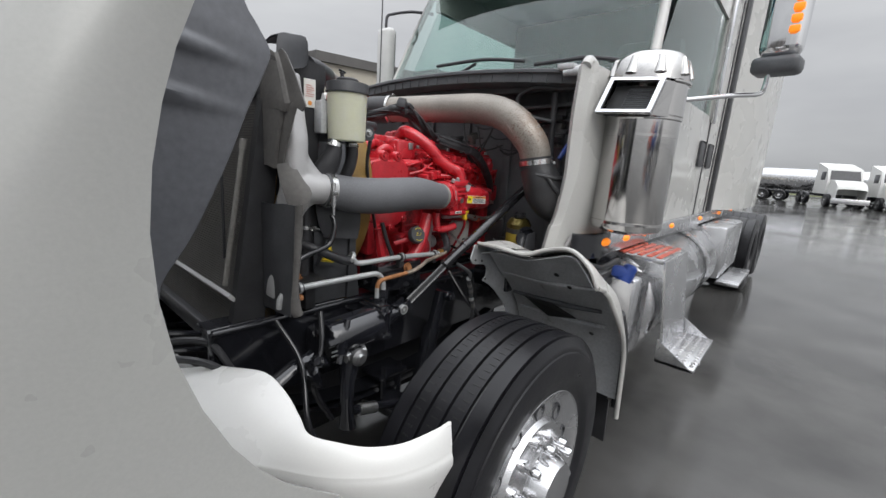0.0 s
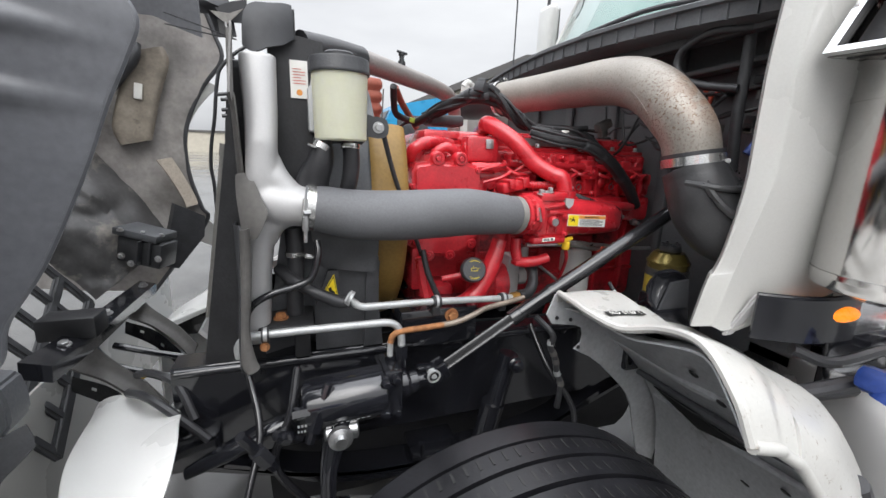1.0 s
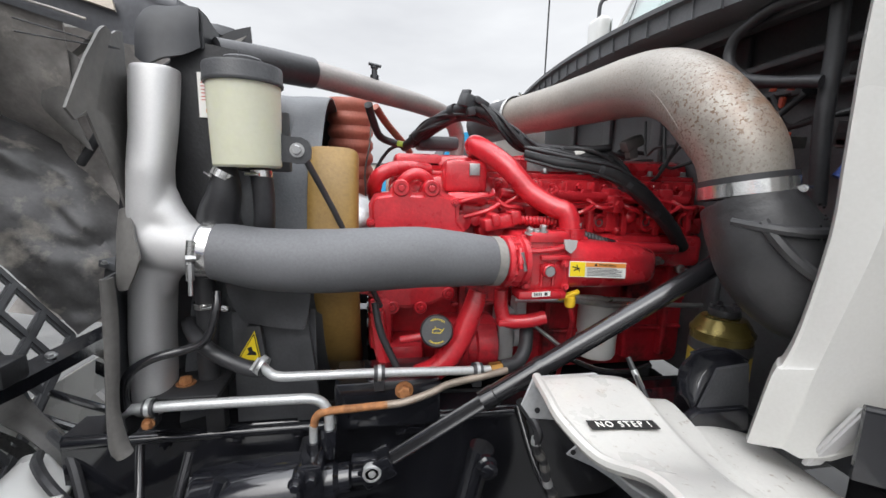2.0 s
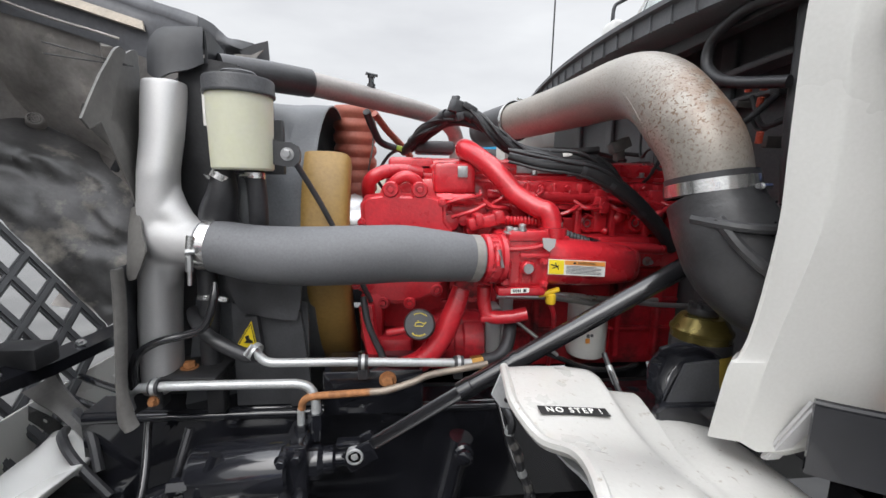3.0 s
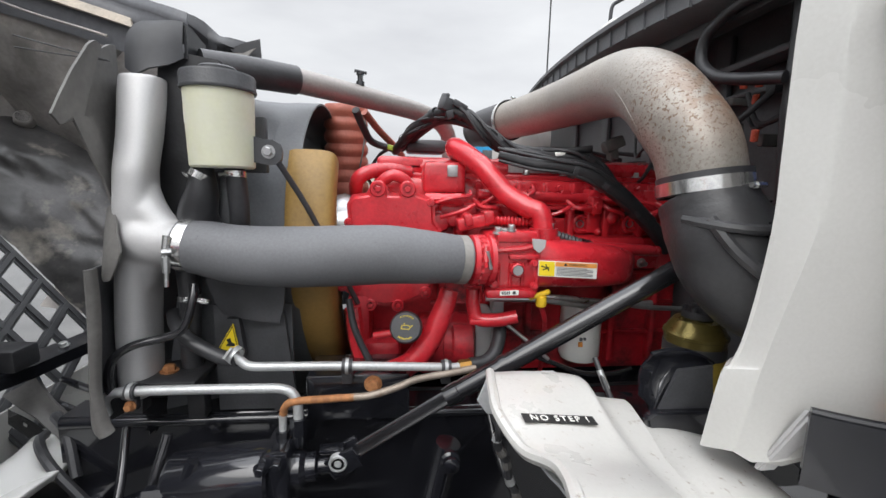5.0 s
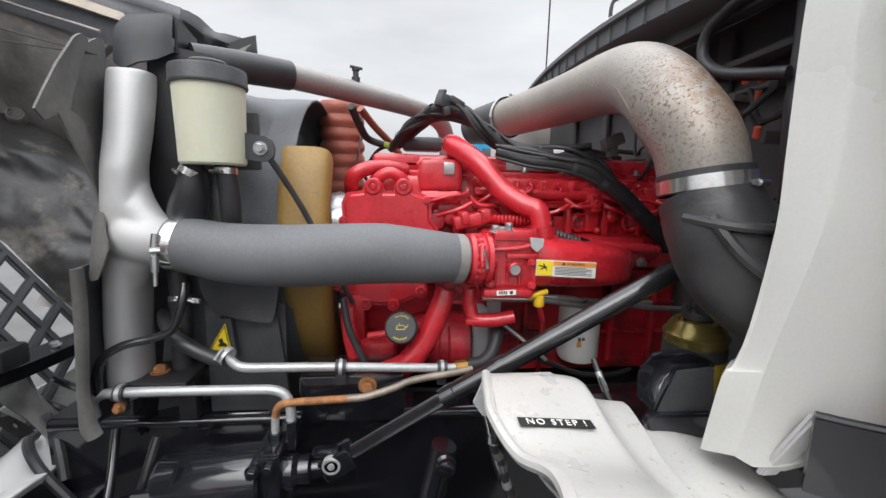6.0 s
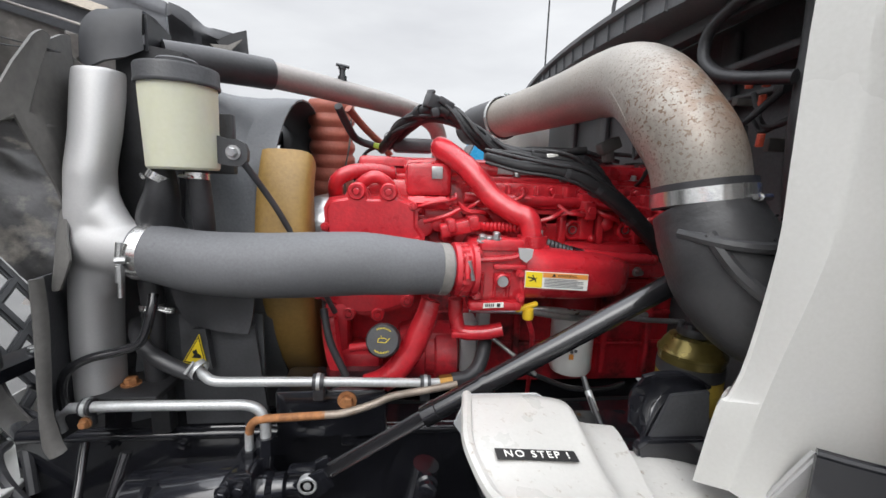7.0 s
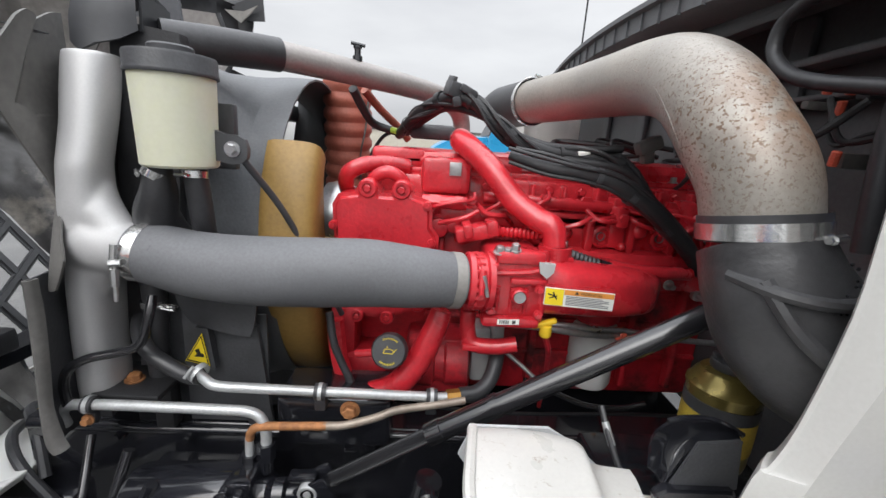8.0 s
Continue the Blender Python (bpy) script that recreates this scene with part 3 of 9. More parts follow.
    for pts in ([(0.66, 1.05, 0.80), (0.60, 1.02, 0.92)], [(0.74, 1.06, 0.84), (0.79, 1.09, 0.97)], [(0.665, 1.07, 0.87), (0.72, 1.10, 0.83)]):
        bm = tube(bmesh.new(), pts, 0.012, 8, 0)
        tube(bm, [Vector(pts[0]).lerp(Vector(pts[1]), 0.2), Vector(pts[0]).lerp(Vector(pts[1]), 0.55)], 0.019, 6, 0)
        part("hose_fitting", bm, GLOSS, t)
    return t


TRUCK = chassis()


def steering_gear():
    t = thing("steering_gear", "glossy black power steering gear bolted outside the frame rail", "steering gear", (0.83, 1.14, 0.84))
    ax = V(1, 0, 0.07).normalized()
    bm = lathe(bmesh.new(), [(0.036, -0.012), (0.060, -0.006), (0.066, 0.004), (0.066, 0.193), (0.060, 0.198)], (0.738, 1.125, 0.899), ax, 40)
    part("cylinder", bm, GLOSS, t)
    bm = bmesh.new()
    box(bm, (0.925, 1.078, 0.855), (0.975, 1.19, 0.985), 0.010)
    box(bm, (0.918, 1.07, 0.865), (0.935, 1.20, 0.975), 0.006)
    box(bm, (0.72, 1.13, 0.80), (0.90, 1.24, 0.92), 0.015)
    part("valve_housing", bm, GLOSS, t)
    bm = bmesh.new()
    lathe(bm, [(0.04, 0), (0.04, 0.02), (0.03, 0.03), (0.03, 0.05), (0.018, 0.055), (0.018, 0.08)], (0.973, 1.128, 0.917), ax, 20)
    part("input_shaft", bm, GLOSS, t)
    for k, (x, y, z) in enumerate(((0.927, 1.068, 0.962), (0.927, 1.068, 0.878), (0.958, 1.076, 0.872), (0.955, 1.076, 0.965))):
        part("bolt", bolt(bmesh.new(), (x, y, z), (0, -1, 0), 0.01, 0.012), GLOSS, t)
    for y in (1.075, 1.17):
        part("end_bolt", tube(bmesh.new(), [(0.705, y, 0.912), (0.745, y, 0.915)], 0.016, 6, 0), GLOSS, t)
    # raised casting letters stay bars
    bm = bmesh.new()
    for k in range(7):
        x = 0.80 + 0.013 * k
        box(bm, (x, 1.0655, 0.873 + 0.0008 * k), (x + 0.008, 1.068, 0.886), 0.001)
    part("casting_mark", bm, ZINC, t)
    bm = bmesh.new()
    for k in range(6):
        box(bm, (0.715 + 0.008 * k, 1.0635, 0.882), (0.720 + 0.008 * k, 1.066, 0.888), 0.0005)
        box(bm, (0.715 + 0.007 * k, 1.0638, 0.868), (0.719 + 0.007 * k, 1.0662, 0.873), 0.0005)
    part("casting_mark", bm, ZINC, t)
    # sector shaft nut, pitman arm and drag link
    bm = lathe(bmesh.new(), [(0.014, 0), (0.021, 0.004), (0.021, 0.020), (0.026, 0.022), (0.026, 0.040), (0.021, 0.042), (0.021, 0.058), (0.024, 0.060), (0.024, 0.080), (0.015, 0.084)], (0.775, 1.085, 0.838), (1, 0, 0.02), 14)
    part("joint_body", bm, STEEL, t, "dull steel ball joint")
    bm = tube(bmesh.new(), [(0.815, 1.09, 0.872), (0.800, 1.085, 0.82), (0.783, 1.075, 0.74), (0.780, 1.07, 0.64), (0.785, 1.07, 0.58)], [0.030, 0.034, 0.024, 0.022, 0.030], 12, 6, 0.7)
    part("pitman_arm", bm, GLOSS, t)
    bm = lathe(bmesh.new(), [(0.012, 0), (0.030, 0.006), (0.030, 0.020), (0.018, 0.026), (0.014, 0.036)], (0.812, 1.066, 0.842), (0, -1, 0), 18)
    part("arm_nut", bm, STEEL, t, "bare steel arm nut")
    part("drag_link", tube(bmesh.new(), [(0.80, 1.07, 0.637), (0.955, 1.06, 0.60), (1.2, 1.0, 0.57)], 0.017, 12), GLOSS, t)
    part("drag_link_sleeve", tube(bmesh.new(), [(0.83, 1.068, 0.629), (0.90, 1.064, 0.611)], 0.021, 12, 0), STEEL, t)
    return t


steering_gear()


def steering_shaft():
    t = thing("steering_shaft", "black telescoping steering shaft with a universal joint", "steering shaft", (1.07, 1.137, 0.926))
    lo, mid, hi = V(1.085, 1.135, 0.935), V(1.315, 1.120, 1.083), V(1.90, 1.080, 1.440)
    d = (hi - lo).normalized()
    bm = tube(bmesh.new(), [mid - d * 0.02, mid, mid + d * 0.01, mid + d * 0.012, hi], [0.0225, 0.0225, 0.0225, 0.0205, 0.0215], 20, 0)
    tube(bm, [mid + d * 0.115, mid + d * 0.13], 0.0228, 20, 0)
    part("outer_tube", bm, SHAFT, t)
    bm = bmesh.new()
    side = d.orthogonal().normalized()
    up = d.cross(side)
    n = 48
    a0, a1 = lo + d * 0.03, mid
    rings = []
    for c in (a0, a1):
        rings.append([bm.verts.new(c + (0.0150 if k % 2 else 0.0128) * (math.cos(math.tau * k / n) * side + math.sin(math.tau * k / n) * up)) for k in range(n)])
    for k in range(n):
        bm.faces.new((rings[0][k], rings[0][(k + 1) % n], rings[1][(k + 1) % n], rings[1][k]))
    bm.faces.new(rings[0][::-1])
    part("splined_shaft", bm, SHAFT, t)
    bm = bmesh.new()
    for s in (-1, 1):
        box(bm, (1.043, 1.138 + s * 0.020 - 0.006, 0.905), (1.115, 1.138 + s * 0.020 + 0.006, 0.955), 0.006, (0, -28, 0))
        box(bm, (1.025, 1.125, 0.926 + s * 0.024 - 0.006), (1.08, 1.155, 0.926 + s * 0.024 + 0.006), 0.005)
    part("universal_joint", bm, GLOSS, t)
    part("joint_cap", lathe(bmesh.new(), [(0.0195, 0), (0.0195, 0.012), (0.018, 0.014), (0.014, 0.014), (0.0135, 0.012), (0.008, 0.012), (0.0075, 0.0135), (0.002, 0.0135)], (1.068, 1.124, 0.933), (0, -1, 0), 24), ZINC, t, "bare steel bearing cap")
    return t


steering_shaft()


def pipes():
    t = thing("cooler_line", "zinc-plated steel pipe with a black rubber hose on its end", "pipe", (1.1, 1.16, 1.1), "steel pipes over the rail")
    part("pipe", tube(bmesh.new(), [(0.850, 1.163, 1.160), (0.862, 1.162, 1.148), (0.885, 1.160, 1.135), (0.95, 1.158, 1.134), (1.084, 1.160, 1.131), (1.30, 1.185, 1.112), (1.335, 1.190, 1.110)], 0.0098, 14), ZINC, t)
    part("rubber_hose", tube(bmesh.new(), [(0.856, 1.163, 1.151), (0.832, 1.167, 1.150), (0.79, 1.172, 1.168), (0.745, 1.187, 1.190), (0.71, 1.22, 1.208), (0.685, 1.26, 1.22)], 0.0150, 14), RUBBER, t)
    part("brass_nut", tube(bmesh.new(), [(1.333, 1.190, 1.110), (1.362, 1.195, 1.111)], 0.0145, 6, 0), BRASS, t, "tarnished brass nut")
    part("end_hose", tube(bmesh.new(), [(1.36, 1.195, 1.111), (1.40, 1.205, 1.115), (1.43, 1.23, 1.14), (1.45, 1.28, 1.19)], 0.0165, 12), RUBBER, t)
    clamp(t, (0.853, 1.163, 1.159), (-0.8, 0.3, 0.4), 0.018, (-0.3, -0.8, 0.5), wide=0.012, mat_=ZINC)
    for x, y, z in ((1.084, 1.160, 1.131), (1.302, 1.186, 1.112)):
        bm = ring(bmesh.new(), (x, y, z), (1, 0.05, -0.04), 0.0098, 0.022, 0.006, 20)
        box(bm, (x - 0.011, y - 0.006, z - 0.04), (x + 0.011, y + 0.02, z - 0.010), 0.003)
        c = part("pipe_clip", bm, RUBBER, t)
        part("clip_band", ring(bmesh.new(), (x, y, z), (1, 0.05, -0.04), 0.0158, 0.007, 0.0015, 20), ZINC, c)
    t = thing("return_line", "zinc-plated steel pipe bent down into the steering gear", "pipe", (0.8, 1.15, 1.08), "steel pipes over the rail")
    part("pipe", tube(bmesh.new(), [(0.592, 1.16, 1.035), (0.592, 1.155, 1.062), (0.606, 1.152, 1.082), (0.637, 1.150, 1.090), (0.75, 1.150, 1.091), (0.90, 1.150, 1.0895), (0.948, 1.149, 1.088), (0.972, 1.147, 1.076), (0.982, 1.143, 1.050), (0.983, 1.140, 1.012)], 0.0102, 14), ZINC, t)
    bm = tube(bmesh.new(), [(0.983, 1.140, 1.025), (0.983, 1.138, 0.99)], 0.0175, 6, 0)
    tube(bm, [(0.983, 1.138, 0.992), (0.983, 1.136, 0.965)], 0.0135, 12, 0)
    part("fitting", bm, GLOSS, t)
    bm = ring(bmesh.new(), (0.652, 1.150, 1.0905), (1, 0, 0), 0.0102, 0.018, 0.006, 20)
    box(bm, (0.643, 1.146, 1.05), (0.661, 1.16, 1.082), 0.003)
    c = part("pipe_clip", bm, RUBBER, t)
    part("clip_band", ring(bmesh.new(), (0.652, 1.150, 1.0905), (1, 0, 0), 0.0162, 0.008, 0.0015, 20), ZINC, c)
    part("clip_bolt", bolt(bmesh.new(), (0.65, 1.144, 1.062), (0, -1, 0), 0.008, 0.010), RUST, c, "rust-coloured bolt")
    t = thing("rusty_line", "thin steel pipe with an orange rusted end", "pipe", (1.0, 1.14, 1.05), "steel pipes over the rail")
    part("rusty_pipe", tube(bmesh.new(), [(0.953, 1.138, 1.035), (0.957, 1.138, 1.052), (0.975, 1.138, 1.064), (1.04, 1.139, 1.067), (1.10, 1.14, 1.069)], 0.0082, 12), RUST, t, "orange rusted pipe end")
    part("pipe", tube(bmesh.new(), [(1.095, 1.14, 1.069), (1.135, 1.142, 1.071), (1.19, 1.15, 1.083), (1.235, 1.16, 1.096), (1.31, 1.17, 1.104), (1.37, 1.18, 1.110)], 0.0080, 12), RUSTY_TUBE, t)
    part("pipe_end", tube(bmesh.new(), [(0.952, 1.138, 1.037), (0.951, 1.138, 0.995)], 0.0080, 12, 0), ZINC, t)
    part("fitting", tube(bmesh.new(), [(0.951, 1.138, 1.0), (0.950, 1.137, 0.965)], 0.0145, 6, 0), GLOSS, t)


pipes()


# ---- front wheel, fender and bumper ----
def tyre_mesh(c, side, r=0.487, half=0.148):
    """Tread with ribs and grooves, shoulders and a stepped sidewall."""
    prof = []
    ribs = 5
    for k in range(ribs):
        a, b = -half + 0.012 + k * (2 * half - 0.024) / ribs, -half + 0.012 + (k + 1) * (2 * half - 0.024) / ribs
        rr = r - 0.006 * abs((a + b) / 2 / half) ** 2
        prof += [(rr - 0.012, a), (rr - 0.012, a + 0.004), (rr, a + 0.005), (rr, b - 0.005), (rr - 0.012, b - 0.004)]
    prof = [(0.285, -half + 0.02), (0.32, -half - 0.004), (0.385, -half - 0.012), (0.435, -half - 0.006), (0.465, -half + 0.004), (r - 0.008, -half + 0.010)] + prof + \
           [(r - 0.008, half - 0.010), (0.465, half - 0.004), (0.452, half + 0.003), (0.447, half + 0.006), (0.434, half + 0.006), (0.430, half + 0.010), (0.39, half + 0.013), (0.36, half + 0.011), (0.335, half + 0.009), (0.325, half + 0.002), (0.295, half - 0.004), (0.285, half - 0.02)]
    return lathe(bmesh.new(), prof, c, (0, side, 0), 96, closed=True)


def front_wheel(y, side, label, truck):
    c = V(1.12, y, 0.517)
    tyre = part("front_wheel", tyre_mesh(c, side), TYRE, truck, label)
    bm = bmesh.new()
    for k in range(120):
        a = math.tau * k / 120
        for o in (-0.06, 0.0, 0.06):
            p = c + V(math.cos(a) * 0.4865, o, math.sin(a) * 0.4865)
            box(bm, p - V(0.0008, 0.011, 0.0022), p + V(0.0008, 0.011, 0.0022), 0, (0, -math.degrees(a), 0))
    part("tread_sipe", bm, INK_AND_SHADE, tyre, smooth=False)["kind"] = "stuff"
    part("rim", lathe(bmesh.new(), [(0.29, -0.10), (0.27, 0.02), (0.275, 0.10), (0.290, 0.125), (0.302, 0.135), (0.305, 0.142), (0.298, 0.146), (0.288, 0.138), (0.262, 0.120), (0.248, 0.112), (0.20, 0.118), (0.190, 0.135), (0.165, 0.140), (0.120, 0.140), (0.105, 0.150), (0.10, 0.19), (0.09, 0.215), (0.03, 0.222)], c, (0, side, 0), 64), BRUSHED, tyre, "polished aluminium disc rim")
    for k in range(10):
        a = math.tau * (k + 0.35) / 10
        p = c + V(math.cos(a) * 0.224, side * 0.108, math.sin(a) * 0.224)
        # black cup put in for the shade of an open hole
        part("hole_shade_cup", lathe(bmesh.new(), [(0.026, 0), (0.030, 0.010), (0.0245, 0.0115), (0.0235, 0.003)], p, (0, side, 0), 18), PLASTIC, tyre, "black cup for a rim hole's shade")
        p = c + V(math.cos(a + 0.2) * 0.143, side * 0.138, math.sin(a + 0.2) * 0.143)
        part("lug_nut", lathe(bmesh.new(), [(0.024, 0), (0.024, 0.012), (0.017, 0.016), (0.0165, 0.045), (0.012, 0.058), (0.003, 0.062)], p, (0, side, 0), 12), CHROME, tyre, "chrome lug nut cap")


front_wheel(0.655, -1, "wet black ribbed front tyre on a polished rim", TRUCK)
front_wheel(2.745, 1, "black ribbed front tyre on a polished rim", TRUCK)


def fender(mir=False):
    """The fixed rear half of a front fender: a stepped white shelf over the tyre that sweeps down behind it."""
    def q(p):
        return (p[0], 2 * YC - p[1], p[2]) if mir else p
    t = thing("rear_fender", "white painted truck fender with a no-step label behind the tyre" if not mir else "far white truck fender", "fender", q((1.6, 0.7, 0.45)), "rear fender halves")
    # rows run from the inner edge to the outer edge; the first is the lip over the tyre, the last the tail
    rows = [[(1.366, 1.016, 1.160), (1.362, 1.000, 1.186), (1.350, 0.92, 1.190), (1.345, 0.86, 1.188), (1.360, 0.78, 1.184), (1.378, 0.70, 1.215), (1.355, 0.60, 1.235), (1.330, 0.52, 1.195), (1.330, 0.485, 1.135)],
            [(1.43, 1.018, 1.160), (1.43, 0.998, 1.188), (1.425, 0.92, 1.190), (1.415, 0.86, 1.187), (1.415, 0.78, 1.180), (1.43, 0.70, 1.205), (1.42, 0.60, 1.215), (1.40, 0.52, 1.175), (1.395, 0.485, 1.115)],
            [(1.505, 1.012, 1.155), (1.503, 0.985, 1.187), (1.498, 0.92, 1.184), (1.49, 0.86, 1.174), (1.49, 0.78, 1.168), (1.50, 0.70, 1.182), (1.475, 0.60, 1.19), (1.415, 0.52, 1.168), (1.40, 0.487, 1.110)],
            [(1.530, 1.00, 1.138), (1.528, 0.972, 1.181), (1.525, 0.91, 1.178), (1.522, 0.85, 1.166), (1.528, 0.78, 1.155), (1.545, 0.70, 1.150), (1.52, 0.60, 1.158), (1.43, 0.52, 1.155), (1.415, 0.485, 1.10)],
            [(1.545, 0.99, 1.11), (1.545, 0.975, 1.150), (1.543, 0.91, 1.150), (1.543, 0.85, 1.142), (1.548, 0.78, 1.136), (1.57, 0.70, 1.132), (1.55, 0.60, 1.142), (1.45, 0.52, 1.147), (1.43, 0.482, 1.09)],
            [(1.605, 0.99, 1.09), (1.612, 0.978, 1.137), (1.605, 0.90, 1.134), (1.597, 0.84, 1.124), (1.597, 0.78, 1.120), (1.60, 0.70, 1.120), (1.57, 0.60, 1.128), (1.475, 0.52, 1.135), (1.45, 0.480, 1.075)]]
    deck = [[(1.606, 0.99, 1.085), (1.616, 0.978, 1.120), (1.610, 0.90, 1.118), (1.605, 0.80, 1.112), (1.603, 0.72, 1.112), (1.575, 0.62, 1.122), (1.50, 0.545, 1.132), (1.468, 0.503, 1.122), (1.446, 0.476, 1.074)],
            [(1.612, 0.99, 1.07), (1.622, 0.978, 1.092), (1.62, 0.90, 1.09), (1.62, 0.80, 1.09), (1.64, 0.72, 1.095), (1.66, 0.62, 1.09), (1.62, 0.54, 1.07), (1.565, 0.487, 1.05), (1.51, 0.467, 1.0)],
            [(1.69, 0.985, 1.065), (1.70, 0.965, 1.088), (1.70, 0.90, 1.085), (1.71, 0.80, 1.08), (1.74, 0.72, 1.07), (1.76, 0.62, 1.045), (1.73, 0.54, 0.985), (1.67, 0.488, 0.95), (1.60, 0.468, 0.92)],
            [(1.80, 0.975, 1.02), (1.81, 0.95, 1.045), (1.83, 0.885, 1.035), (1.84, 0.80, 1.025), (1.85, 0.72, 1.0), (1.85, 0.62, 0.96), (1.82, 0.54, 0.89), (1.77, 0.488, 0.82), (1.685, 0.468, 0.812)],
            [(1.87, 0.96, 0.90), (1.88, 0.94, 0.915), (1.90, 0.88, 0.915), (1.91, 0.80, 0.91), (1.915, 0.72, 0.895), (1.91, 0.62, 0.86), (1.875, 0.54, 0.76), (1.815, 0.488, 0.69), (1.718, 0.468, 0.70)],
            [(1.92, 0.94, 0.46), (1.925, 0.92, 0.47), (1.93, 0.88, 0.47), (1.93, 0.80, 0.465), (1.93, 0.72, 0.46), (1.925, 0.62, 0.46), (1.89, 0.54, 0.46), (1.826, 0.488, 0.46), (1.75, 0.468, 0.47)]]
    deck = [[q(p) for p in r] for r in deck]
    part("lower_deck", sheet(bmesh.new(), smooth_rows(deck, 3, 3), 0.007), FENDER, t)
    rows = [[q(p) for p in r] for r in rows]
    part("shell", sheet(bmesh.new(), smooth_rows(rows, 3, 3), 0.007), FENDER, t)
    part("lip", tube(bmesh.new(), rows[0][1:], 0.0085, 8), FENDER, t)
    edge = [r[-1] for r in rows[:6]] + [r[-1] for r in deck[1:]]
    part("outer_rim", tube(bmesh.new(), edge, 0.010, 10), FENDER, t)
    # dark seal behind the flank
    back = [(r[-2][0] + 0.03, r[-2][1] + (0.02 if not mir else -0.02), r[-2][2]) for r in deck[2:]]
    part("edge_seal", tube(bmesh.new(), back, 0.020, 8), RUBBER, t, "black rubber edge strip")
    # underside of the arch, from the lip back and down behind the tyre
    rows = []
    for y, x0, z0, d in ((0.50, 1.345, 1.125, 0.0), (0.55, 1.35, 1.185, 0.0), (0.60, 1.36, 1.215, 0.0), (0.70, 1.385, 1.185, -0.01), (0.785, 1.385, 1.160, -0.02), (0.90, 1.37, 1.165, -0.02), (1.0, 1.385, 1.145, -0.02)):
        rows.append([q((x, y, z)) for x, z in ((x0, z0), (x0 + 0.07, z0 - 0.012), (1.54, 1.07 + d), (1.64, 0.985 + d), (1.73, 0.87 + d), (1.78, 0.73), (1.81, 0.52))])
    part("arch_liner", sheet(bmesh.new(), smooth_rows(rows, 3, 3), 0.004), PALE, t, "pale grey arch underside")
    # moulded ribs across the underside
    for f in (0.0, 0.11, 0.2):
        pts = [q((1.53 + f * 0.9, 0.56, 1.068 - f)), q((1.545 + f * 0.9, 0.75, 1.045 - f)), q((1.55 + f * 0.9, 0.98, 1.04 - f))]
        part("liner_rib", tube(bmesh.new(), pts, [0.008, 0.013, 0.008], 8), GREYBLACK if f == 0.11 else PALE, t)
    wall = [(1.366, 1.175), (1.345, 1.12), (1.363, 1.094), (1.44, 1.081), (1.462, 1.07), (1.468, 1.05), (1.465, 1.026), (1.445, 1.008), (1.50, 0.978), (1.545, 0.945), (1.62, 0.874), (1.655, 0.835), (1.68, 0.79), (1.70, 0.72), (1.74, 0.60), (1.81, 0.56), (1.83, 0.70), (1.79, 0.86), (1.72, 0.99), (1.62, 1.07), (1.53, 1.15), (1.49, 1.175)]
    part("inner_skirt", plate(bmesh.new(), [q((x, 1.018, z)) for x, z in wall], 0.006, (0, 1, 0)), PALE, t, "pale moulded inner skirt", smooth=False)
    # shade of the slot and drain holes, drawn as black plate and discs
    slot = [q(p) for p in ((1.632, 0.91, 0.926), (1.624, 0.77, 0.934), (1.712, 0.69, 0.866), (1.708, 0.82, 0.84))]
    part("slot_shade", plate(bmesh.new(), slot, 0.003), INK_AND_SHADE, t, "black plate drawn as a slot's shade")
    for p in ((1.494, 0.706, 1.10), (1.524, 0.66, 1.055), (1.765, 0.717, 0.746), (1.744, 0.625, 0.81)):
        part("drain_shade", lathe(bmesh.new(), [(0.011, 0), (0.010, 0.002), (0.001, 0.002)], q(p), (-0.75, 0, -0.66), 12), INK_AND_SHADE, t)
    for x, z in ((1.375, 1.11), (1.42, 1.10), (1.455, 1.015)):
        part("rivet", lathe(bmesh.new(), [(0.0055, 0), (0.005, 0.003), (0.001, 0.004)], q((x, 1.017, z)), (0, -1, 0), 10), RUBBER, t)
    flap = [q(p) for p in ((1.90, 0.55, 0.50), (1.90, 1.02, 0.50), (1.93, 1.02, 0.22), (1.93, 0.55, 0.22))]
    part("mud_flap", plate(bmesh.new(), flap, 0.012), RUBBER, t, "black rubber flap")
    if not mir:
        # the sticker: black strip with cut-out letters
        l, r = V(1.377, 0.843, 1.1905), V(1.503, 0.850, 1.1762)
        nx = (r - l).normalized()
        up = V(0.02, 1.0, 0.10)
        up = (up - nx * up.dot(nx)).normalized()
        nn = nx.cross(up)
        c0 = l
        bm = plate(bmesh.new(), [c0 - up * 0.009, c0 + nx * 0.114 - up * 0.009, c0 + nx * 0.114 + up * 0.0095, c0 + up * 0.0095], 0.0012, nn)
        st = part("warning_strip", bm, INK_AND_SHADE, t, "black no-step strip with white letters", smooth=False)
        hard_text("NO STEP !", 0.0165, c0 + nx * 0.057 + nn * 0.0016, nx, up, LABEL_W, st, spread=1.28)


fender()
fender(True)


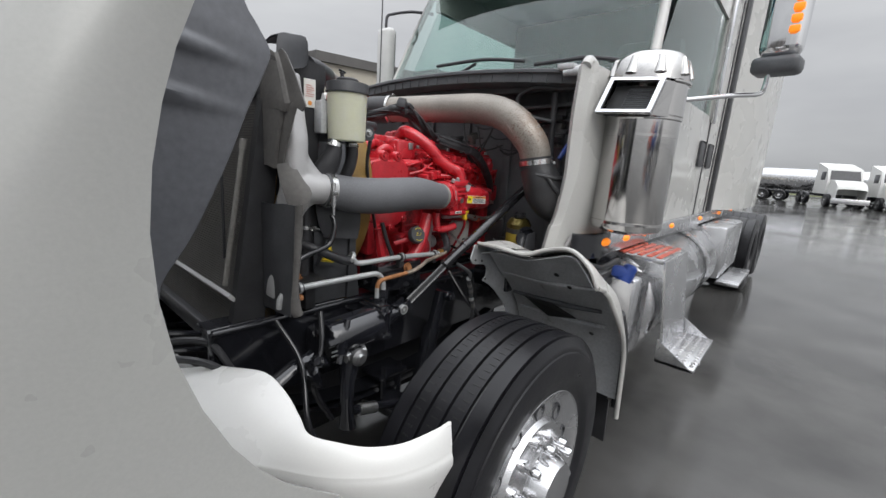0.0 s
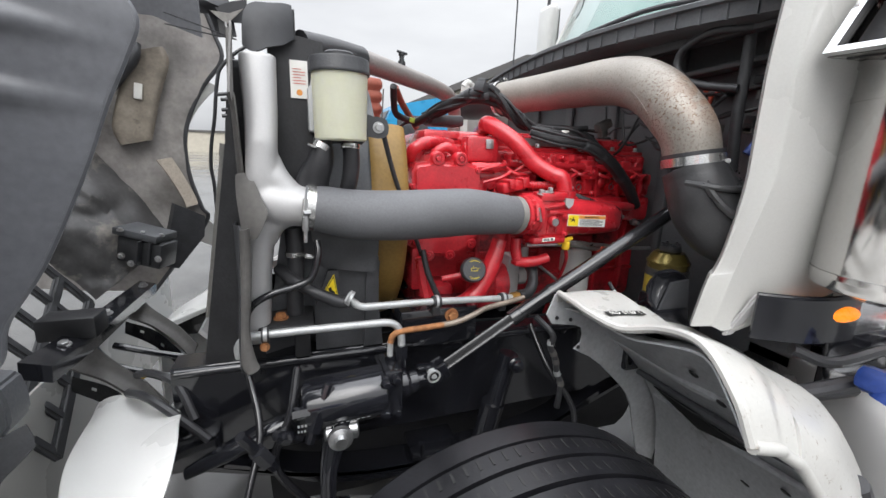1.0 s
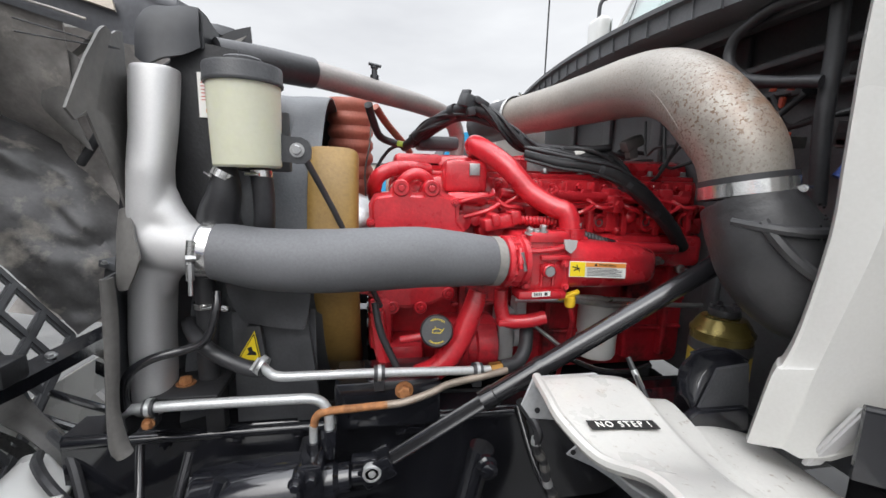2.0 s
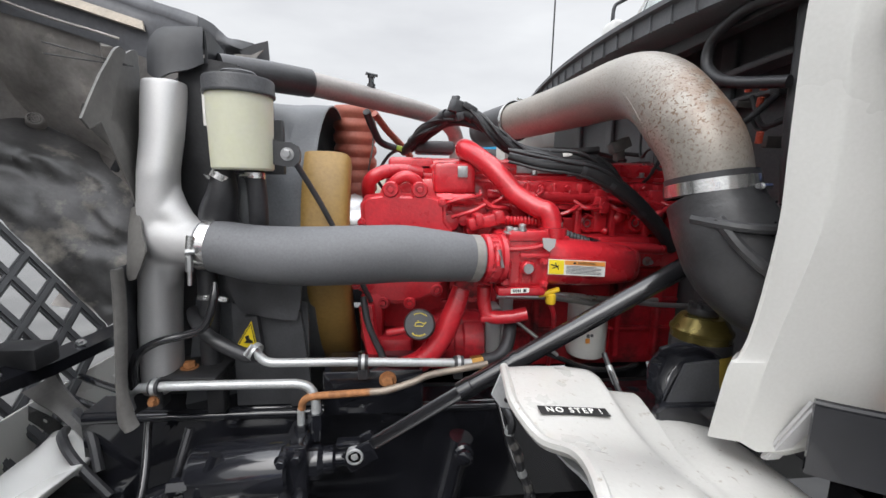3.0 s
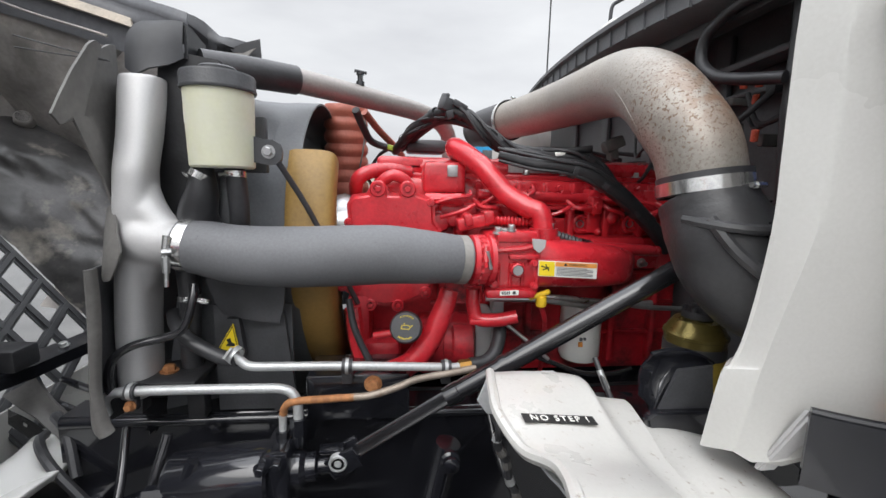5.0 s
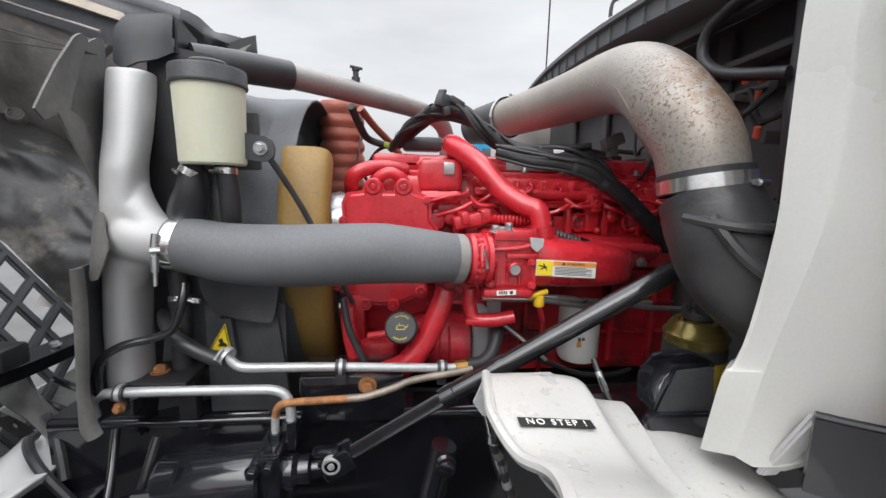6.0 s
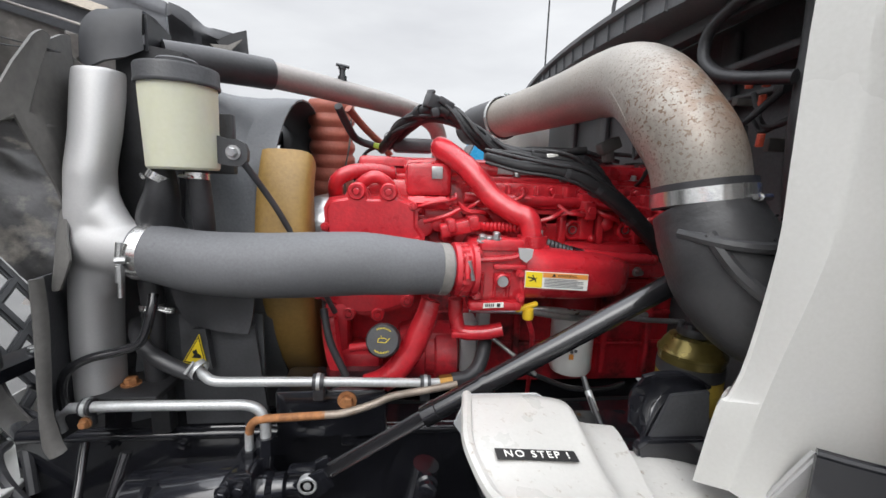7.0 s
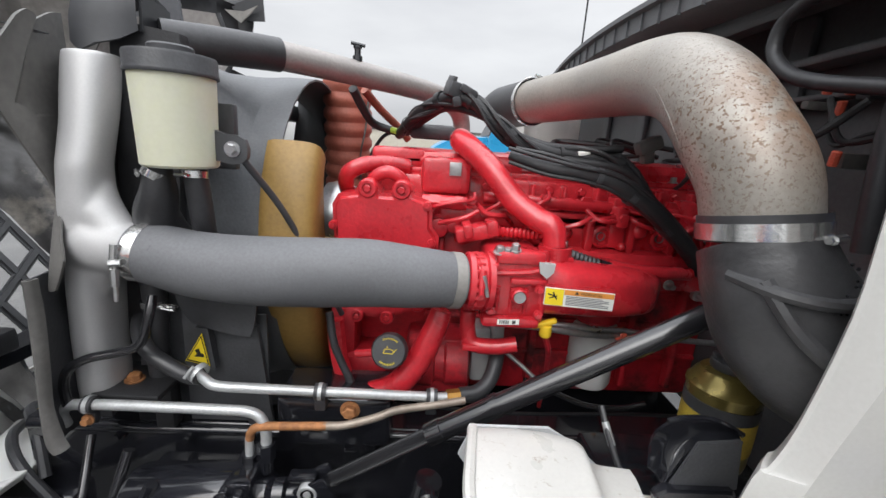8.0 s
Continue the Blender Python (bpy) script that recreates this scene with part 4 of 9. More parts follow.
def bumper():
    t = thing("front_bumper", "white moulded bumper with bulging ends before the tyres", "bumper", (0.2, YC, 0.45))
    for s in (-1, 1):
        def q(x, y, z):
            return (x, YC + s * (YC - y), z)
        edge = [(0.22, 1.46, 0.825), (0.30, 1.39, 0.84), (0.37, 1.32, 0.85), (0.43, 1.25, 0.865), (0.456, 1.14, 0.895), (0.482, 1.02, 0.92), (0.487, 0.92, 0.905), (0.475, 0.83, 0.885), (0.462, 0.768, 0.88), (0.495, 0.71, 0.875), (0.54, 0.655, 0.87), (0.60, 0.61, 0.873), (0.67, 0.585, 0.883), (0.72, 0.571, 0.893)]
        fold = [(0.175, 1.45, 0.79), (0.188, 1.38, 0.795), (0.196, 1.30, 0.80), (0.208, 1.20, 0.80), (0.238, 1.10, 0.80), (0.285, 0.99, 0.805), (0.328, 0.90, 0.81), (0.362, 0.83, 0.815), (0.395, 0.77, 0.82), (0.44, 0.70, 0.82), (0.49, 0.645, 0.82), (0.56, 0.59, 0.82), (0.645, 0.56, 0.82), (0.715, 0.553, 0.82)]
        rows = [[(a[0] - 0.006, a[1] + 0.01, a[2] - 0.02) for a in edge], edge]
        for f, lift in ((0.12, 0.008), (0.4, 0.016), (0.7, 0.015), (0.93, 0.006)):
            rows.append([(a[0] + (c[0] - a[0]) * f, a[1] + (c[1] - a[1]) * f, a[2] + (c[2] - a[2]) * f + lift) for a, c in zip(edge, fold)])
        rows += [fold, [(c[0] + 0.002, c[1] - 0.004, c[2] - 0.03) for c in fold], [(c[0] + 0.012, c[1] + 0.012, c[2] - 0.14) for c in fold], [(c[0] + 0.01, c[1] + 0.02, 0.46) for c in fold]]
        rows = [[q(*p) for p in r] for r in rows]
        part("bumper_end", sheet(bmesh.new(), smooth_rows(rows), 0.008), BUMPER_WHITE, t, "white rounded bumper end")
    rows = [[(0.05 - 0.08 * math.cos((k - 4) / 4 * 1.3), YC + (k - 4) * 0.26, z) for k in range(9)] for z in (0.42, 0.55, 0.70, 0.80)]
    part("bumper_bar", sheet(bmesh.new(), smooth_rows(rows, 3, 3), 0.008), WHITE, t)
    for s in (-1, 1):
        bm = bmesh.new()
        box(bm, (0.20, YC + s * 0.45 - 0.035, 0.70), (0.52, YC + s * 0.45 + 0.035, 0.80), 0.012)
        tube(bm, [(0.24, YC + s * 0.50, 0.74), (0.36, YC + s * 0.60, 0.70), (0.46, YC + s * 0.70, 0.72)], 0.022, 10)
        part("mount", bm, GLOSS, t)
    return t


bumper()


# ---- cooling pack ----
def lean(x, z):
    """The cooling pack leans back: its x grows with height."""
    return x + (z - 1.10) * 0.16


def radiator():
    t = thing("radiator", "tall finned radiator pack with black tanks, leaning slightly back", "radiator", (0.55, YC, 0.85))
    y0, y1 = 1.30, 2.10
    bm = bmesh.new()
    for k in range(90):
        z = 0.92 + k * 0.008
        x = lean(0.52, z)
        box(bm, (x + 0.008, y0, z), (x + 0.05, y1, z + 0.004), 0)
    part("core_fin", bm, SEAL, t, smooth=False)["kind"] = "stuff"
    bm = plate(bmesh.new(), [(lean(0.535, 0.9), y0, 0.9), (lean(0.535, 0.9), y1, 0.9), (lean(0.535, 1.66), y1, 1.66), (lean(0.535, 1.66), y0, 1.66)], 0.05, (1, 0, 0))
    part("core", bm, PLASTIC, t)
    for y in (y0 - 0.035, y1):
        bm = plate(bmesh.new(), [(lean(0.515, 0.86), y, 0.86), (lean(0.62, 0.86), y, 0.86), (lean(0.575, 1.70), y, 1.70), (lean(0.515, 1.70), y, 1.70)], 0.035, (0, 1, 0))
        part("side_tank", bm, LOOM, t, "black side tank")
    for z in (0.86, 1.66):
        bm = bmesh.new()
        x = lean(0.51, z)
        box(bm, (x, y0 - 0.03, z), (x + 0.16, y1 + 0.03, z + 0.06), 0.012)
        part("tank", bm, PLASTIC, t)
    bm = tube(bmesh.new(), [(lean(0.505, 1.08), y0 + 0.03, 1.08), (lean(0.505, 1.50), y0 + 0.03, 1.50)], 0.0085, 10, 0)
    tube(bm, [(lean(0.505, 1.50), y0 + 0.03, 1.50), (lean(0.505, 1.53), y0 + 0.03, 1.53)], 0.011, 10, 0)
    part("condenser_pipe", bm, PALE_RUBBER, t, "dusty grey condenser pipe")
    part("lower_rail", plate(bmesh.new(), [(lean(0.50, 1.07), y0 - 0.03, 1.07), (lean(0.50, 1.07), y1, 1.07), (lean(0.52, 1.05), y1, 1.05), (lean(0.52, 1.05), y0 - 0.03, 1.05)], 0.012), CAST, t)
    # black end cover with its sticker and top cap
    bm = bmesh.new()
    plate(bm, [(0.665, 1.268, 1.36), (0.785, 1.268, 1.40), (0.792, 1.268, 1.60), (0.815, 1.268, 1.735), (0.811, 1.268, 1.774), (0.745, 1.268, 1.784), (0.69, 1.268, 1.786)], 0.05, (0, 1, 0))
    part("end_cover", bm, LOOM, t)
    # folded black sheet over the duct's head: front, roof and cheek, creased
    rows = [[(0.640, 1.250, 1.745), (0.662, 1.238, 1.730), (0.690, 1.236, 1.742), (0.720, 1.246, 1.752), (0.745, 1.262, 1.772)],
            [(0.641, 1.252, 1.785), (0.664, 1.244, 1.778), (0.692, 1.248, 1.785), (0.722, 1.252, 1.79), (0.744, 1.262, 1.80)],
            [(0.645, 1.256, 1.812), (0.667, 1.252, 1.815), (0.694, 1.250, 1.820), (0.724, 1.257, 1.823), (0.745, 1.265, 1.825)],
            [(0.654, 1.262, 1.828), (0.670, 1.262, 1.836), (0.696, 1.264, 1.838), (0.726, 1.266, 1.842), (0.744, 1.270, 1.841)],
            [(0.652, 1.300, 1.828), (0.672, 1.300, 1.838), (0.698, 1.305, 1.838), (0.726, 1.300, 1.842), (0.745, 1.305, 1.840)],
            [(0.650, 1.350, 1.815), (0.672, 1.350, 1.822), (0.698, 1.350, 1.825), (0.726, 1.350, 1.828), (0.745, 1.350, 1.828)]]
    part("top_cap", shell(bmesh.new(), smooth_rows(rows, 2, 1), 0.005), SHEETING, t, "folded black sheet cap")
    part("cap_cheek", plate(bmesh.new(), [(0.745, 1.266, 1.772), (0.745, 1.270, 1.838), (0.746, 1.35, 1.826), (0.746, 1.35, 1.76)], 0.006, (1, 0, 0)), SHEETING, t)
    bm = bmesh.new()
    box(bm, (0.735, 1.2635, 1.643), (0.775, 1.2655, 1.728), 0)
    lab = part("sticker", bm, LABEL_W, t, "white sticker with red and orange print", smooth=False)
    bm = bmesh.new()
    for k in range(6):
        box(bm, (0.741, 1.2623, 1.708 - 0.0065 * k), (0.741 + (0.028 if k % 3 else 0.019), 1.2631, 1.7095 - 0.0065 * k), 0)
    part("print_line", bm, REDLENS, lab, smooth=False)
    part("print_mark", lathe(bmesh.new(), [(0.007, 0), (0.007, 0.0014)], (0.755, 1.2635, 1.656), (0, -1, 0), 14), LABEL_O, lab)
    # rubber seals hanging on the near edge
    left = [(0.619, 1.353), (0.616, 1.285), (0.611, 1.194), (0.605, 1.113), (0.601, 1.041), (0.611, 1.015)]
    right = [(0.639, 1.356), (0.639, 1.284), (0.632, 1.194), (0.625, 1.112), (0.633, 1.052), (0.640, 1.030)]
    rows = []
    for k in range(7):
        f = k / 6
        a = math.pi * (1.15 * f - 0.08)
        rows.append([(xl + (xr - xl) * (0.5 - 0.5 * math.cos(math.pi * f)), 1.107 - 0.013 * math.sin(a), zl + (zr - zl) * f) for (xl, _, zl), (xr, _, zr) in zip(spline([(p[0], 0, p[1]) for p in left], 5), spline([(p[0], 0, p[1]) for p in right], 5))])
    part("rubber_seal", sheet(bmesh.new(), rows, 0.004), SEAL, t, "rolled dusty grey rubber strip")
    # torn side sheet between the tank and the duct: a pointed flap, creased, narrowing down
    rows = []
    for yl, zl, zr in ((1.163, 1.761, 1.790), (1.120, 1.708, 1.740), (1.088, 1.661, 1.690), (1.064, 1.624, 1.655), (1.081, 1.609, 1.628), (1.109, 1.626, 1.610), (1.138, 1.571, 1.572), (1.171, 1.513, 1.513), (1.190, 1.459, 1.452)):
        row = []
        for f, dx in ((0.0, -0.004), (0.2, 0.0), (0.36, 0.004), (0.42, -0.003), (0.75, 0.001), (1.0, 0.004)):
            row.append((0.632 - 0.03 * f + dx, yl + (1.275 - yl) * f, zl + (zr - zl) * f + 0.01 * math.sin(f * 9)))
        rows.append(row)
    part("side_sheet", shell(bmesh.new(), smooth_rows(rows, 2, 1), 0.004), SEAL, t, "torn dusty grey rubber sheet", smooth=False)
    rows = [[(0.612, 1.200, 1.462), (0.632, 1.180, 1.468), (0.648, 1.166, 1.462)], [(0.612, 1.185, 1.42), (0.642, 1.150, 1.415), (0.664, 1.138, 1.418)], [(0.618, 1.165, 1.37), (0.648, 1.130, 1.372), (0.678, 1.121, 1.384)], [(0.622, 1.150, 1.335), (0.636, 1.132, 1.326), (0.652, 1.126, 1.330)]]
    part("rubber_seal", sheet(bmesh.new(), smooth_rows(rows, 2, 2), 0.004), SEAL, t, "five-sided grey rubber flap")
    # flat baffle behind the rolled strip, back to the tank
    rows = [[(xo, yo, z), (xo - 0.008, yo + 0.05, z), (0.600, 1.20, z - 0.004), (0.596, 1.262, z - 0.006)] for xo, yo, z in ((0.622, 1.115, 1.352), (0.618, 1.110, 1.27), (0.612, 1.108, 1.18), (0.606, 1.108, 1.10), (0.604, 1.110, 1.02))]
    part("baffle", sheet(bmesh.new(), smooth_rows(rows, 3, 3), 0.004), PLASTIC, t, "flat black rubber baffle")
    # guard rods in front of the core
    outer = [(0.637, 1.777), (0.600, 1.750), (0.571, 1.718), (0.562, 1.695), (0.554, 1.651), (0.546, 1.591), (0.534, 1.530), (0.528, 1.468), (0.532, 1.40), (0.53, 1.15)]
    inner = [(0.600, 1.745), (0.590, 1.70), (0.584, 1.66), (0.577, 1.608), (0.57, 1.54)]
    for pts in (outer, inner):
        part("guard_rod", tube(bmesh.new(), [(x, 1.40, z) for x, z in pts], 0.0045, 8), PLASTIC, t)
    part("guard_rod", tube(bmesh.new(), [(0.556, 1.40, 1.652), (0.606, 1.40, 1.660)], 0.0045, 8, 0), PLASTIC, t)
    for z in (1.60, 1.615, 1.64):
        part("rod_clip", tube(bmesh.new(), [(0.565, 1.395, z), (0.582, 1.395, z + 0.002)], 0.005, 6, 0), PLASTIC, t)
    return t


radiator()


def charge_duct():
    t = thing("charge_air_duct", "grey cast aluminium charge-air duct on the cooler's side", "air duct", (0.64, 1.2, 0.95))
    bm = bmesh.new()
    rings = []
    for x, y, z, rx, ry in ((0.667, 1.257, 1.730, 0.040, 0.042), (0.667, 1.246, 1.69, 0.039, 0.042), (0.669, 1.224, 1.61, 0.036, 0.041), (0.668, 1.202, 1.54, 0.034, 0.041), (0.664, 1.200, 1.46, 0.034, 0.046), (0.664, 1.206, 1.39, 0.030, 0.052), (0.650, 1.212, 1.32, 0.034, 0.052), (0.636, 1.22, 1.22, 0.035, 0.050), (0.628, 1.225, 1.10, 0.035, 0.050), (0.625, 1.228, 1.05, 0.034, 0.049)):
        rings.append((x, y, z, rx, ry))
    prev = None
    n = 32
    for k in range(len(rings)):
        x, y, z, rx, ry = rings[k]
        def square(v):
            return math.copysign(abs(v) ** 0.72, v)
        loop = [bm.verts.new((x + rx * square(math.cos(math.tau * i / n)), y + ry * square(math.sin(math.tau * i / n)), z)) for i in range(n)]
        if prev:
            for i in range(n):
                bm.faces.new((prev[i], prev[(i + 1) % n], loop[(i + 1) % n], loop[i]))
        else:
            bm.faces.new(loop)
        prev = loop
    bm.faces.new(prev[::-1])
    tube(bm, [(0.668, 1.205, 1.400), (0.690, 1.192, 1.398), (0.715, 1.186, 1.394), (0.775, 1.180, 1.390)], [0.054, 0.056, 0.050, 0.0475, 0.0475], 32, 6)
    tube(bm, [(0.676, 1.205, 1.50), (0.690, 1.195, 1.452), (0.722, 1.186, 1.420)], [0.030, 0.038, 0.032], 16)
    tube(bm, [(0.662, 1.205, 1.31), (0.678, 1.195, 1.352), (0.705, 1.19, 1.37)], [0.028, 0.034, 0.030], 16)
    duct = part("duct", bm, CAST, t)
    re = duct.modifiers.new("blend", "REMESH")
    re.mode, re.voxel_size, re.use_smooth_shade = "VOXEL", 0.0045, True
    sm = duct.modifiers.new("soften", "SMOOTH")
    sm.factor, sm.iterations = 0.5, 14
    part("boss", lathe(bmesh.new(), [(0.014, 0), (0.0135, 0.006), (0.011, 0.008), (0.003, 0.006)], (0.672, 1.156, 1.393), (0, -1, 0), 18), CAST, t)


charge_duct()


def charge_hose():
    t = thing("charge_air_hose", "thick charcoal-grey silicone charge-air hose, held by clamps", "air hose", (1.05, 1.18, 1.31))
    pts = [(0.752, 1.182, 1.391), (0.80, 1.180, 1.384), (0.87, 1.176, 1.372), (0.97, 1.172, 1.368), (1.08, 1.172, 1.371), (1.17, 1.178, 1.373), (1.25, 1.190, 1.366), (1.345, 1.212, 1.356)]
    part("hose", tube(bmesh.new(), pts, [0.052, 0.056, 0.0605, 0.0635, 0.0640, 0.0630, 0.0590, 0.0525], 36, 8), HOSE, t)
    bm = ring(bmesh.new(), (1.332, 1.209, 1.357), (1, 0.22, -0.1), 0.0535, 0.020, 0.002)
    part("end_band", bm, PALE_RUBBER, t, "grey-tan worn hose end")
    c = clamp(t, (0.768, 1.1815, 1.389), (1, -0.03, -0.12), 0.0535, (-0.25, -0.95, 0.1), wide=0.020)
    bm = tube(bmesh.new(), [(0.755, 1.124, 1.40), (0.752, 1.120, 1.318)], 0.0042, 8, 0)
    tube(bm, [(0.7535, 1.122, 1.375), (0.7528, 1.121, 1.345)], 0.0072, 8, 0)
    tube(bm, [(0.749, 1.118, 1.385), (0.764, 1.124, 1.385)], 0.0065, 8, 0)
    part("clamp_screw", bm, STEEL, c)
    c = clamp(t, (1.375, 1.220, 1.353), (1, 0.22, -0.1), 0.056, (0.1, -0.95, 0.3), wide=0.016, mat_=RED)
    part("clamp_screw", tube(bmesh.new(), [(1.383, 1.160, 1.385), (1.392, 1.158, 1.345)], 0.0042, 8, 0), STEEL, c)


charge_hose()


def reservoir():
    t = thing("steering_reservoir", "cream translucent plastic fluid reservoir with a black lid", "reservoir", (0.845, 1.23, 1.55))
    c = V(0.842, 1.187, 1.546)
    part("body", lathe(bmesh.new(), [(0.056, 0), (0.0595, 0.004), (0.0610, 0.07), (0.0622, 0.11), (0.0630, 0.150)], c, (0, 0, 1), 40), CREAM, t)
    part("lid", lathe(bmesh.new(), [(0.064, 0.146), (0.0675, 0.146), (0.0685, 0.149), (0.0680, 0.152), (0.0672, 0.154), (0.0672, 0.174), (0.0655, 0.178), (0.035, 0.181), (0.034, 0.181), (0.034, 0.190), (0.031, 0.193), (0.01, 0.194)], c, (0, 0, 1), 40), PLASTIC, t, "black screw lid")
    bm = bmesh.new()
    plate(bm, [(0.900, 1.187, 1.612), (0.918, 1.187, 1.606), (0.940, 1.187, 1.605), (0.952, 1.187, 1.598), (0.957, 1.187, 1.583), (0.955, 1.187, 1.566), (0.945, 1.187, 1.557), (0.930, 1.187, 1.555), (0.900, 1.187, 1.560)], 0.012, (0, 1, 0))
    box(bm, (0.79, 1.255, 1.54), (0.905, 1.275, 1.66), 0.004)
    br = part("bracket", bm, PLASTIC, t)
    part("bolt", bolt(bmesh.new(), (0.931, 1.187, 1.581), (0, -1, 0), 0.0095, 0.010), STEEL, br)
    part("stay_rod", tube(bmesh.new(), [(0.945, 1.193, 1.565), (0.985, 1.26, 1.47), (1.04, 1.30, 1.34), (1.09, 1.33, 1.22)], 0.0065, 10), PLASTIC, t)
    # outlets under the tank
    bm = bmesh.new()
    tube(bm, [(0.80, 1.190, 1.550), (0.795, 1.195, 1.50), (0.775, 1.215, 1.44), (0.79, 1.26, 1.37)], [0.020, 0.030, 0.040, 0.04], 16)
    tube(bm, [(0.862, 1.190, 1.550), (0.866, 1.19, 1.50), (0.86, 1.21, 1.44), (0.84, 1.26, 1.36)], 0.020, 14)
    part("outlet_hose", bm, RUBBER, t)
    clamp(t, (0.797, 1.186, 1.532), (0.5, 0.1, 0.9), 0.020, (-0.8, -0.6, 0), wide=0.014)
    clamp(t, (0.863, 1.187, 1.534), (0, 0.1, 1), 0.0205, (-0.3, -0.95, 0), wide=0.012)
    bm = bmesh.new()
    box(bm, (0.772, 1.225, 1.565), (0.796, 1.27, 1.668), 0.006)
    tube(bm, [(0.784, 1.235, 1.665), (0.784, 1.235, 1.69)], [0.008, 0.002], 8, 0)
    part("mount_block", bm, PALE, t, "pale plastic mounting block")


reservoir()


def shroud_and_fan():
    t = thing("fan_shroud", "dark grey moulded fan shroud with a torn lower edge", "fan shroud", (0.8, YC, 0.95))
    rows = []
    n = 40
    for f in (0.0, 0.25, 0.5, 0.75, 1.0):
        row = []
        for k in range(n + 1):
            a = math.tau * k / n
            c, s = math.cos(a), math.sin(a)
            m = max(abs(c), abs(s))
            sq = V(lean(0.66, 1.33 + 0.42 * s / m), YC + 0.42 * c / m, 1.33 + 0.42 * s / m)
            ro = V(0.885, YC + 0.425 * c, 1.34 + 0.425 * s)
            row.append(sq.lerp(ro, f ** 0.8))
        rows.append(row)
    rows.append([p + V(0.035, 0, 0) for p in rows[-1]])
    rows.append([p + V(0.035, 0, 0) for p in rows[-1]])
    part("shroud", sheet(bmesh.new(), rows, 0.005), GREYBLACK, t)
    rows = [[(0.77, 1.265, 1.36), (0.85, 1.245, 1.36), (0.94, 1.25, 1.36)], [(0.77, 1.25, 1.30), (0.85, 1.235, 1.29), (0.94, 1.238, 1.29)], [(0.785, 1.25, 1.25), (0.86, 1.238, 1.245), (0.935, 1.235, 1.24)], [(0.80, 1.255, 1.222), (0.87, 1.235, 1.212), (0.925, 1.235, 1.205)]]
    part("torn_flap", sheet(bmesh.new(), smooth_rows(rows, 3, 3), 0.006), PLASTIC, t, "torn dark plastic flap")
    bm = bmesh.new()
    plate(bm, [(0.77, 1.262, 0.98), (0.945, 1.262, 0.98), (0.945, 1.262, 1.24), (0.77, 1.262, 1.24)], 0.006, (0, 1, 0))
    plate(bm, [(0.90, 1.250, 0.98), (0.955, 1.250, 0.98), (0.93, 1.250, 1.22), (0.91, 1.250, 1.22)], 0.012, (0, 1, 0))
    plate(bm, [(0.774, 1.2425, 1.12), (0.842, 1.2425, 1.12), (0.832, 1.2425, 1.212), (0.806, 1.2425, 1.212)], 0.021, (0, 1, 0))
    part("lower_panel", bm, PLASTIC, t)
    # triangular warning sticker
    tri = [V(0.821, 1.240, 1.203), V(0.783, 1.240, 1.139), V(0.833, 1.240, 1.128)]
    lab = part("warning_sticker", plate(bmesh.new(), tri, 0.0012, (0, -1, 0)), LABEL_Y, t, "yellow triangular warning sticker", smooth=False)
    c = sum(tri, V(0, 0, 0)) / 3
    bm = bmesh.new()
    for a, b in ((0, 1), (1, 2), (2, 0)):
        p, q = c.lerp(tri[a], 0.90), c.lerp(tri[b], 0.90)
        r, s = c.lerp(tri[b], 0.80), c.lerp(tri[a], 0.80)
        plate(bm, [v + V(0, -0.0016, 0) for v in (p, q, r, s)], 0.0006, (0, -1, 0))
    plate(bm, [c + V(-0.008, -0.0016, 0.008), c + V(0.001, -0.0016, 0.012), c + V(0.003, -0.0016, 0.002), c + V(0.010, -0.0016, -0.002), c + V(0.010, -0.0016, -0.008), c + V(-0.010, -0.0016, -0.007), c + V(-0.004, -0.0016, 0.0)], 0.0006, (0, -1, 0))
    part("pictogram", bm, INK_AND_SHADE, lab, smooth=False)
    f = thing("cooling_fan", "tan plastic engine cooling fan with broad overlapping blades", "fan", (1.0, YC, 0.93))
    part("hub", lathe(bmesh.new(), [(0.05, 0.0), (0.12, 0.01), (0.13, 0.05), (0.11, 0.10), (0.06, 0.12)], (0.96, YC, 1.36), (1, 0, 0), 32), STEEL, f, "metal fan clutch hub")
    # broad scooped blades: a rim band rolled over into a rear face, on short arms
    for k in range(2):
        rows = []
        for j in range(19):
            a = radians(146 + 180 * k + 5.6 * j)
            r_in = 0.33 - 0.085 * math.sin(math.pi * j / 18) ** 0.7
            rows.append([(x, YC + rr * math.cos(a), 1.36 + rr * math.sin(a)) for x, rr in ((0.930, 0.424), (0.945, 0.430), (0.985, 0.431), (1.018, 0.427), (1.036, 0.414), (1.040, 0.385), (1.036, 0.355), (1.024, r_in))])
        blade = part("blade", sheet(bmesh.new(), smooth_rows(rows, 2, 2), 0.005), TAN, f)
        a = radians(146 + 180 * k + 50)
        d = V(0, math.cos(a), math.sin(a))
        c = V(1.0, YC, 1.36)
        part("root_arm", tube(bmesh.new(), [c + d * 0.11, c + d * 0.20, c + d * 0.30 + V(0.025, 0, 0)], [0.055, 0.045, 0.05], 12, 4, 0.35), TAN, blade)

shroud_and_fan()


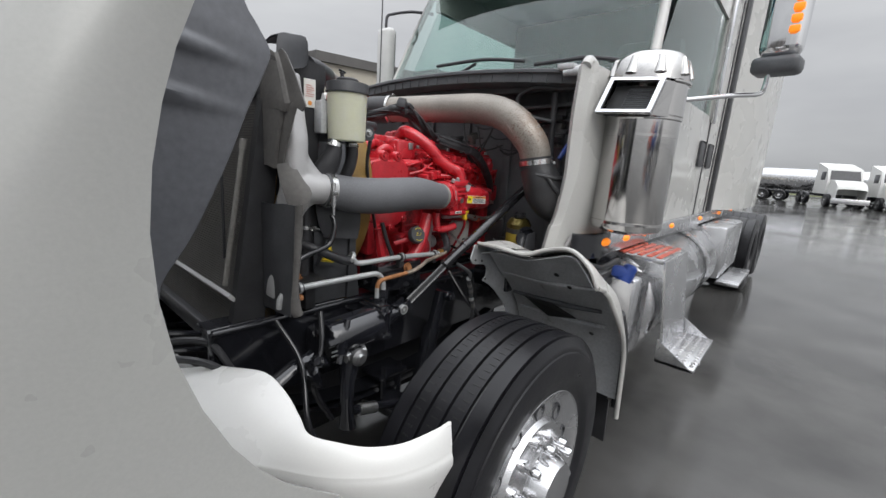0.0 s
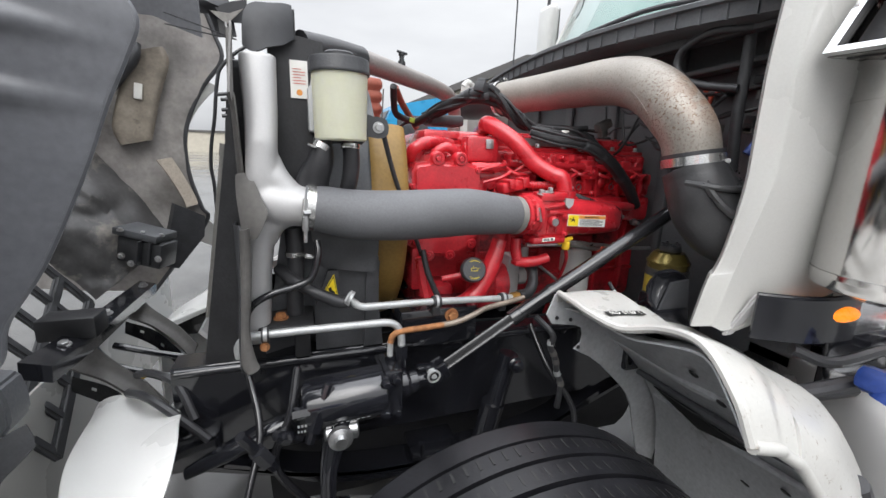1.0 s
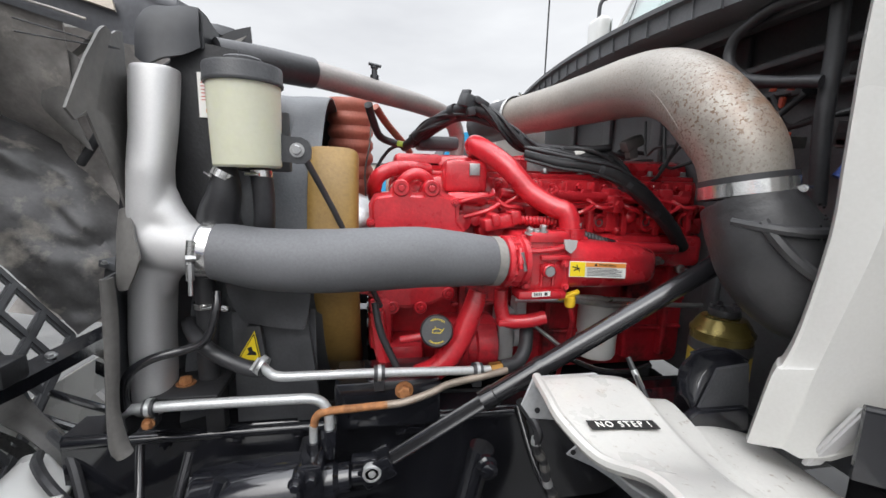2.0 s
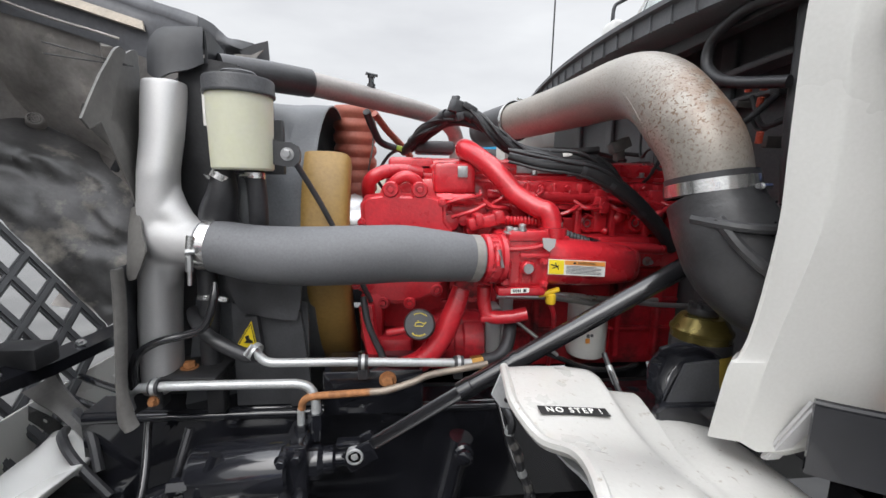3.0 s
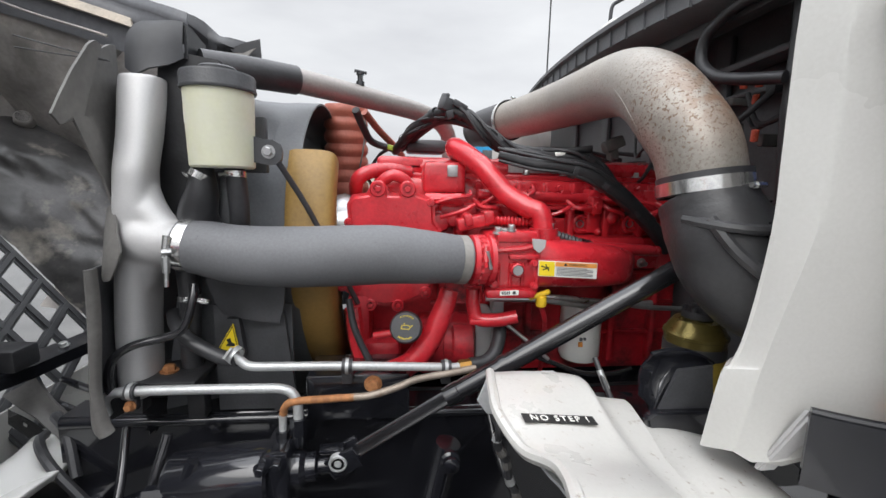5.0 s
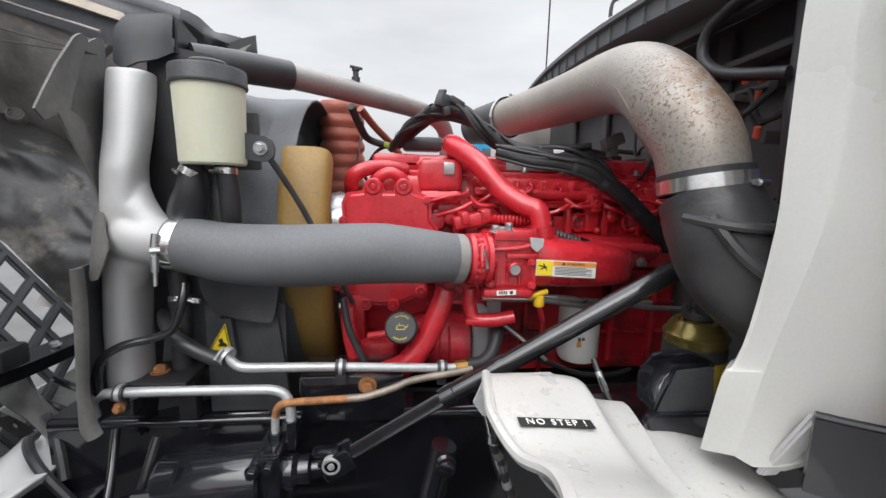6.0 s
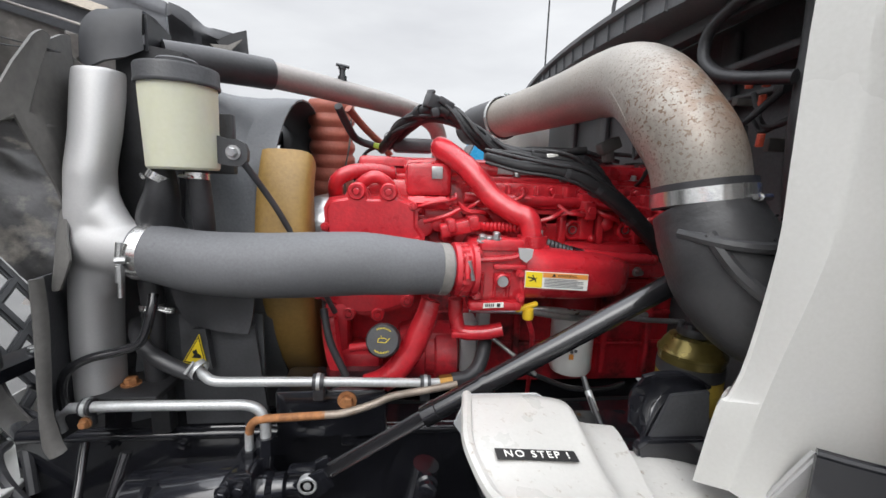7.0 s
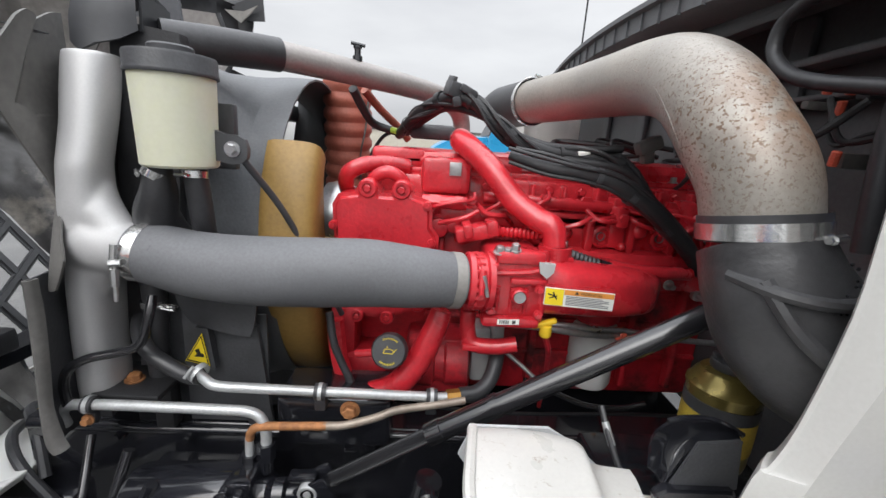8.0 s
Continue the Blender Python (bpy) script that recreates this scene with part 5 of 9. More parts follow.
def hoses_left():
    """Small lines between cooler and engine."""
    t = thing("bypass_hose", "black rubber hose clamped beside the charge-air duct", "hose", (0.7, 1.2, 1.2))
    part("hose", tube(bmesh.new(), [(0.611, 1.15, 1.086), (0.612, 1.148, 1.129), (0.628, 1.145, 1.166), (0.67, 1.142, 1.193), (0.722, 1.148, 1.205), (0.761, 1.15, 1.224), (0.779, 1.155, 1.279), (0.778, 1.17, 1.31)], 0.0086, 12), SHAFT, t)
    part("riser", tube(bmesh.new(), [(0.725, 1.25, 1.33), (0.728, 1.25, 1.25), (0.722, 1.25, 1.15), (0.72, 1.26, 1.05)], 0.022, 14), RUBBER, t)
    clamp(t, (0.726, 1.25, 1.262), (0, 0, 1), 0.0225, (0.5, -0.85, 0), wide=0.012)
    clamp(t, (0.757, 1.25, 1.252), (0.2, 0.3, 0.9), 0.013, (0.2, -0.9, 0.2), wide=0.010)
    t = thing("coolant_tube", "dull aluminium coolant tube with a small bleed tap on top", "coolant tube", (1.1, 1.58, 1.72))
    part("tube", tube(bmesh.new(), [(0.90, 1.42, 1.781), (1.065, 1.56, 1.774), (1.253, 1.70, 1.757), (1.33, 1.775, 1.735), (1.365, 1.82, 1.69), (1.37, 1.83, 1.60)], [0.0315, 0.0305, 0.029, 0.028, 0.027, 0.027], 22), TUBE, t)
    part("sleeve", tube(bmesh.new(), [(0.76, 1.30, 1.770), (0.837, 1.36, 1.775), (0.925, 1.445, 1.781)], [0.034, 0.0355, 0.0355], 22), RUBBER, t, "black rubber coupling sleeve")
    bm = bmesh.new()
    lathe(bm, [(0.012, 0.0), (0.012, 0.012), (0.008, 0.014), (0.008, 0.028), (0.011, 0.03), (0.011, 0.036)], (1.078, 1.562, 1.800), (0, 0, 1), 12)
    tube(bm, [(1.062, 1.558, 1.841), (1.096, 1.566, 1.837)], 0.0045, 8, 0)
    part("bleed_tap", bm, GLOSS, t, "small dark bleed tap")
    t = thing("turbo_bellows", "orange-red silicone bellows hose beyond the fan", "bellows hose", (1.0, 1.95, 1.40))
    prof = []
    for k in range(9):
        prof += [(0.070, 0.045 * k), (0.078, 0.045 * k + 0.012), (0.078, 0.045 * k + 0.030), (0.070, 0.045 * k + 0.042)]
    part("bellows", lathe(bmesh.new(), prof, (0.995, 1.90, 1.40), (0.0, -0.10, 1), 28), BELLOWS, t)
    part("wire", tube(bmesh.new(), [(1.07, 1.82, 1.76), (1.062, 1.815, 1.65), (1.045, 1.82, 1.55), (1.05, 1.84, 1.42)], 0.003, 6), SEAL, t)
    t = thing("heater_hose", "thin reddish hose and black cable behind the engine", "hose", (1.1, 1.7, 1.6))
    part("hose", tube(bmesh.new(), [(1.08, 1.66, 1.745), (1.12, 1.72, 1.70), (1.17, 1.78, 1.655), (1.20, 1.8, 1.62)], 0.012, 10), BELLOWS, t)
    part("cable", tube(bmesh.new(), [(1.06, 1.60, 1.74), (1.075, 1.66, 1.70), (1.10, 1.72, 1.66), (1.17, 1.74, 1.64)], 0.012, 10), RUBBER, t)
    part("cable", tube(bmesh.new(), [(1.165, 1.74, 1.645), (1.12, 1.76, 1.62), (1.08, 1.8, 1.55), (1.10, 1.85, 1.5)], 0.006, 8), RUBBER, t)


hoses_left()


# ---- engine ----
def engine():
    t = thing("diesel_engine", "bright red painted six-cylinder diesel engine, lightly worn", "engine", (1.6, YC, 0.7))
    rnd = random.Random(3)

    def p(name, bm, m=RED, parent=None, lab=""):
        return part(name, bm, m, parent or t, lab)
    # block, head and pan
    bm = bmesh.new()
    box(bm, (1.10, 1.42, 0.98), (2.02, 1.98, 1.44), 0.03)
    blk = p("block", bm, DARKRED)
    for k in range(6):
        x = 1.30 + 0.125 * k
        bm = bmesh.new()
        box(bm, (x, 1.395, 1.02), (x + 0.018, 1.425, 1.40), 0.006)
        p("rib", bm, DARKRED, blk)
    for k in range(3):
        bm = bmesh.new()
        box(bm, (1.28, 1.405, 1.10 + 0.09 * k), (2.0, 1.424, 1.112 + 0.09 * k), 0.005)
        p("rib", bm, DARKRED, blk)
    bm = bmesh.new()
    box(bm, (1.12, 1.44, 1.44), (2.04, 1.96, 1.545), 0.02)
    box(bm, (1.30, 1.395, 1.43), (2.04, 1.45, 1.475), 0.01)
    p("cylinder_head", bm)
    bm = bmesh.new()
    box(bm, (1.17, 1.47, 1.545), (2.02, 1.93, 1.60), 0.025)
    box(bm, (1.16, 1.455, 1.54), (2.03, 1.94, 1.556), 0.004)
    box(bm, (1.48, 1.50, 1.598), (1.66, 1.60, 1.606), 0.003)
    cover = p("valve_cover", bm)
    bm = bmesh.new()
    box(bm, (1.50, 1.475, 1.562), (1.68, 1.4685, 1.588), 0.001)
    p("plate_label", bm, STEEL, cover, "bare metal data plate")
    for k in range(8):
        p("cover_bolt", bolt(bmesh.new(), (1.22 + 0.11 * k, 1.462, 1.556), (0, 0, 1), 0.008, 0.012), STEEL, cover)
    bm = bmesh.new()
    box(bm, (1.2, 1.48, 0.62), (2.0, 1.92, 0.98), 0.05)
    p("oil_pan", bm, GLOSS)
    # front gear cover: lobed plate with bolt bosses
    bm = bmesh.new()
    out = [(1.062, 1.47), (1.075, 1.494), (1.112, 1.500), (1.120, 1.518), (1.14, 1.528), (1.16, 1.518), (1.168, 1.500), (1.190, 1.500), (1.196, 1.518), (1.214, 1.528), (1.234, 1.518), (1.242, 1.500), (1.268, 1.492), (1.284, 1.47), (1.286, 1.43), (1.302, 1.41), (1.300, 1.30), (1.27, 1.235), (1.22, 1.215), (1.16, 1.205), (1.11, 1.212), (1.055, 1.245), (1.05, 1.30), (1.068, 1.36)]
    plate(bm, [(x, 1.345, z) for x, z in out], 0.10, (0, 1, 0))
    bmesh.ops.bevel(bm, geom=[e for e in bm.edges if all(abs(v.co.y - 1.345) < 1e-4 for v in e.verts)], offset=0.012, segments=3, affect="EDGES")
    gc = p("gear_cover", bm)
    for x, z, r in ((1.140, 1.510, 1), (1.214, 1.510, 1), (1.272, 1.478, 0.5), (1.285, 1.395, 0.5), (1.066, 1.425, 0.5), (1.048, 1.265, 0.8), (1.075, 1.335, 0.5), (1.12, 1.212, 0.8), (1.19, 1.210, 0.8), (1.262, 1.245, 0.8)):
        bm = lathe(bmesh.new(), [(0.022 * r, -0.004), (0.021 * r, 0.030), (0.018 * r, 0.034), (0.012 * r, 0.034), (0.012 * r, 0.026)], (x, 1.375, z), (0, -1, 0), 18)
        p("bolt_boss", bm, RED, gc)
        p("cover_bolt", bolt(bmesh.new(), (x, 1.349, z), (0, -1, 0), 0.0085 * (0.4 + 0.6 * r), 0.009), RED, gc)
    # bent coolant pipes above the gear cover
    p("coolant_elbow", tube(bmesh.new(), [(1.08, 1.50, 1.47), (1.075, 1.45, 1.50), (1.085, 1.42, 1.535), (1.12, 1.42, 1.555), (1.17, 1.44, 1.56), (1.22, 1.46, 1.555)], 0.019, 14))
    p("coolant_elbow", tube(bmesh.new(), [(1.135, 1.40, 1.50), (1.150, 1.39, 1.53), (1.18, 1.385, 1.545), (1.21, 1.39, 1.53), (1.222, 1.40, 1.50)], 0.015, 12))
    bm = bmesh.new()
    box(bm, (1.13, 1.47, 1.555), (1.26, 1.60, 1.60), 0.012)
    lathe(bm, [(0.04, 0), (0.038, 0.02), (0.028, 0.026), (0.026, 0.012), (0.01, 0.012)], (1.29, 1.435, 1.545), (0, -1, 0.3), 22)
    box(bm, (1.255, 1.40, 1.50), (1.37, 1.47, 1.585), 0.014)
    p("thermostat_housing", bm)
    bm = bmesh.new()
    box(bm, (1.318, 1.3935, 1.545), (1.345, 1.399, 1.575), 0.001)
    p("foil_tag", bm, STEEL)
    # crossover tube
    p("crossover_tube", tube(bmesh.new(), [(1.395, 1.62, 1.605), (1.36, 1.5, 1.612), (1.344, 1.44, 1.624), (1.403, 1.365, 1.572), (1.457, 1.325, 1.507), (1.505, 1.292, 1.473), (1.533, 1.272, 1.459), (1.543, 1.262, 1.405)], [0.025, 0.026, 0.027, 0.027, 0.026, 0.0255, 0.025, 0.024], 22))
    p("collar", lathe(bmesh.new(), [(0.025, 0), (0.029, 0.004), (0.029, 0.016), (0.025, 0.02)], (1.543, 1.262, 1.405), (0, 0, 1), 20), STEEL, None, "bare metal collar")
    # fuel rail and injector lines
    bm = tube(bmesh.new(), [(1.26, 1.375, 1.487), (1.36, 1.37, 1.487)], 0.015, 14, 0)
    tube(bm, [(1.275, 1.375, 1.487), (1.30, 1.374, 1.487)], 0.0175, 6, 0)
    tube(bm, [(1.335, 1.372, 1.487), (1.352, 1.371, 1.487)], 0.0175, 6, 0)
    tube(bm, [(1.40, 1.39, 1.50), (1.95, 1.39, 1.49)], 0.014, 12, 0)
    for k in range(6):
        tube(bm, [(1.44 + 0.1 * k, 1.392, 1.50), (1.44 + 0.1 * k, 1.38, 1.50)], 0.018, 6, 0)
    p("fuel_rail", bm)
    for k in range(8):
        x = 1.30 + 0.085 * k
        q = [(x, 1.375, 1.487), (x + 0.02, 1.345, 1.47), (x + 0.06, 1.35, 1.455 + 0.02 * rnd.random()), (x + 0.09, 1.40, 1.44)]
        if k % 3 == 0:
            q = [(x, 1.36, 1.44), (x + 0.05, 1.335, 1.458), (x + 0.085, 1.345, 1.475)]
        p("fuel_line", tube(bmesh.new(), q, 0.0055, 8))
    for x, z, r in ((1.30, 1.425, 0.024), (1.335, 1.43, 0.016), (1.285, 1.40, 0.02), (1.36, 1.405, 0.018)):
        bm = lathe(bmesh.new(), [(r * 1.2, 0), (r * 1.2, 0.02), (r, 0.024), (r * 0.9, 0.045), (r * 0.5, 0.047)], (x, 1.42, z), (0, -1, 0), 16)
        p("fitting", bm)
    bm = bmesh.new()
    box(bm, (1.335, 1.29, 1.418), (1.415, 1.35, 1.448), 0.006, (0, -12, 0))
    box(bm, (1.35, 1.275, 1.425), (1.37, 1.36, 1.455), 0.005, (0, -12, 0))
    box(bm, (1.40, 1.285, 1.43), (1.425, 1.34, 1.462), 0.005, (0, -12, 0))
    p("sensor_block", bm)
    p("corrugated_line", lathe(bmesh.new(), [(0.0125 if k % 2 else 0.0095, 0.0045 * k) for k in range(30)], (1.40, 1.32, 1.437), (1, -0.1, 0.0), 12))
    # throttle body and intake elbow
    ax = V(1, 0.10, -0.03).normalized()
    bm = lathe(bmesh.new(), [(0.050, 0), (0.057, 0.004), (0.057, 0.014), (0.053, 0.018), (0.053, 0.036), (0.060, 0.040), (0.060, 0.050)], (1.352, 1.216, 1.356), ax, 32)
    fl = p("intake_flange", bm)
    for k in range(20):
        a = math.tau * k / 20
        bm = bmesh.new()
        box(bm, V(1.378, 1.219, 1.355) + V(-0.010, math.cos(a) * 0.0535 - 0.004, math.sin(a) * 0.0535 - 0.004), V(1.378, 1.219, 1.355) + V(0.010, math.cos(a) * 0.0535 + 0.004, math.sin(a) * 0.0535 + 0.004), 0.001)
        p("knurl", bm, RED, fl)
    bm = bmesh.new()
    box(bm, (1.395, 1.20, 1.283), (1.515, 1.36, 1.415), 0.018, segs=3)
    box(bm, (1.41, 1.192, 1.398), (1.505, 1.25, 1.424), 0.008)
    box(bm, (1.39, 1.186, 1.270), (1.505, 1.25, 1.292), 0.008)
    box(bm, (1.44, 1.190, 1.360), (1.51, 1.22, 1.372), 0.004)
    tube(bm, [(1.508, 1.215, 1.275), (1.512, 1.205, 1.34), (1.508, 1.215, 1.425)], 0.008, 8)
    for k in range(3):
        tube(bm, [(1.418 + 0.028 * k, 1.199, 1.30), (1.418 + 0.028 * k, 1.196, 1.352)], 0.0045, 8, 0)
    tube(bm, [(1.40, 1.201, 1.378), (1.47, 1.197, 1.384), (1.50, 1.199, 1.392)], 0.007, 8)
    box(bm, (1.400, 1.192, 1.300), (1.412, 1.215, 1.405), 0.003)
    th = p("throttle_body", bm)
    for x, z in ((1.406, 1.396), (1.406, 1.305), (1.500, 1.300), (1.497, 1.352)):
        p("flange_bolt", bolt(bmesh.new(), (x, 1.192, z), (0, -1, 0), 0.0065, 0.008), RED, th)
    p("plug", lathe(bmesh.new(), [(0.018, 0), (0.016, 0.018), (0.0135, 0.020), (0.0135, 0.014), (0.003, 0.013)], (1.459, 1.200, 1.337), (0, -1, 0), 20), RED, th)
    p("plug_core", lathe(bmesh.new(), [(0.0115, 0), (0.0115, 0.004)], (1.459, 1.185, 1.337), (0, -1, 0), 14), STEEL, th, "bare steel hexagon plug")
    for x, z in ((1.415, 1.418), (1.445, 1.424), (1.43, 1.415)):
        p("flange_bolt", bolt(bmesh.new(), (x, 1.205, z), (0, -0.2, 1), 0.0085, 0.012), STEEL, th)
    p("bright_patch", plate(bmesh.new(), [(1.490, 1.1885, 1.408), (1.522, 1.1885, 1.405), (1.520, 1.1885, 1.388), (1.508, 1.1885, 1.376), (1.494, 1.1885, 1.386)], 0.010, (0, 1, 0)), CAST, th, "chipped bare aluminium boss")
    # intake manifold runner with its warning label
    bm = bmesh.new()
    rows = []
    for k, (x, yc, zc, ry, rz) in enumerate(((1.50, 1.285, 1.345, 0.085, 0.062), (1.56, 1.285, 1.343, 0.088, 0.060), (1.64, 1.285, 1.338, 0.085, 0.056), (1.70, 1.29, 1.335, 0.08, 0.052), (1.755, 1.305, 1.33, 0.07, 0.045), (1.79, 1.33, 1.33, 0.05, 0.035))):
        rows.append([(x, yc + ry * abs(math.cos(a)) ** 0.6 * math.copysign(1, math.cos(a)), zc + rz * abs(math.sin(a)) ** 0.6 * math.copysign(1, math.sin(a))) for a in (math.tau * j / 28 for j in range(29))])
    sheet(bm, smooth_rows(rows, 1, 4), 0.004)
    man = p("intake_manifold", bm)
    bm = bmesh.new()
    box(bm, (1.53, 1.36, 1.30), (2.0, 1.43, 1.395), 0.02)
    box(bm, (1.50, 1.395, 1.39), (2.02, 1.44, 1.475), 0.012)
    for k in range(5):
        box(bm, (1.545 + 0.1 * k, 1.372, 1.385), (1.565 + 0.1 * k, 1.40, 1.475), 0.006)
    box(bm, (1.70, 1.375, 1.40), (1.74, 1.42, 1.52), 0.008)
    box(bm, (1.86, 1.375, 1.40), (1.90, 1.42, 1.52), 0.008)
    base = p("manifold_base", bm)
    for x, z in ((1.687, 1.425), (1.83, 1.427), (1.95, 1.43)):
        p("core_plug", lathe(bmesh.new(), [(0.027, 0), (0.026, 0.016), (0.020, 0.018), (0.018, 0.006), (0.003, 0.004)], (x, 1.396, z), (0, -1, 0), 22), RED, base)
        p("plug_ring", ring(bmesh.new(), (x, 1.388, z), (0, -1, 0), 0.0085, 0.004, 0.0022, 18), STEEL, base, "bare steel ring")
    for x, z, r in ((1.772, 1.444, 0.022), (1.60, 1.43, 0.016), (1.735, 1.405, 0.012), (1.89, 1.45, 0.018)):
        p("dome", lathe(bmesh.new(), [(r, 0), (r, 0.010), (r * 0.85, 0.022), (r * 0.5, 0.029), (0.001, 0.031)], (x, 1.396, z), (0, -1, 0), 18), RED, base)
    # injector pipes bent over the rail, with their unions
    for a, b in (((1.595, 1.447), (1.704, 1.483)), ((1.498, 1.479), (1.541, 1.510)), ((1.722, 1.495), (1.808, 1.470)), ((1.283, 1.475), (1.372, 1.497)), ((1.835, 1.490), (1.915, 1.468)), ((1.40, 1.470), (1.455, 1.505))):
        m_ = ((a[0] + b[0]) / 2, 1.348, (a[1] + b[1]) / 2 + 0.004)
        p("injector_pipe", tube(bmesh.new(), [(a[0], 1.385, a[1] - 0.012), (a[0], 1.362, a[1]), m_, (b[0], 1.356, b[1]), (b[0] + 0.006, 1.38, b[1] + 0.012)], 0.0042, 8))
        for x, z in (a, b):
            p("union_nut", tube(bmesh.new(), [(x, 1.388, z - 0.002), (x, 1.362, z)], 0.0095, 6, 0))
    for k in range(9):
        x = 1.33 + 0.078 * k
        p("head_bolt", bolt(bmesh.new(), (x, 1.438, 1.522), (0, -1, 0), 0.009, 0.010))
        bm = bmesh.new()
        box(bm, (x + 0.030, 1.415, 1.478), (x + 0.040, 1.445, 1.535), 0.003)
        p("head_rib", bm)
    bm = bmesh.new()
    box(bm, (1.698, 1.345, 1.455), (1.728, 1.40, 1.50), 0.005)
    tube(bm, [(1.713, 1.345, 1.478), (1.713, 1.335, 1.478)], 0.010, 6, 0)
    p("rail_bracket", bm)
    for x, z in ((1.858, 1.322), (1.935, 1.297)):
        p("fitting", lathe(bmesh.new(), [(0.013, 0), (0.013, 0.012), (0.008, 0.014), (0.007, 0.03), (0.004, 0.031)], (x, 1.37, z), (0, -1, 0), 14), STEEL, None, "bare steel fitting")
    p("bleed_nipple", tube(bmesh.new(), [(1.557, 1.255, 1.418), (1.558, 1.252, 1.438)], 0.0045, 8, 0), STEEL)
    bm = bmesh.new()
    tube(bm, [(1.54, 1.262, 1.40), (1.54, 1.262, 1.425)], 0.034, 18, 0)
    box(bm, (1.505, 1.235, 1.395), (1.575, 1.29, 1.408), 0.006)
    p("riser_flange", bm)
    # label
    o, rx, uz = V(1.508, 1.1895, 1.323), V(0.137, -0.004, -0.006), V(0, 0, 0.036)
    bm = plate(bmesh.new(), [o + V(-0.006, 0.006, -0.006), o + rx + V(0.006, 0.006, -0.006), o + rx + uz + V(0.006, 0.006, 0.006), o + uz + V(-0.006, 0.006, 0.006)], 0.05, (0, 1, 0))
    bmesh.ops.bevel(bm, geom=list(bm.edges), offset=0.004, segments=2, affect="EDGES")
    p("label_pad", bm, RED, man)
    lab = part("warning_label", plate(bmesh.new(), [o + V(0, 0.003, 0), o + rx + V(0, 0.003, 0), o + rx + uz + V(0, 0.003, 0), o + uz + V(0, 0.003, 0)], 0.002, (0, -1, 0)), LABEL_W, man, "white, orange and yellow warning label", smooth=False)

    def onlabel(name, u0, v0, u1, v1, m, h=0.0006):
        q = [o + rx * u + uz * v + V(0, 0.001 - h, 0) for u, v in ((u0, v0), (u1, v0), (u1, v1), (u0, v1))]
        return part(name, plate(bmesh.new(), q, 0.0006, (0, -1, 0)), m, lab, smooth=False)
    onlabel("yellow_panel", 0.01, 0.04, 0.27, 0.96, LABEL_Y)
    onlabel("orange_band", 0.28, 0.68, 0.99, 0.96, LABEL_O)
    hard_text("WARNING", 0.0088, o + rx * 0.66 + uz * 0.82 + V(0, -0.0004, 0), rx, uz, INK_AND_SHADE, lab)
    bm = bmesh.new()
    a = o + rx * 0.42 + uz * 0.74 + V(0, -0.0004, 0)
    plate(bm, [a, a + V(0.009, 0, 0), a + V(0.0045, 0, 0.007)], 0.0005, (0, -1, 0))
    part("alert_triangle", bm, INK_AND_SHADE, lab, smooth=False)
    bm = bmesh.new()
    for k in range(6):
        u, w = 0.31, 0.62 - 0.10 * (k % 3 == 2)
        q = [o + rx * uu + uz * vv + V(0, 0.0002, 0) for uu, vv in ((u, 0.12 + 0.09 * k), (u + w, 0.12 + 0.09 * k), (u + w, 0.155 + 0.09 * k), (u, 0.155 + 0.09 * k))]
        plate(bm, q, 0.0004, (0, -1, 0))
    part("small_print", bm, GREYBLACK, lab, smooth=False)
    bm = bmesh.new()
    c = o + rx * 0.13 + uz * 0.5 + V(0, 0.0001, 0)
    for (x0, z0), (x1, z1) in (((-0.012, 0.006), (0.002, 0.002)), ((0.002, 0.002), (0.012, -0.012)), ((-0.008, -0.003), (0.002, 0.001)), ((-0.002, 0.010), (0.002, 0.002)), ((0.004, 0.001), (0.010, 0.006))):
        d = V(x1 - x0, 0, z1 - z0)
        s = V(-d.z, 0, d.x).normalized() * 0.0014
        plate(bm, [c + V(x0, 0, z0) - s, c + V(x1, 0, z1) - s, c + V(x1, 0, z1) + s, c + V(x0, 0, z0) + s], 0.0005, (0, -1, 0))
    part("pictogram", bm, INK_AND_SHADE, lab, smooth=False)
    bm = plate(bmesh.new(), [(1.420, 1.184, 1.279), (1.463, 1.184, 1.281), (1.463, 1.184, 1.292), (1.420, 1.184, 1.290)], 0.0012, (0, -1, 0))
    small = part("part_label", bm, LABEL_W, th, "small white part label", smooth=False)
    bm = bmesh.new()
    for k in range(5):
        plate(bm, [(1.424 + 0.004 * k, 1.1826, 1.282), (1.4265 + 0.004 * k, 1.1826, 1.282), (1.4265 + 0.004 * k, 1.1826, 1.289), (1.424 + 0.004 * k, 1.1826, 1.289)], 0.0004, (0, -1, 0))
    plate(bm, [(1.449, 1.1826, 1.2825), (1.456, 1.1826, 1.2825), (1.456, 1.1826, 1.2895), (1.449, 1.1826, 1.2895)], 0.0004, (0, -1, 0))
    part("print_mark", bm, INK_AND_SHADE, small, smooth=False)
    # sensor plug and lines on the manifold
    p("sensor_cable", lathe(bmesh.new(), [(0.0125 if k % 2 else 0.010, 0.005 * k) for k in range(14)], (1.572, 1.262, 1.408), (0.93, 0.1, -0.28), 12), RUBBER)
    p("sensor_plug", tube(bmesh.new(), [(1.64, 1.27, 1.388), (1.67, 1.275, 1.380)], 0.013, 10, 0), GLOSS)
    p("egr_line", tube(bmesh.new(), [(1.665, 1.275, 1.383), (1.72, 1.285, 1.374), (1.80, 1.30, 1.368), (1.88, 1.33, 1.36)], 0.0145, 14))
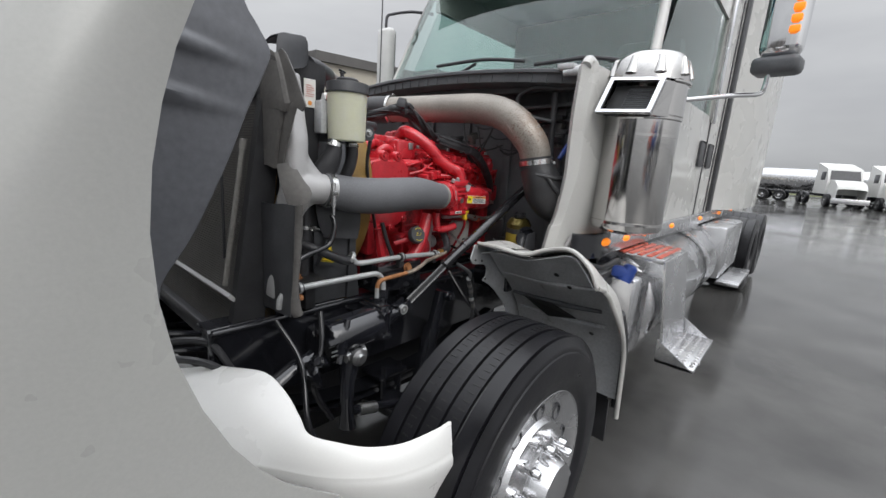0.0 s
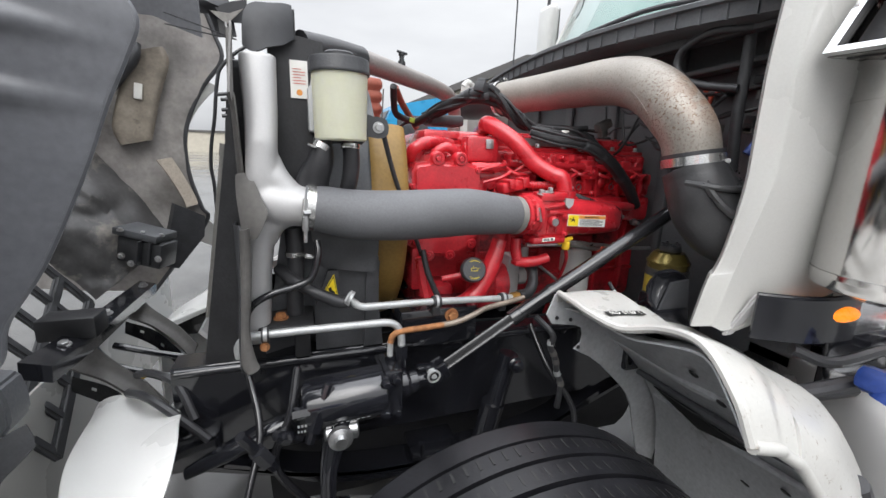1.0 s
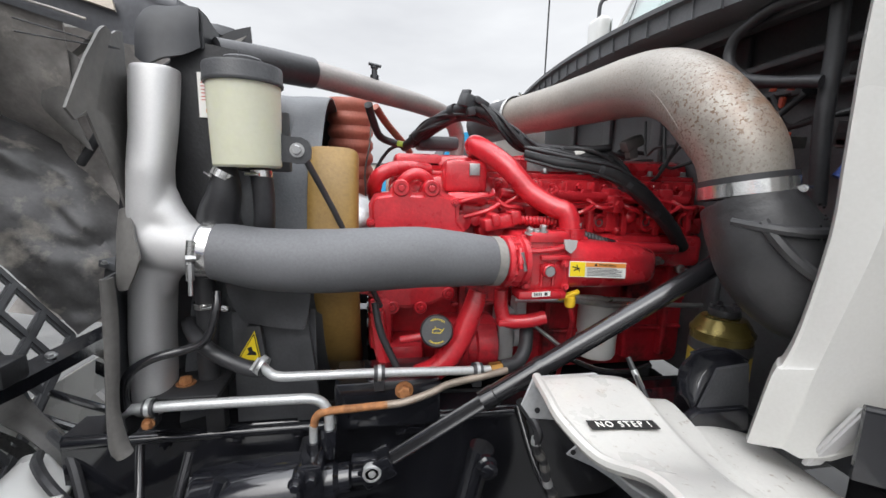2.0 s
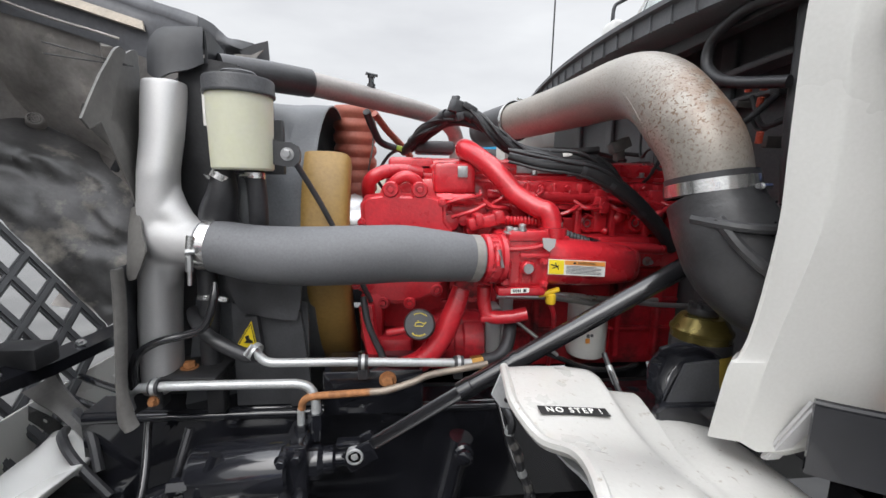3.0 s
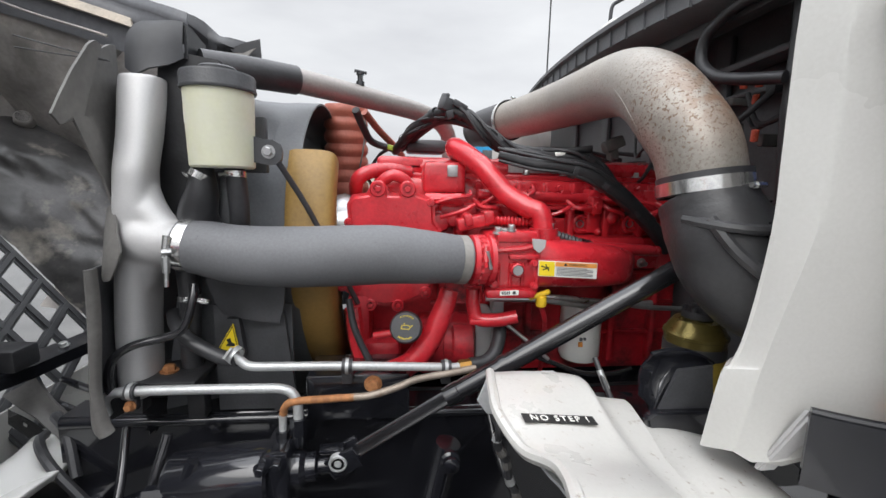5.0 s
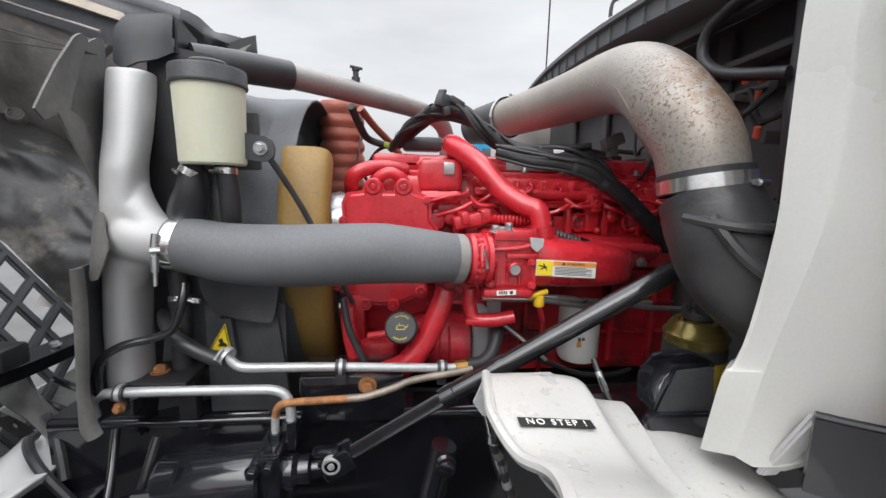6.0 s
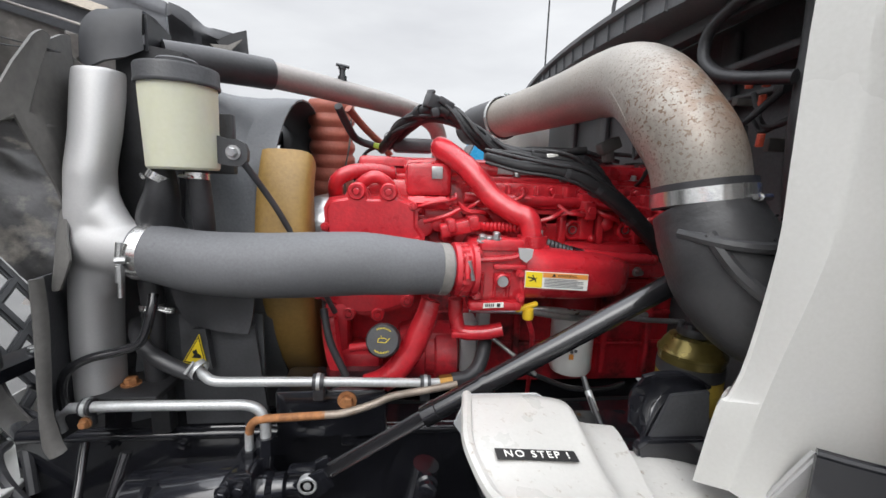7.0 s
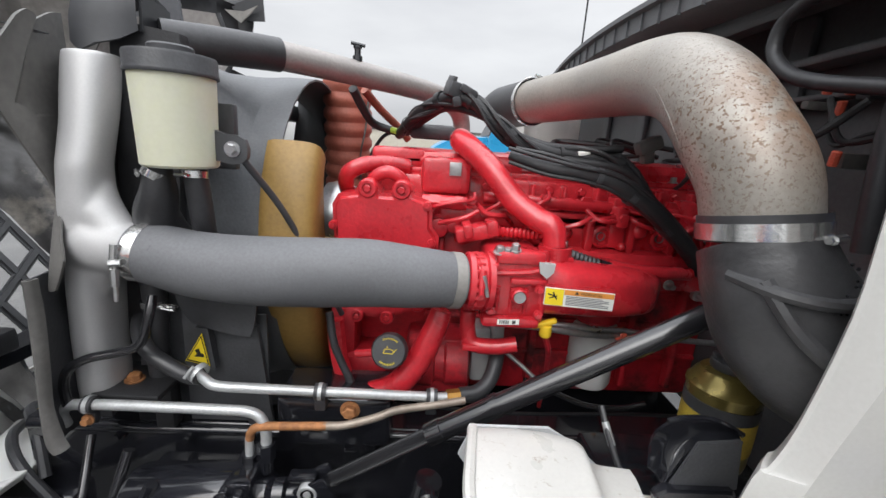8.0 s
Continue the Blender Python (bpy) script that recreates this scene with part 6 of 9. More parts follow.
    # oil filler neck and cap
    p("oil_filler_neck", tube(bmesh.new(), [(1.315, 1.255, 1.275), (1.300, 1.25, 1.225), (1.268, 1.245, 1.155), (1.225, 1.24, 1.100), (1.17, 1.245, 1.075), (1.11, 1.27, 1.06)], [0.022, 0.026, 0.029, 0.028, 0.026, 0.024], 18))
    neck = p("filler_spout", tube(bmesh.new(), [(1.22, 1.275, 1.165), (1.213, 1.225, 1.192)], 0.024, 16, 0))
    cap = p("oil_cap", lathe(bmesh.new(), [(0.0355, 0), (0.037, 0.004), (0.037, 0.020), (0.033, 0.026), (0.010, 0.027)], (1.213, 1.222, 1.194), V(-0.12, -0.93, 0.34), 30), PLASTIC, neck, "black screw cap with a yellow oil-can sign")
    p("filler_arm", tube(bmesh.new(), [(1.135, 1.262, 1.160), (1.20, 1.245, 1.175)], 0.009, 12, 0))
    # engraved oil sign on the cap
    n = V(-0.12, -0.93, 0.34).normalized()
    rx2 = n.cross(V(0, 0, 1)).normalized() * -1
    up2 = rx2.cross(n) * -1
    cc = V(1.213, 1.222, 1.194) + n * 0.0275
    bm = bmesh.new()

    def cap_pt(u, v):
        return cc + rx2 * u + (up2 if up2.z > 0 else -up2) * v
    for (u0, v0), (u1, v1) in (((-0.010, -0.004), (0.008, -0.004)), ((-0.010, -0.004), (-0.008, 0.004)), ((-0.008, 0.004), (0.004, 0.005)), ((0.008, -0.004), (0.016, 0.006)), ((0.004, 0.005), (0.010, 0.002)), ((-0.003, 0.006), (-0.003, 0.010))):
        a, b = cap_pt(u0, v0), cap_pt(u1, v1)
        s = (b - a).cross(n).normalized() * 0.0007
        plate(bm, [a - s, b - s, b + s, a + s], 0.0005, n)
    for k in range(10):
        for base in (0.9, 4.1):
            aa = base + 0.13 * k
            a, b = cap_pt(0.024 * math.cos(aa), 0.024 * math.sin(aa)), cap_pt(0.0275 * math.cos(aa), 0.0275 * math.sin(aa))
            s = (b - a).cross(n).normalized() * 0.0008
            plate(bm, [a - s, b - s, b + s, a + s], 0.0005, n)
    part("oil_sign", bm, LABEL_Y, cap, smooth=False)
    # lower accessories
    bm = bmesh.new()
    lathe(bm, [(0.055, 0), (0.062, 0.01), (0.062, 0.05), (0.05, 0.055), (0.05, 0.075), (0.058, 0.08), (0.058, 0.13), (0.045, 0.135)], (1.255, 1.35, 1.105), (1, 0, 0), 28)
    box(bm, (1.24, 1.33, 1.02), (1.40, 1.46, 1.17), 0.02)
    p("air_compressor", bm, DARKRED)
    bm = bmesh.new()
    box(bm, (1.395, 1.33, 1.06), (1.44, 1.40, 1.20), 0.01)
    lathe(bm, [(0.03, 0), (0.03, 0.03), (0.02, 0.035)], (1.44, 1.36, 1.12), (1, 0, 0), 16)
    box(bm, (1.44, 1.33, 1.17), (1.47, 1.38, 1.23), 0.006)
    p("pump_body", bm, CAST)
    bm = bmesh.new()
    tube(bm, [(1.37, 1.25, 1.28), (1.372, 1.25, 1.235), (1.385, 1.245, 1.205), (1.43, 1.235, 1.205), (1.475, 1.23, 1.215)], 0.017, 12)
    box(bm, (1.36, 1.225, 1.195), (1.46, 1.26, 1.21), 0.005)
    p("bypass_elbow", bm)
    p("support_rod", tube(bmesh.new(), [(1.425, 1.255, 1.212), (1.50, 1.24, 1.155), (1.56, 1.23, 1.105)], 0.005, 8, 0), STEEL)
    p("front_bracket", tube(bmesh.new(), [(1.08, 1.30, 1.22), (1.095, 1.29, 1.12), (1.13, 1.29, 1.03), (1.2, 1.30, 1.0)], 0.02, 8))
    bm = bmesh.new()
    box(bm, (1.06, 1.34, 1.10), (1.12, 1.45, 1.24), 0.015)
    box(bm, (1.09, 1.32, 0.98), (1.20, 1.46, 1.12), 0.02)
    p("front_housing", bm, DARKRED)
    p("earth_strap", tube(bmesh.new(), [(1.075, 1.27, 1.25), (1.09, 1.255, 1.18), (1.125, 1.25, 1.10), (1.145, 1.24, 1.06)], 0.0085, 10), RUBBER)
    # pulleys and belt before the gear case
    for y, z, r in ((1.52, 1.12, 0.07), (YC, 1.34, 0.10), (YC, 1.0, 0.12), (1.9, 1.15, 0.08)):
        p("pulley", lathe(bmesh.new(), [(r * 0.4, 0), (r, 0.004), (r, 0.012), (r * 0.9, 0.02), (r, 0.028), (r, 0.036), (r * 0.4, 0.04)], (1.05, y, z), (1, 0, 0), 28), GLOSS)
    # dipstick
    bm = bmesh.new()
    box(bm, (1.495, 1.205, 1.268), (1.548, 1.219, 1.279), 0.004, (0, -18, 0))
    lathe(bm, [(0.011, 0), (0.013, 0.006), (0.012, 0.024), (0.008, 0.026)], (1.527, 1.213, 1.245), (0, 0, 1), 14)
    dip = p("dipstick", bm, YELLOW, None, "yellow plastic dipstick handle")
    p("dipstick_tube", tube(bmesh.new(), [(1.527, 1.213, 1.247), (1.545, 1.23, 1.20), (1.57, 1.30, 1.10), (1.60, 1.40, 0.95)], 0.006, 8), DARKRED, dip)
    # fuel lines under the manifold
    p("steel_line", tube(bmesh.new(), [(1.40, 1.24, 1.258), (1.46, 1.235, 1.258), (1.53, 1.225, 1.258), (1.60, 1.235, 1.245), (1.67, 1.265, 1.228), (1.74, 1.29, 1.222), (1.86, 1.30, 1.225)], 0.0075, 10), STEEL)
    p("braided_line", tube(bmesh.new(), [(1.437, 1.24, 1.255), (1.51, 1.238, 1.260), (1.586, 1.24, 1.258), (1.66, 1.255, 1.246), (1.74, 1.28, 1.233), (1.834, 1.28, 1.22), (1.945, 1.28, 1.214)], 0.0065, 10), STEEL)
    p("line_clip", ring(bmesh.new(), (1.72, 1.283, 1.226), (1, 0.3, -0.1), 0.009, 0.014, 0.006, 12), REDLENS)


engine()


def harness():
    t = thing("wiring_harness", "black taped wiring harness with clips across the engine", "wiring", (1.4, 1.45, 1.62))
    runs = ([(1.175, 1.74, 1.635), (1.20, 1.66, 1.655), (1.24, 1.56, 1.69), (1.29, 1.49, 1.715), (1.325, 1.455, 1.722), (1.37, 1.44, 1.708), (1.42, 1.43, 1.665), (1.48, 1.43, 1.63), (1.55, 1.43, 1.61), (1.62, 1.43, 1.605), (1.70, 1.42, 1.598), (1.76, 1.41, 1.56), (1.80, 1.40, 1.50), (1.84, 1.40, 1.44)],
            [(1.20, 1.72, 1.640), (1.27, 1.55, 1.685), (1.33, 1.46, 1.712), (1.40, 1.44, 1.69), (1.46, 1.435, 1.65), (1.53, 1.435, 1.625), (1.64, 1.43, 1.622), (1.72, 1.42, 1.63)],
            [(1.21, 1.69, 1.65), (1.30, 1.50, 1.70), (1.40, 1.45, 1.68), (1.50, 1.44, 1.62), (1.60, 1.42, 1.595), (1.72, 1.40, 1.58), (1.79, 1.385, 1.52), (1.83, 1.38, 1.46)],
            [(1.33, 1.455, 1.72), (1.40, 1.50, 1.70), (1.46, 1.52, 1.66), (1.56, 1.52, 1.63), (1.66, 1.50, 1.625)])
    for k, r in enumerate(runs):
        part("loom", tube(bmesh.new(), r, (0.0155, 0.010, 0.011, 0.008)[k], 10), LOOM, t)
    # loose strands along the main loom, tape wraps and ties
    rnd = random.Random(21)
    main = spline(runs[0], 5)
    for k in range(5):
        a0 = rnd.random() * 6.28
        pts = []
        for i in range(3 + k, len(main) - 4 * (k % 3), 4):
            a = a0 + 0.25 * i
            pts.append(main[i] + V(0.15 * math.cos(a), math.cos(a), math.sin(a)) * (0.017 + 0.006 * rnd.random()))
        part("strand", tube(bmesh.new(), pts, 0.0038 + 0.002 * rnd.random(), 7), LOOM, t)
    for i in range(6, len(main) - 3, 9):
        d = (main[i + 1] - main[i - 1]).normalized()
        part("tape_wrap", ring(bmesh.new(), main[i], d, 0.0185, 0.018 if i % 2 else 0.008, 0.0015, 18), LOOM, t)
    bm = bmesh.new()
    box(bm, (1.300, 1.43, 1.718), (1.350, 1.475, 1.752), 0.005, (10, 15, 20))
    box(bm, (1.308, 1.425, 1.748), (1.318, 1.465, 1.765), 0.003, (10, 15, 20))
    box(bm, (1.330, 1.422, 1.725), (1.372, 1.45, 1.742), 0.004, (10, 25, 10))
    box(bm, (1.315, 1.425, 1.70), (1.335, 1.46, 1.722), 0.004, (10, -15, 0))
    part("connector", bm, PLASTIC, t)
    bm = bmesh.new()
    box(bm, (1.15, 1.715, 1.632), (1.195, 1.74, 1.650), 0.004, (0, 12, -10))
    part("green_connector", bm, GREEN, t, "yellow-green plastic connector")
    bm = bmesh.new()
    box(bm, (1.615, 1.415, 1.606), (1.645, 1.43, 1.618), 0.003)
    part("white_tag", bm, LABEL_W, t)
    bm = bmesh.new()
    box(bm, (1.735, 1.37, 1.625), (1.79, 1.405, 1.655), 0.006, (0, -25, 0))
    box(bm, (1.75, 1.375, 1.60), (1.775, 1.40, 1.64), 0.004, (0, -10, 0))
    part("grey_connector", bm, SEAL, t, "grey plastic connector")
    bm = bmesh.new()
    box(bm, (1.21, 1.64, 1.625), (1.34, 1.75, 1.665), 0.012)
    part("module", bm, PLASTIC, t)
    t = thing("rear_wiring", "black cables and red terminals in front of the bulkhead", "wiring", (1.85, 1.2, 1.5))
    rnd = random.Random(11)
    for k in range(11):
        y0, y1 = 0.96 + 0.05 * k, 1.10 + 0.05 * k + 0.12 * rnd.random()
        z0, z1 = 1.60 + 0.14 * rnd.random(), 1.58 + 0.16 * rnd.random()
        x = 1.90 + 0.07 * rnd.random()
        pts = [(x, y0, z0), (x - 0.03, y0 + (y1 - y0) * 0.3, min(z0, z1) - 0.03 * rnd.random()), (x - 0.02, y0 + (y1 - y0) * 0.7, min(z0, z1) - 0.02), (x, y1, z1)]
        part("cable", tube(bmesh.new(), pts, 0.0035 + 0.003 * rnd.random(), 8), LOOM, t)
    for k in range(12):
        y, z = 0.93 + 0.30 * rnd.random(), 1.56 + 0.19 * rnd.random()
        w, h = 0.012 + 0.018 * rnd.random(), 0.012 + 0.018 * rnd.random()
        bm = bmesh.new()
        box(bm, (1.94, y, z), (1.985 + 0.02 * rnd.random(), y + w, z + h), 0.003, (8 * rnd.random(), 0, 0))
        part("terminal_block", bm, (PLASTIC, SEAL, LOOM)[k % 3], t)
    for x, y, z in ((1.88, 1.107, 1.726), (1.88, 1.069, 1.721), (1.88, 1.065, 1.619), (1.93, 1.13, 1.70)):
        part("terminal_boot", tube(bmesh.new(), [(x, y, z), (x - 0.004, y - 0.006, z + 0.02)], 0.0065, 8, 0), REDLENS, t, "red terminal boot")
    part("breather_hose", tube(bmesh.new(), [(1.87, 0.99, 1.87), (1.84, 1.062, 1.876), (1.84, 1.122, 1.870), (1.84, 1.176, 1.844), (1.84, 1.184, 1.80), (1.84, 1.146, 1.761), (1.845, 1.087, 1.738), (1.87, 1.005, 1.722)], 0.0115, 12), RUBBER, t)
    part("breather_hose", tube(bmesh.new(), [(1.90, 1.02, 1.90), (1.90, 1.015, 1.78), (1.895, 1.01, 1.65), (1.90, 1.0, 1.5)], 0.015, 12), RUBBER, t)
    bm = bmesh.new()
    box(bm, (1.95, 0.90, 1.795), (2.01, 1.50, 1.812), 0.005, (-2, 0, 0))
    box(bm, (1.97, 0.90, 1.735), (2.01, 1.40, 1.745), 0.004)
    part("bulkhead_rail", bm, GREYBLACK, t)
    part("blue_hose", tube(bmesh.new(), [(1.90, 0.92, 1.62), (1.875, 0.93, 1.58), (1.86, 0.94, 1.55)], 0.012, 10), NAVY, t, "blue plastic hose end")
    for k in range(14):
        x, z = 1.55 + 0.4 * rnd.random(), 1.58 + 0.05 * rnd.random()
        y = 1.50 + 0.35 * rnd.random()
        pts = [(x, y, z), (x + 0.05 * rnd.random(), y + 0.08, z + 0.05 * rnd.random()), (x + 0.14, y + 0.1 * rnd.random(), z + 0.02)]
        part("cable", tube(bmesh.new(), pts, 0.004 + 0.004 * rnd.random(), 8), LOOM, t)

    t = thing("taped_loom", "thick black taped wiring loom over the engine's rear", "wiring loom", (1.7, 1.33, 1.5))
    path = [(1.44, 1.335, 1.60), (1.516, 1.31, 1.580), (1.587, 1.30, 1.574), (1.659, 1.30, 1.556), (1.748, 1.305, 1.508), (1.857, 1.33, 1.425), (1.93, 1.36, 1.36)]
    part("loom", tube(bmesh.new(), path, [0.010, 0.013, 0.016, 0.019, 0.021, 0.020, 0.018], 14), LOOM, t)
    for off in ((0, -0.016, 0.014), (0, -0.012, -0.016), (0.006, 0.004, 0.022)):
        rnd = random.Random(int(off[2] * 1000))
        pts = [(x + off[0] + 0.008 * rnd.uniform(-1, 1), y + off[1], z + off[2] * (0.6 + 0.6 * rnd.random())) for x, y, z in path[:6]]
        part("strand", tube(bmesh.new(), pts, 0.004, 8), LOOM, t)
    for i in (2, 3, 4):
        a, b = V(*path[i]), V(*path[i + 1])
        part("tape_band", tube(bmesh.new(), [a.lerp(b, 0.4), a.lerp(b, 0.55)], 0.0215, 14, 0), PLASTIC, t)


harness()


def filters():
    t = thing("oil_filter", "white spin-on filter canister with small print", "filter", (1.72, 1.39, 1.03), "filters")
    part("can", lathe(bmesh.new(), [(0.03, 0), (0.052, 0.006), (0.057, 0.018), (0.057, 0.155), (0.053, 0.17), (0.03, 0.175)], (1.715, 1.40, 1.03), (0, 0, 1), 30), CAN_WHITE, t)
    bm = bmesh.new()
    for k in range(4):
        box(bm, (1.690 + 0.011 * k, 1.3405 + 0.0022 * k * (k > 1), 1.105 + 0.002 * k), (1.697 + 0.011 * k, 1.345, 1.114), 0)
    part("print_mark", bm, GREYBLACK, t, smooth=False)
    bm = bmesh.new()
    box(bm, (1.688, 1.3415, 1.088), (1.699, 1.346, 1.101), 0)
    part("print_mark", bm, LABEL_O, t, smooth=False)
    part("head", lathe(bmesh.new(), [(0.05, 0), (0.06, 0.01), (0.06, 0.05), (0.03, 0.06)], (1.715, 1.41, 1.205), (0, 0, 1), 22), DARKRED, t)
    t = thing("fuel_filter", "gold fuel filter can with a yellow label and black cap", "filter", (1.80, 1.08, 1.12), "filters")
    c = V(1.835, 1.10, 1.062)
    part("can", lathe(bmesh.new(), [(0.04, 0), (0.058, 0.008), (0.060, 0.02), (0.060, 0.150), (0.063, 0.152), (0.063, 0.158), (0.058, 0.163), (0.054, 0.172), (0.044, 0.186), (0.02, 0.192)], c, (0, 0, 1), 36), GOLD, t)
    part("label_band", ring(bmesh.new(), c + V(0, 0, 0.078), (0, 0, 1), 0.0602, 0.066, 0.001, 36), PAPER_Y, t, "yellow paper label")
    part("black_band", ring(bmesh.new(), c + V(0, 0, 0.124), (0, 0, 1), 0.0603, 0.024, 0.0012, 36), PLASTIC, t, "black band over the label")
    bm = bmesh.new()
    for k in range(5):
        a = radians(205 + 9 * k)
        q = c + V(math.cos(a) * 0.0618, math.sin(a) * 0.0618, 0.092)
        box(bm, q - V(0.003, 0.001, 0.006), q + V(0.003, 0.001, 0.006), 0, (0, 0, math.degrees(a) + 90))
    part("print_mark", bm, REDLENS, t, smooth=False)
    bm = lathe(bmesh.new(), [(0.03, 0.19), (0.032, 0.194), (0.030, 0.206), (0.01, 0.208)], c, (0, 0, 1), 20)
    for k in range(5):
        a = math.tau * k / 5
        lathe(bm, [(0.006, 0), (0.006, 0.010), (0.003, 0.012)], c + V(0.024 * math.cos(a), 0.024 * math.sin(a), 0.204), (0, 0, 1), 8)
    part("cap", bm, PLASTIC, t)
    bm = bmesh.new()
    box(bm, (1.76, 1.05, 0.99), (1.84, 1.13, 1.12), 0.01)
    part("base", bm, GLOSS, t)
    # black moulded battery-cable bracket before the filter
    t = thing("filter_bracket", "glossy black moulded bracket under the fuel filter", "bracket", (1.72, 1.0, 1.03))
    bm = bmesh.new()
    top = [(1.664, 0.99, 1.22), (1.691, 0.99, 1.226), (1.727, 0.99, 1.226), (1.76, 0.99, 1.215), (1.79, 0.99, 1.198)]
    low = [(1.636, 0.975, 1.147), (1.649, 0.975, 1.136), (1.672, 0.975, 1.118), (1.71, 0.975, 1.184), (1.779, 0.975, 1.191)]
    rows = [top, [tuple((V(*a) + V(*b)) / 2 + V(0, 0.018, 0)) for a, b in zip(top, low)], low]
    sheet(bm, smooth_rows(rows, 3, 3), 0.005)
    tube(bm, top, 0.004, 8)
    part("moulding", bm, GLOSS, t)
    bm = plate(bmesh.new(), [(1.704, 0.968, 1.198), (1.773, 0.968, 1.204), (1.786, 0.968, 1.112), (1.672, 0.968, 1.115)], 0.006, (0, 1, 0))
    bmesh.ops.bevel(bm, geom=list(bm.edges), offset=0.002, segments=2, affect="EDGES")
    part("side_panel", bm, PLASTIC, t)
    bm = plate(bmesh.new(), [(1.646, 0.955, 1.109), (1.663, 0.955, 1.121), (1.774, 0.955, 1.12), (1.782, 0.955, 1.072), (1.657, 0.955, 1.072)], 0.02, (0, 1, 0))
    bmesh.ops.bevel(bm, geom=list(bm.edges), offset=0.004, segments=2, affect="EDGES")
    part("foot_panel", bm, GLOSS, t)
    bm = bmesh.new()
    box(bm, (1.62, 1.0, 0.92), (1.90, 1.2, 1.035), 0.01)
    part("ledge", bm, GLOSS, t)
    t = thing("drain_hose", "thin black hose looped under the oil filter", "hose", (1.7, 1.27, 1.1))
    part("hose", tube(bmesh.new(), [(1.513, 1.27, 1.107), (1.58, 1.27, 1.08), (1.663, 1.27, 1.048), (1.746, 1.27, 1.043), (1.803, 1.27, 1.057)], 0.0065, 10), SHAFT, t)
    t = thing("sensor_lead", "black cable with a silver-banded connector", "cable", (1.62, 1.06, 1.05))
    part("lead", tube(bmesh.new(), [(1.612, 1.10, 1.165), (1.618, 1.07, 1.13), (1.632, 1.04, 1.085), (1.655, 1.01, 1.04), (1.66, 0.99, 0.99)], 0.0058, 8), RUBBER, t)
    part("band", tube(bmesh.new(), [(1.615, 1.082, 1.145), (1.623, 1.060, 1.113)], 0.0068, 10, 0), ZINC, t, "silver sleeve")


filters()


def intake_pipe():
    t = thing("air_intake_pipe", "large silver intake pipe, pitted and rust-stained at the bend", "intake pipe", (1.72, 1.3, 1.55))
    pts = [(1.552, 1.93, 1.760), (1.596, 1.82, 1.764), (1.655, 1.66, 1.770), (1.693, 1.48, 1.772), (1.706, 1.32, 1.768), (1.701, 1.20, 1.749), (1.695, 1.105, 1.709), (1.696, 1.035, 1.651), (1.708, 0.995, 1.597), (1.720, 0.982, 1.535)]
    part("pipe", tube(bmesh.new(), pts, [0.064, 0.066, 0.068, 0.070, 0.0715, 0.072, 0.072, 0.071, 0.0695, 0.0685], 44, 8), PIPE, t)
    part("weld_seam", tube(bmesh.new(), [(1.632, 1.24, 1.765), (1.629, 1.18, 1.745), (1.624, 1.115, 1.705), (1.626, 1.06, 1.650), (1.640, 1.02, 1.59)], 0.0008, 6), PIPE, t)
    clamp(t, (1.722, 0.981, 1.528), (0.10, -0.16, -1), 0.0738, (0.45, -0.85, 0.05), wide=0.022)
    part("cuff", ring(bmesh.new(), (1.722, 0.982, 1.532), (0.10, -0.16, -1), 0.0712, 0.035, 0.0026, 44), RUBBER, t)
    part("far_sleeve", tube(bmesh.new(), [(1.50, 2.06, 1.745), (1.53, 2.00, 1.755), (1.592, 1.835, 1.764)], [0.06, 0.073, 0.0715], 28), RUBBER, t, "black rubber sleeve")
    clamp(t, (1.590, 1.84, 1.764), (0.35, -0.93, 0.03), 0.0720, (0.3, 0, 1), wide=0.014)
    t = thing("intake_boot", "black rubber intake elbow with moulded ribs and raindrops", "rubber boot", (1.78, 0.95, 1.3))
    part("elbow", tube(bmesh.new(), [(1.7235, 0.980, 1.512), (1.727, 0.972, 1.495), (1.740, 0.958, 1.455), (1.772, 0.945, 1.405), (1.83, 0.93, 1.365), (1.92, 0.91, 1.35), (2.05, 0.88, 1.35)], [0.0735, 0.076, 0.083, 0.094, 0.104, 0.112, 0.112], 40, 8), BOOT, t)
    part("rib", tube(bmesh.new(), [(1.662, 0.94, 1.475), (1.69, 0.885, 1.468), (1.74, 0.866, 1.465), (1.80, 0.875, 1.47)], 0.0085, 8), BOOT, t)
    part("rib", tube(bmesh.new(), [(1.680, 0.905, 1.478), (1.708, 0.868, 1.425), (1.76, 0.842, 1.385), (1.85, 0.82, 1.355)], 0.010, 8), BOOT, t)
    bm = bmesh.new()
    rnd = random.Random(8)
    for k in range(70):
        f, a = rnd.random(), radians(-110 + 70 * rnd.random())
        c = V(1.745, 0.956, 1.45).lerp(V(1.85, 0.927, 1.362), f)
        rr = 0.089 + 0.015 * f
        d = V(-0.5 * math.sin(a) * 0 + 0.25 * math.cos(a), math.sin(a) * 0.9, 0.45 * math.cos(a) + 0.25).normalized()
        bmesh.ops.create_uvsphere(bm, u_segments=6, v_segments=4, radius=0.0012 + 0.0015 * rnd.random(), matrix=Matrix.Translation(c + d * rr))
    part("raindrop", bm, GLOSS, t)["kind"] = "stuff"


intake_pipe()


# ---- tilted hood ----
PIVOT, OPEN = V(0.217, 0, 0.633), radians(66)


def opened(p):
    """A point of the closed hood, swung forward about its pivot."""
    dx, dz = p[0] - PIVOT.x, p[2] - PIVOT.z
    c, s = math.cos(OPEN), math.sin(OPEN)
    return V(PIVOT.x + dx * c - dz * s, p[1], PIVOT.z + dx * s + dz * c)


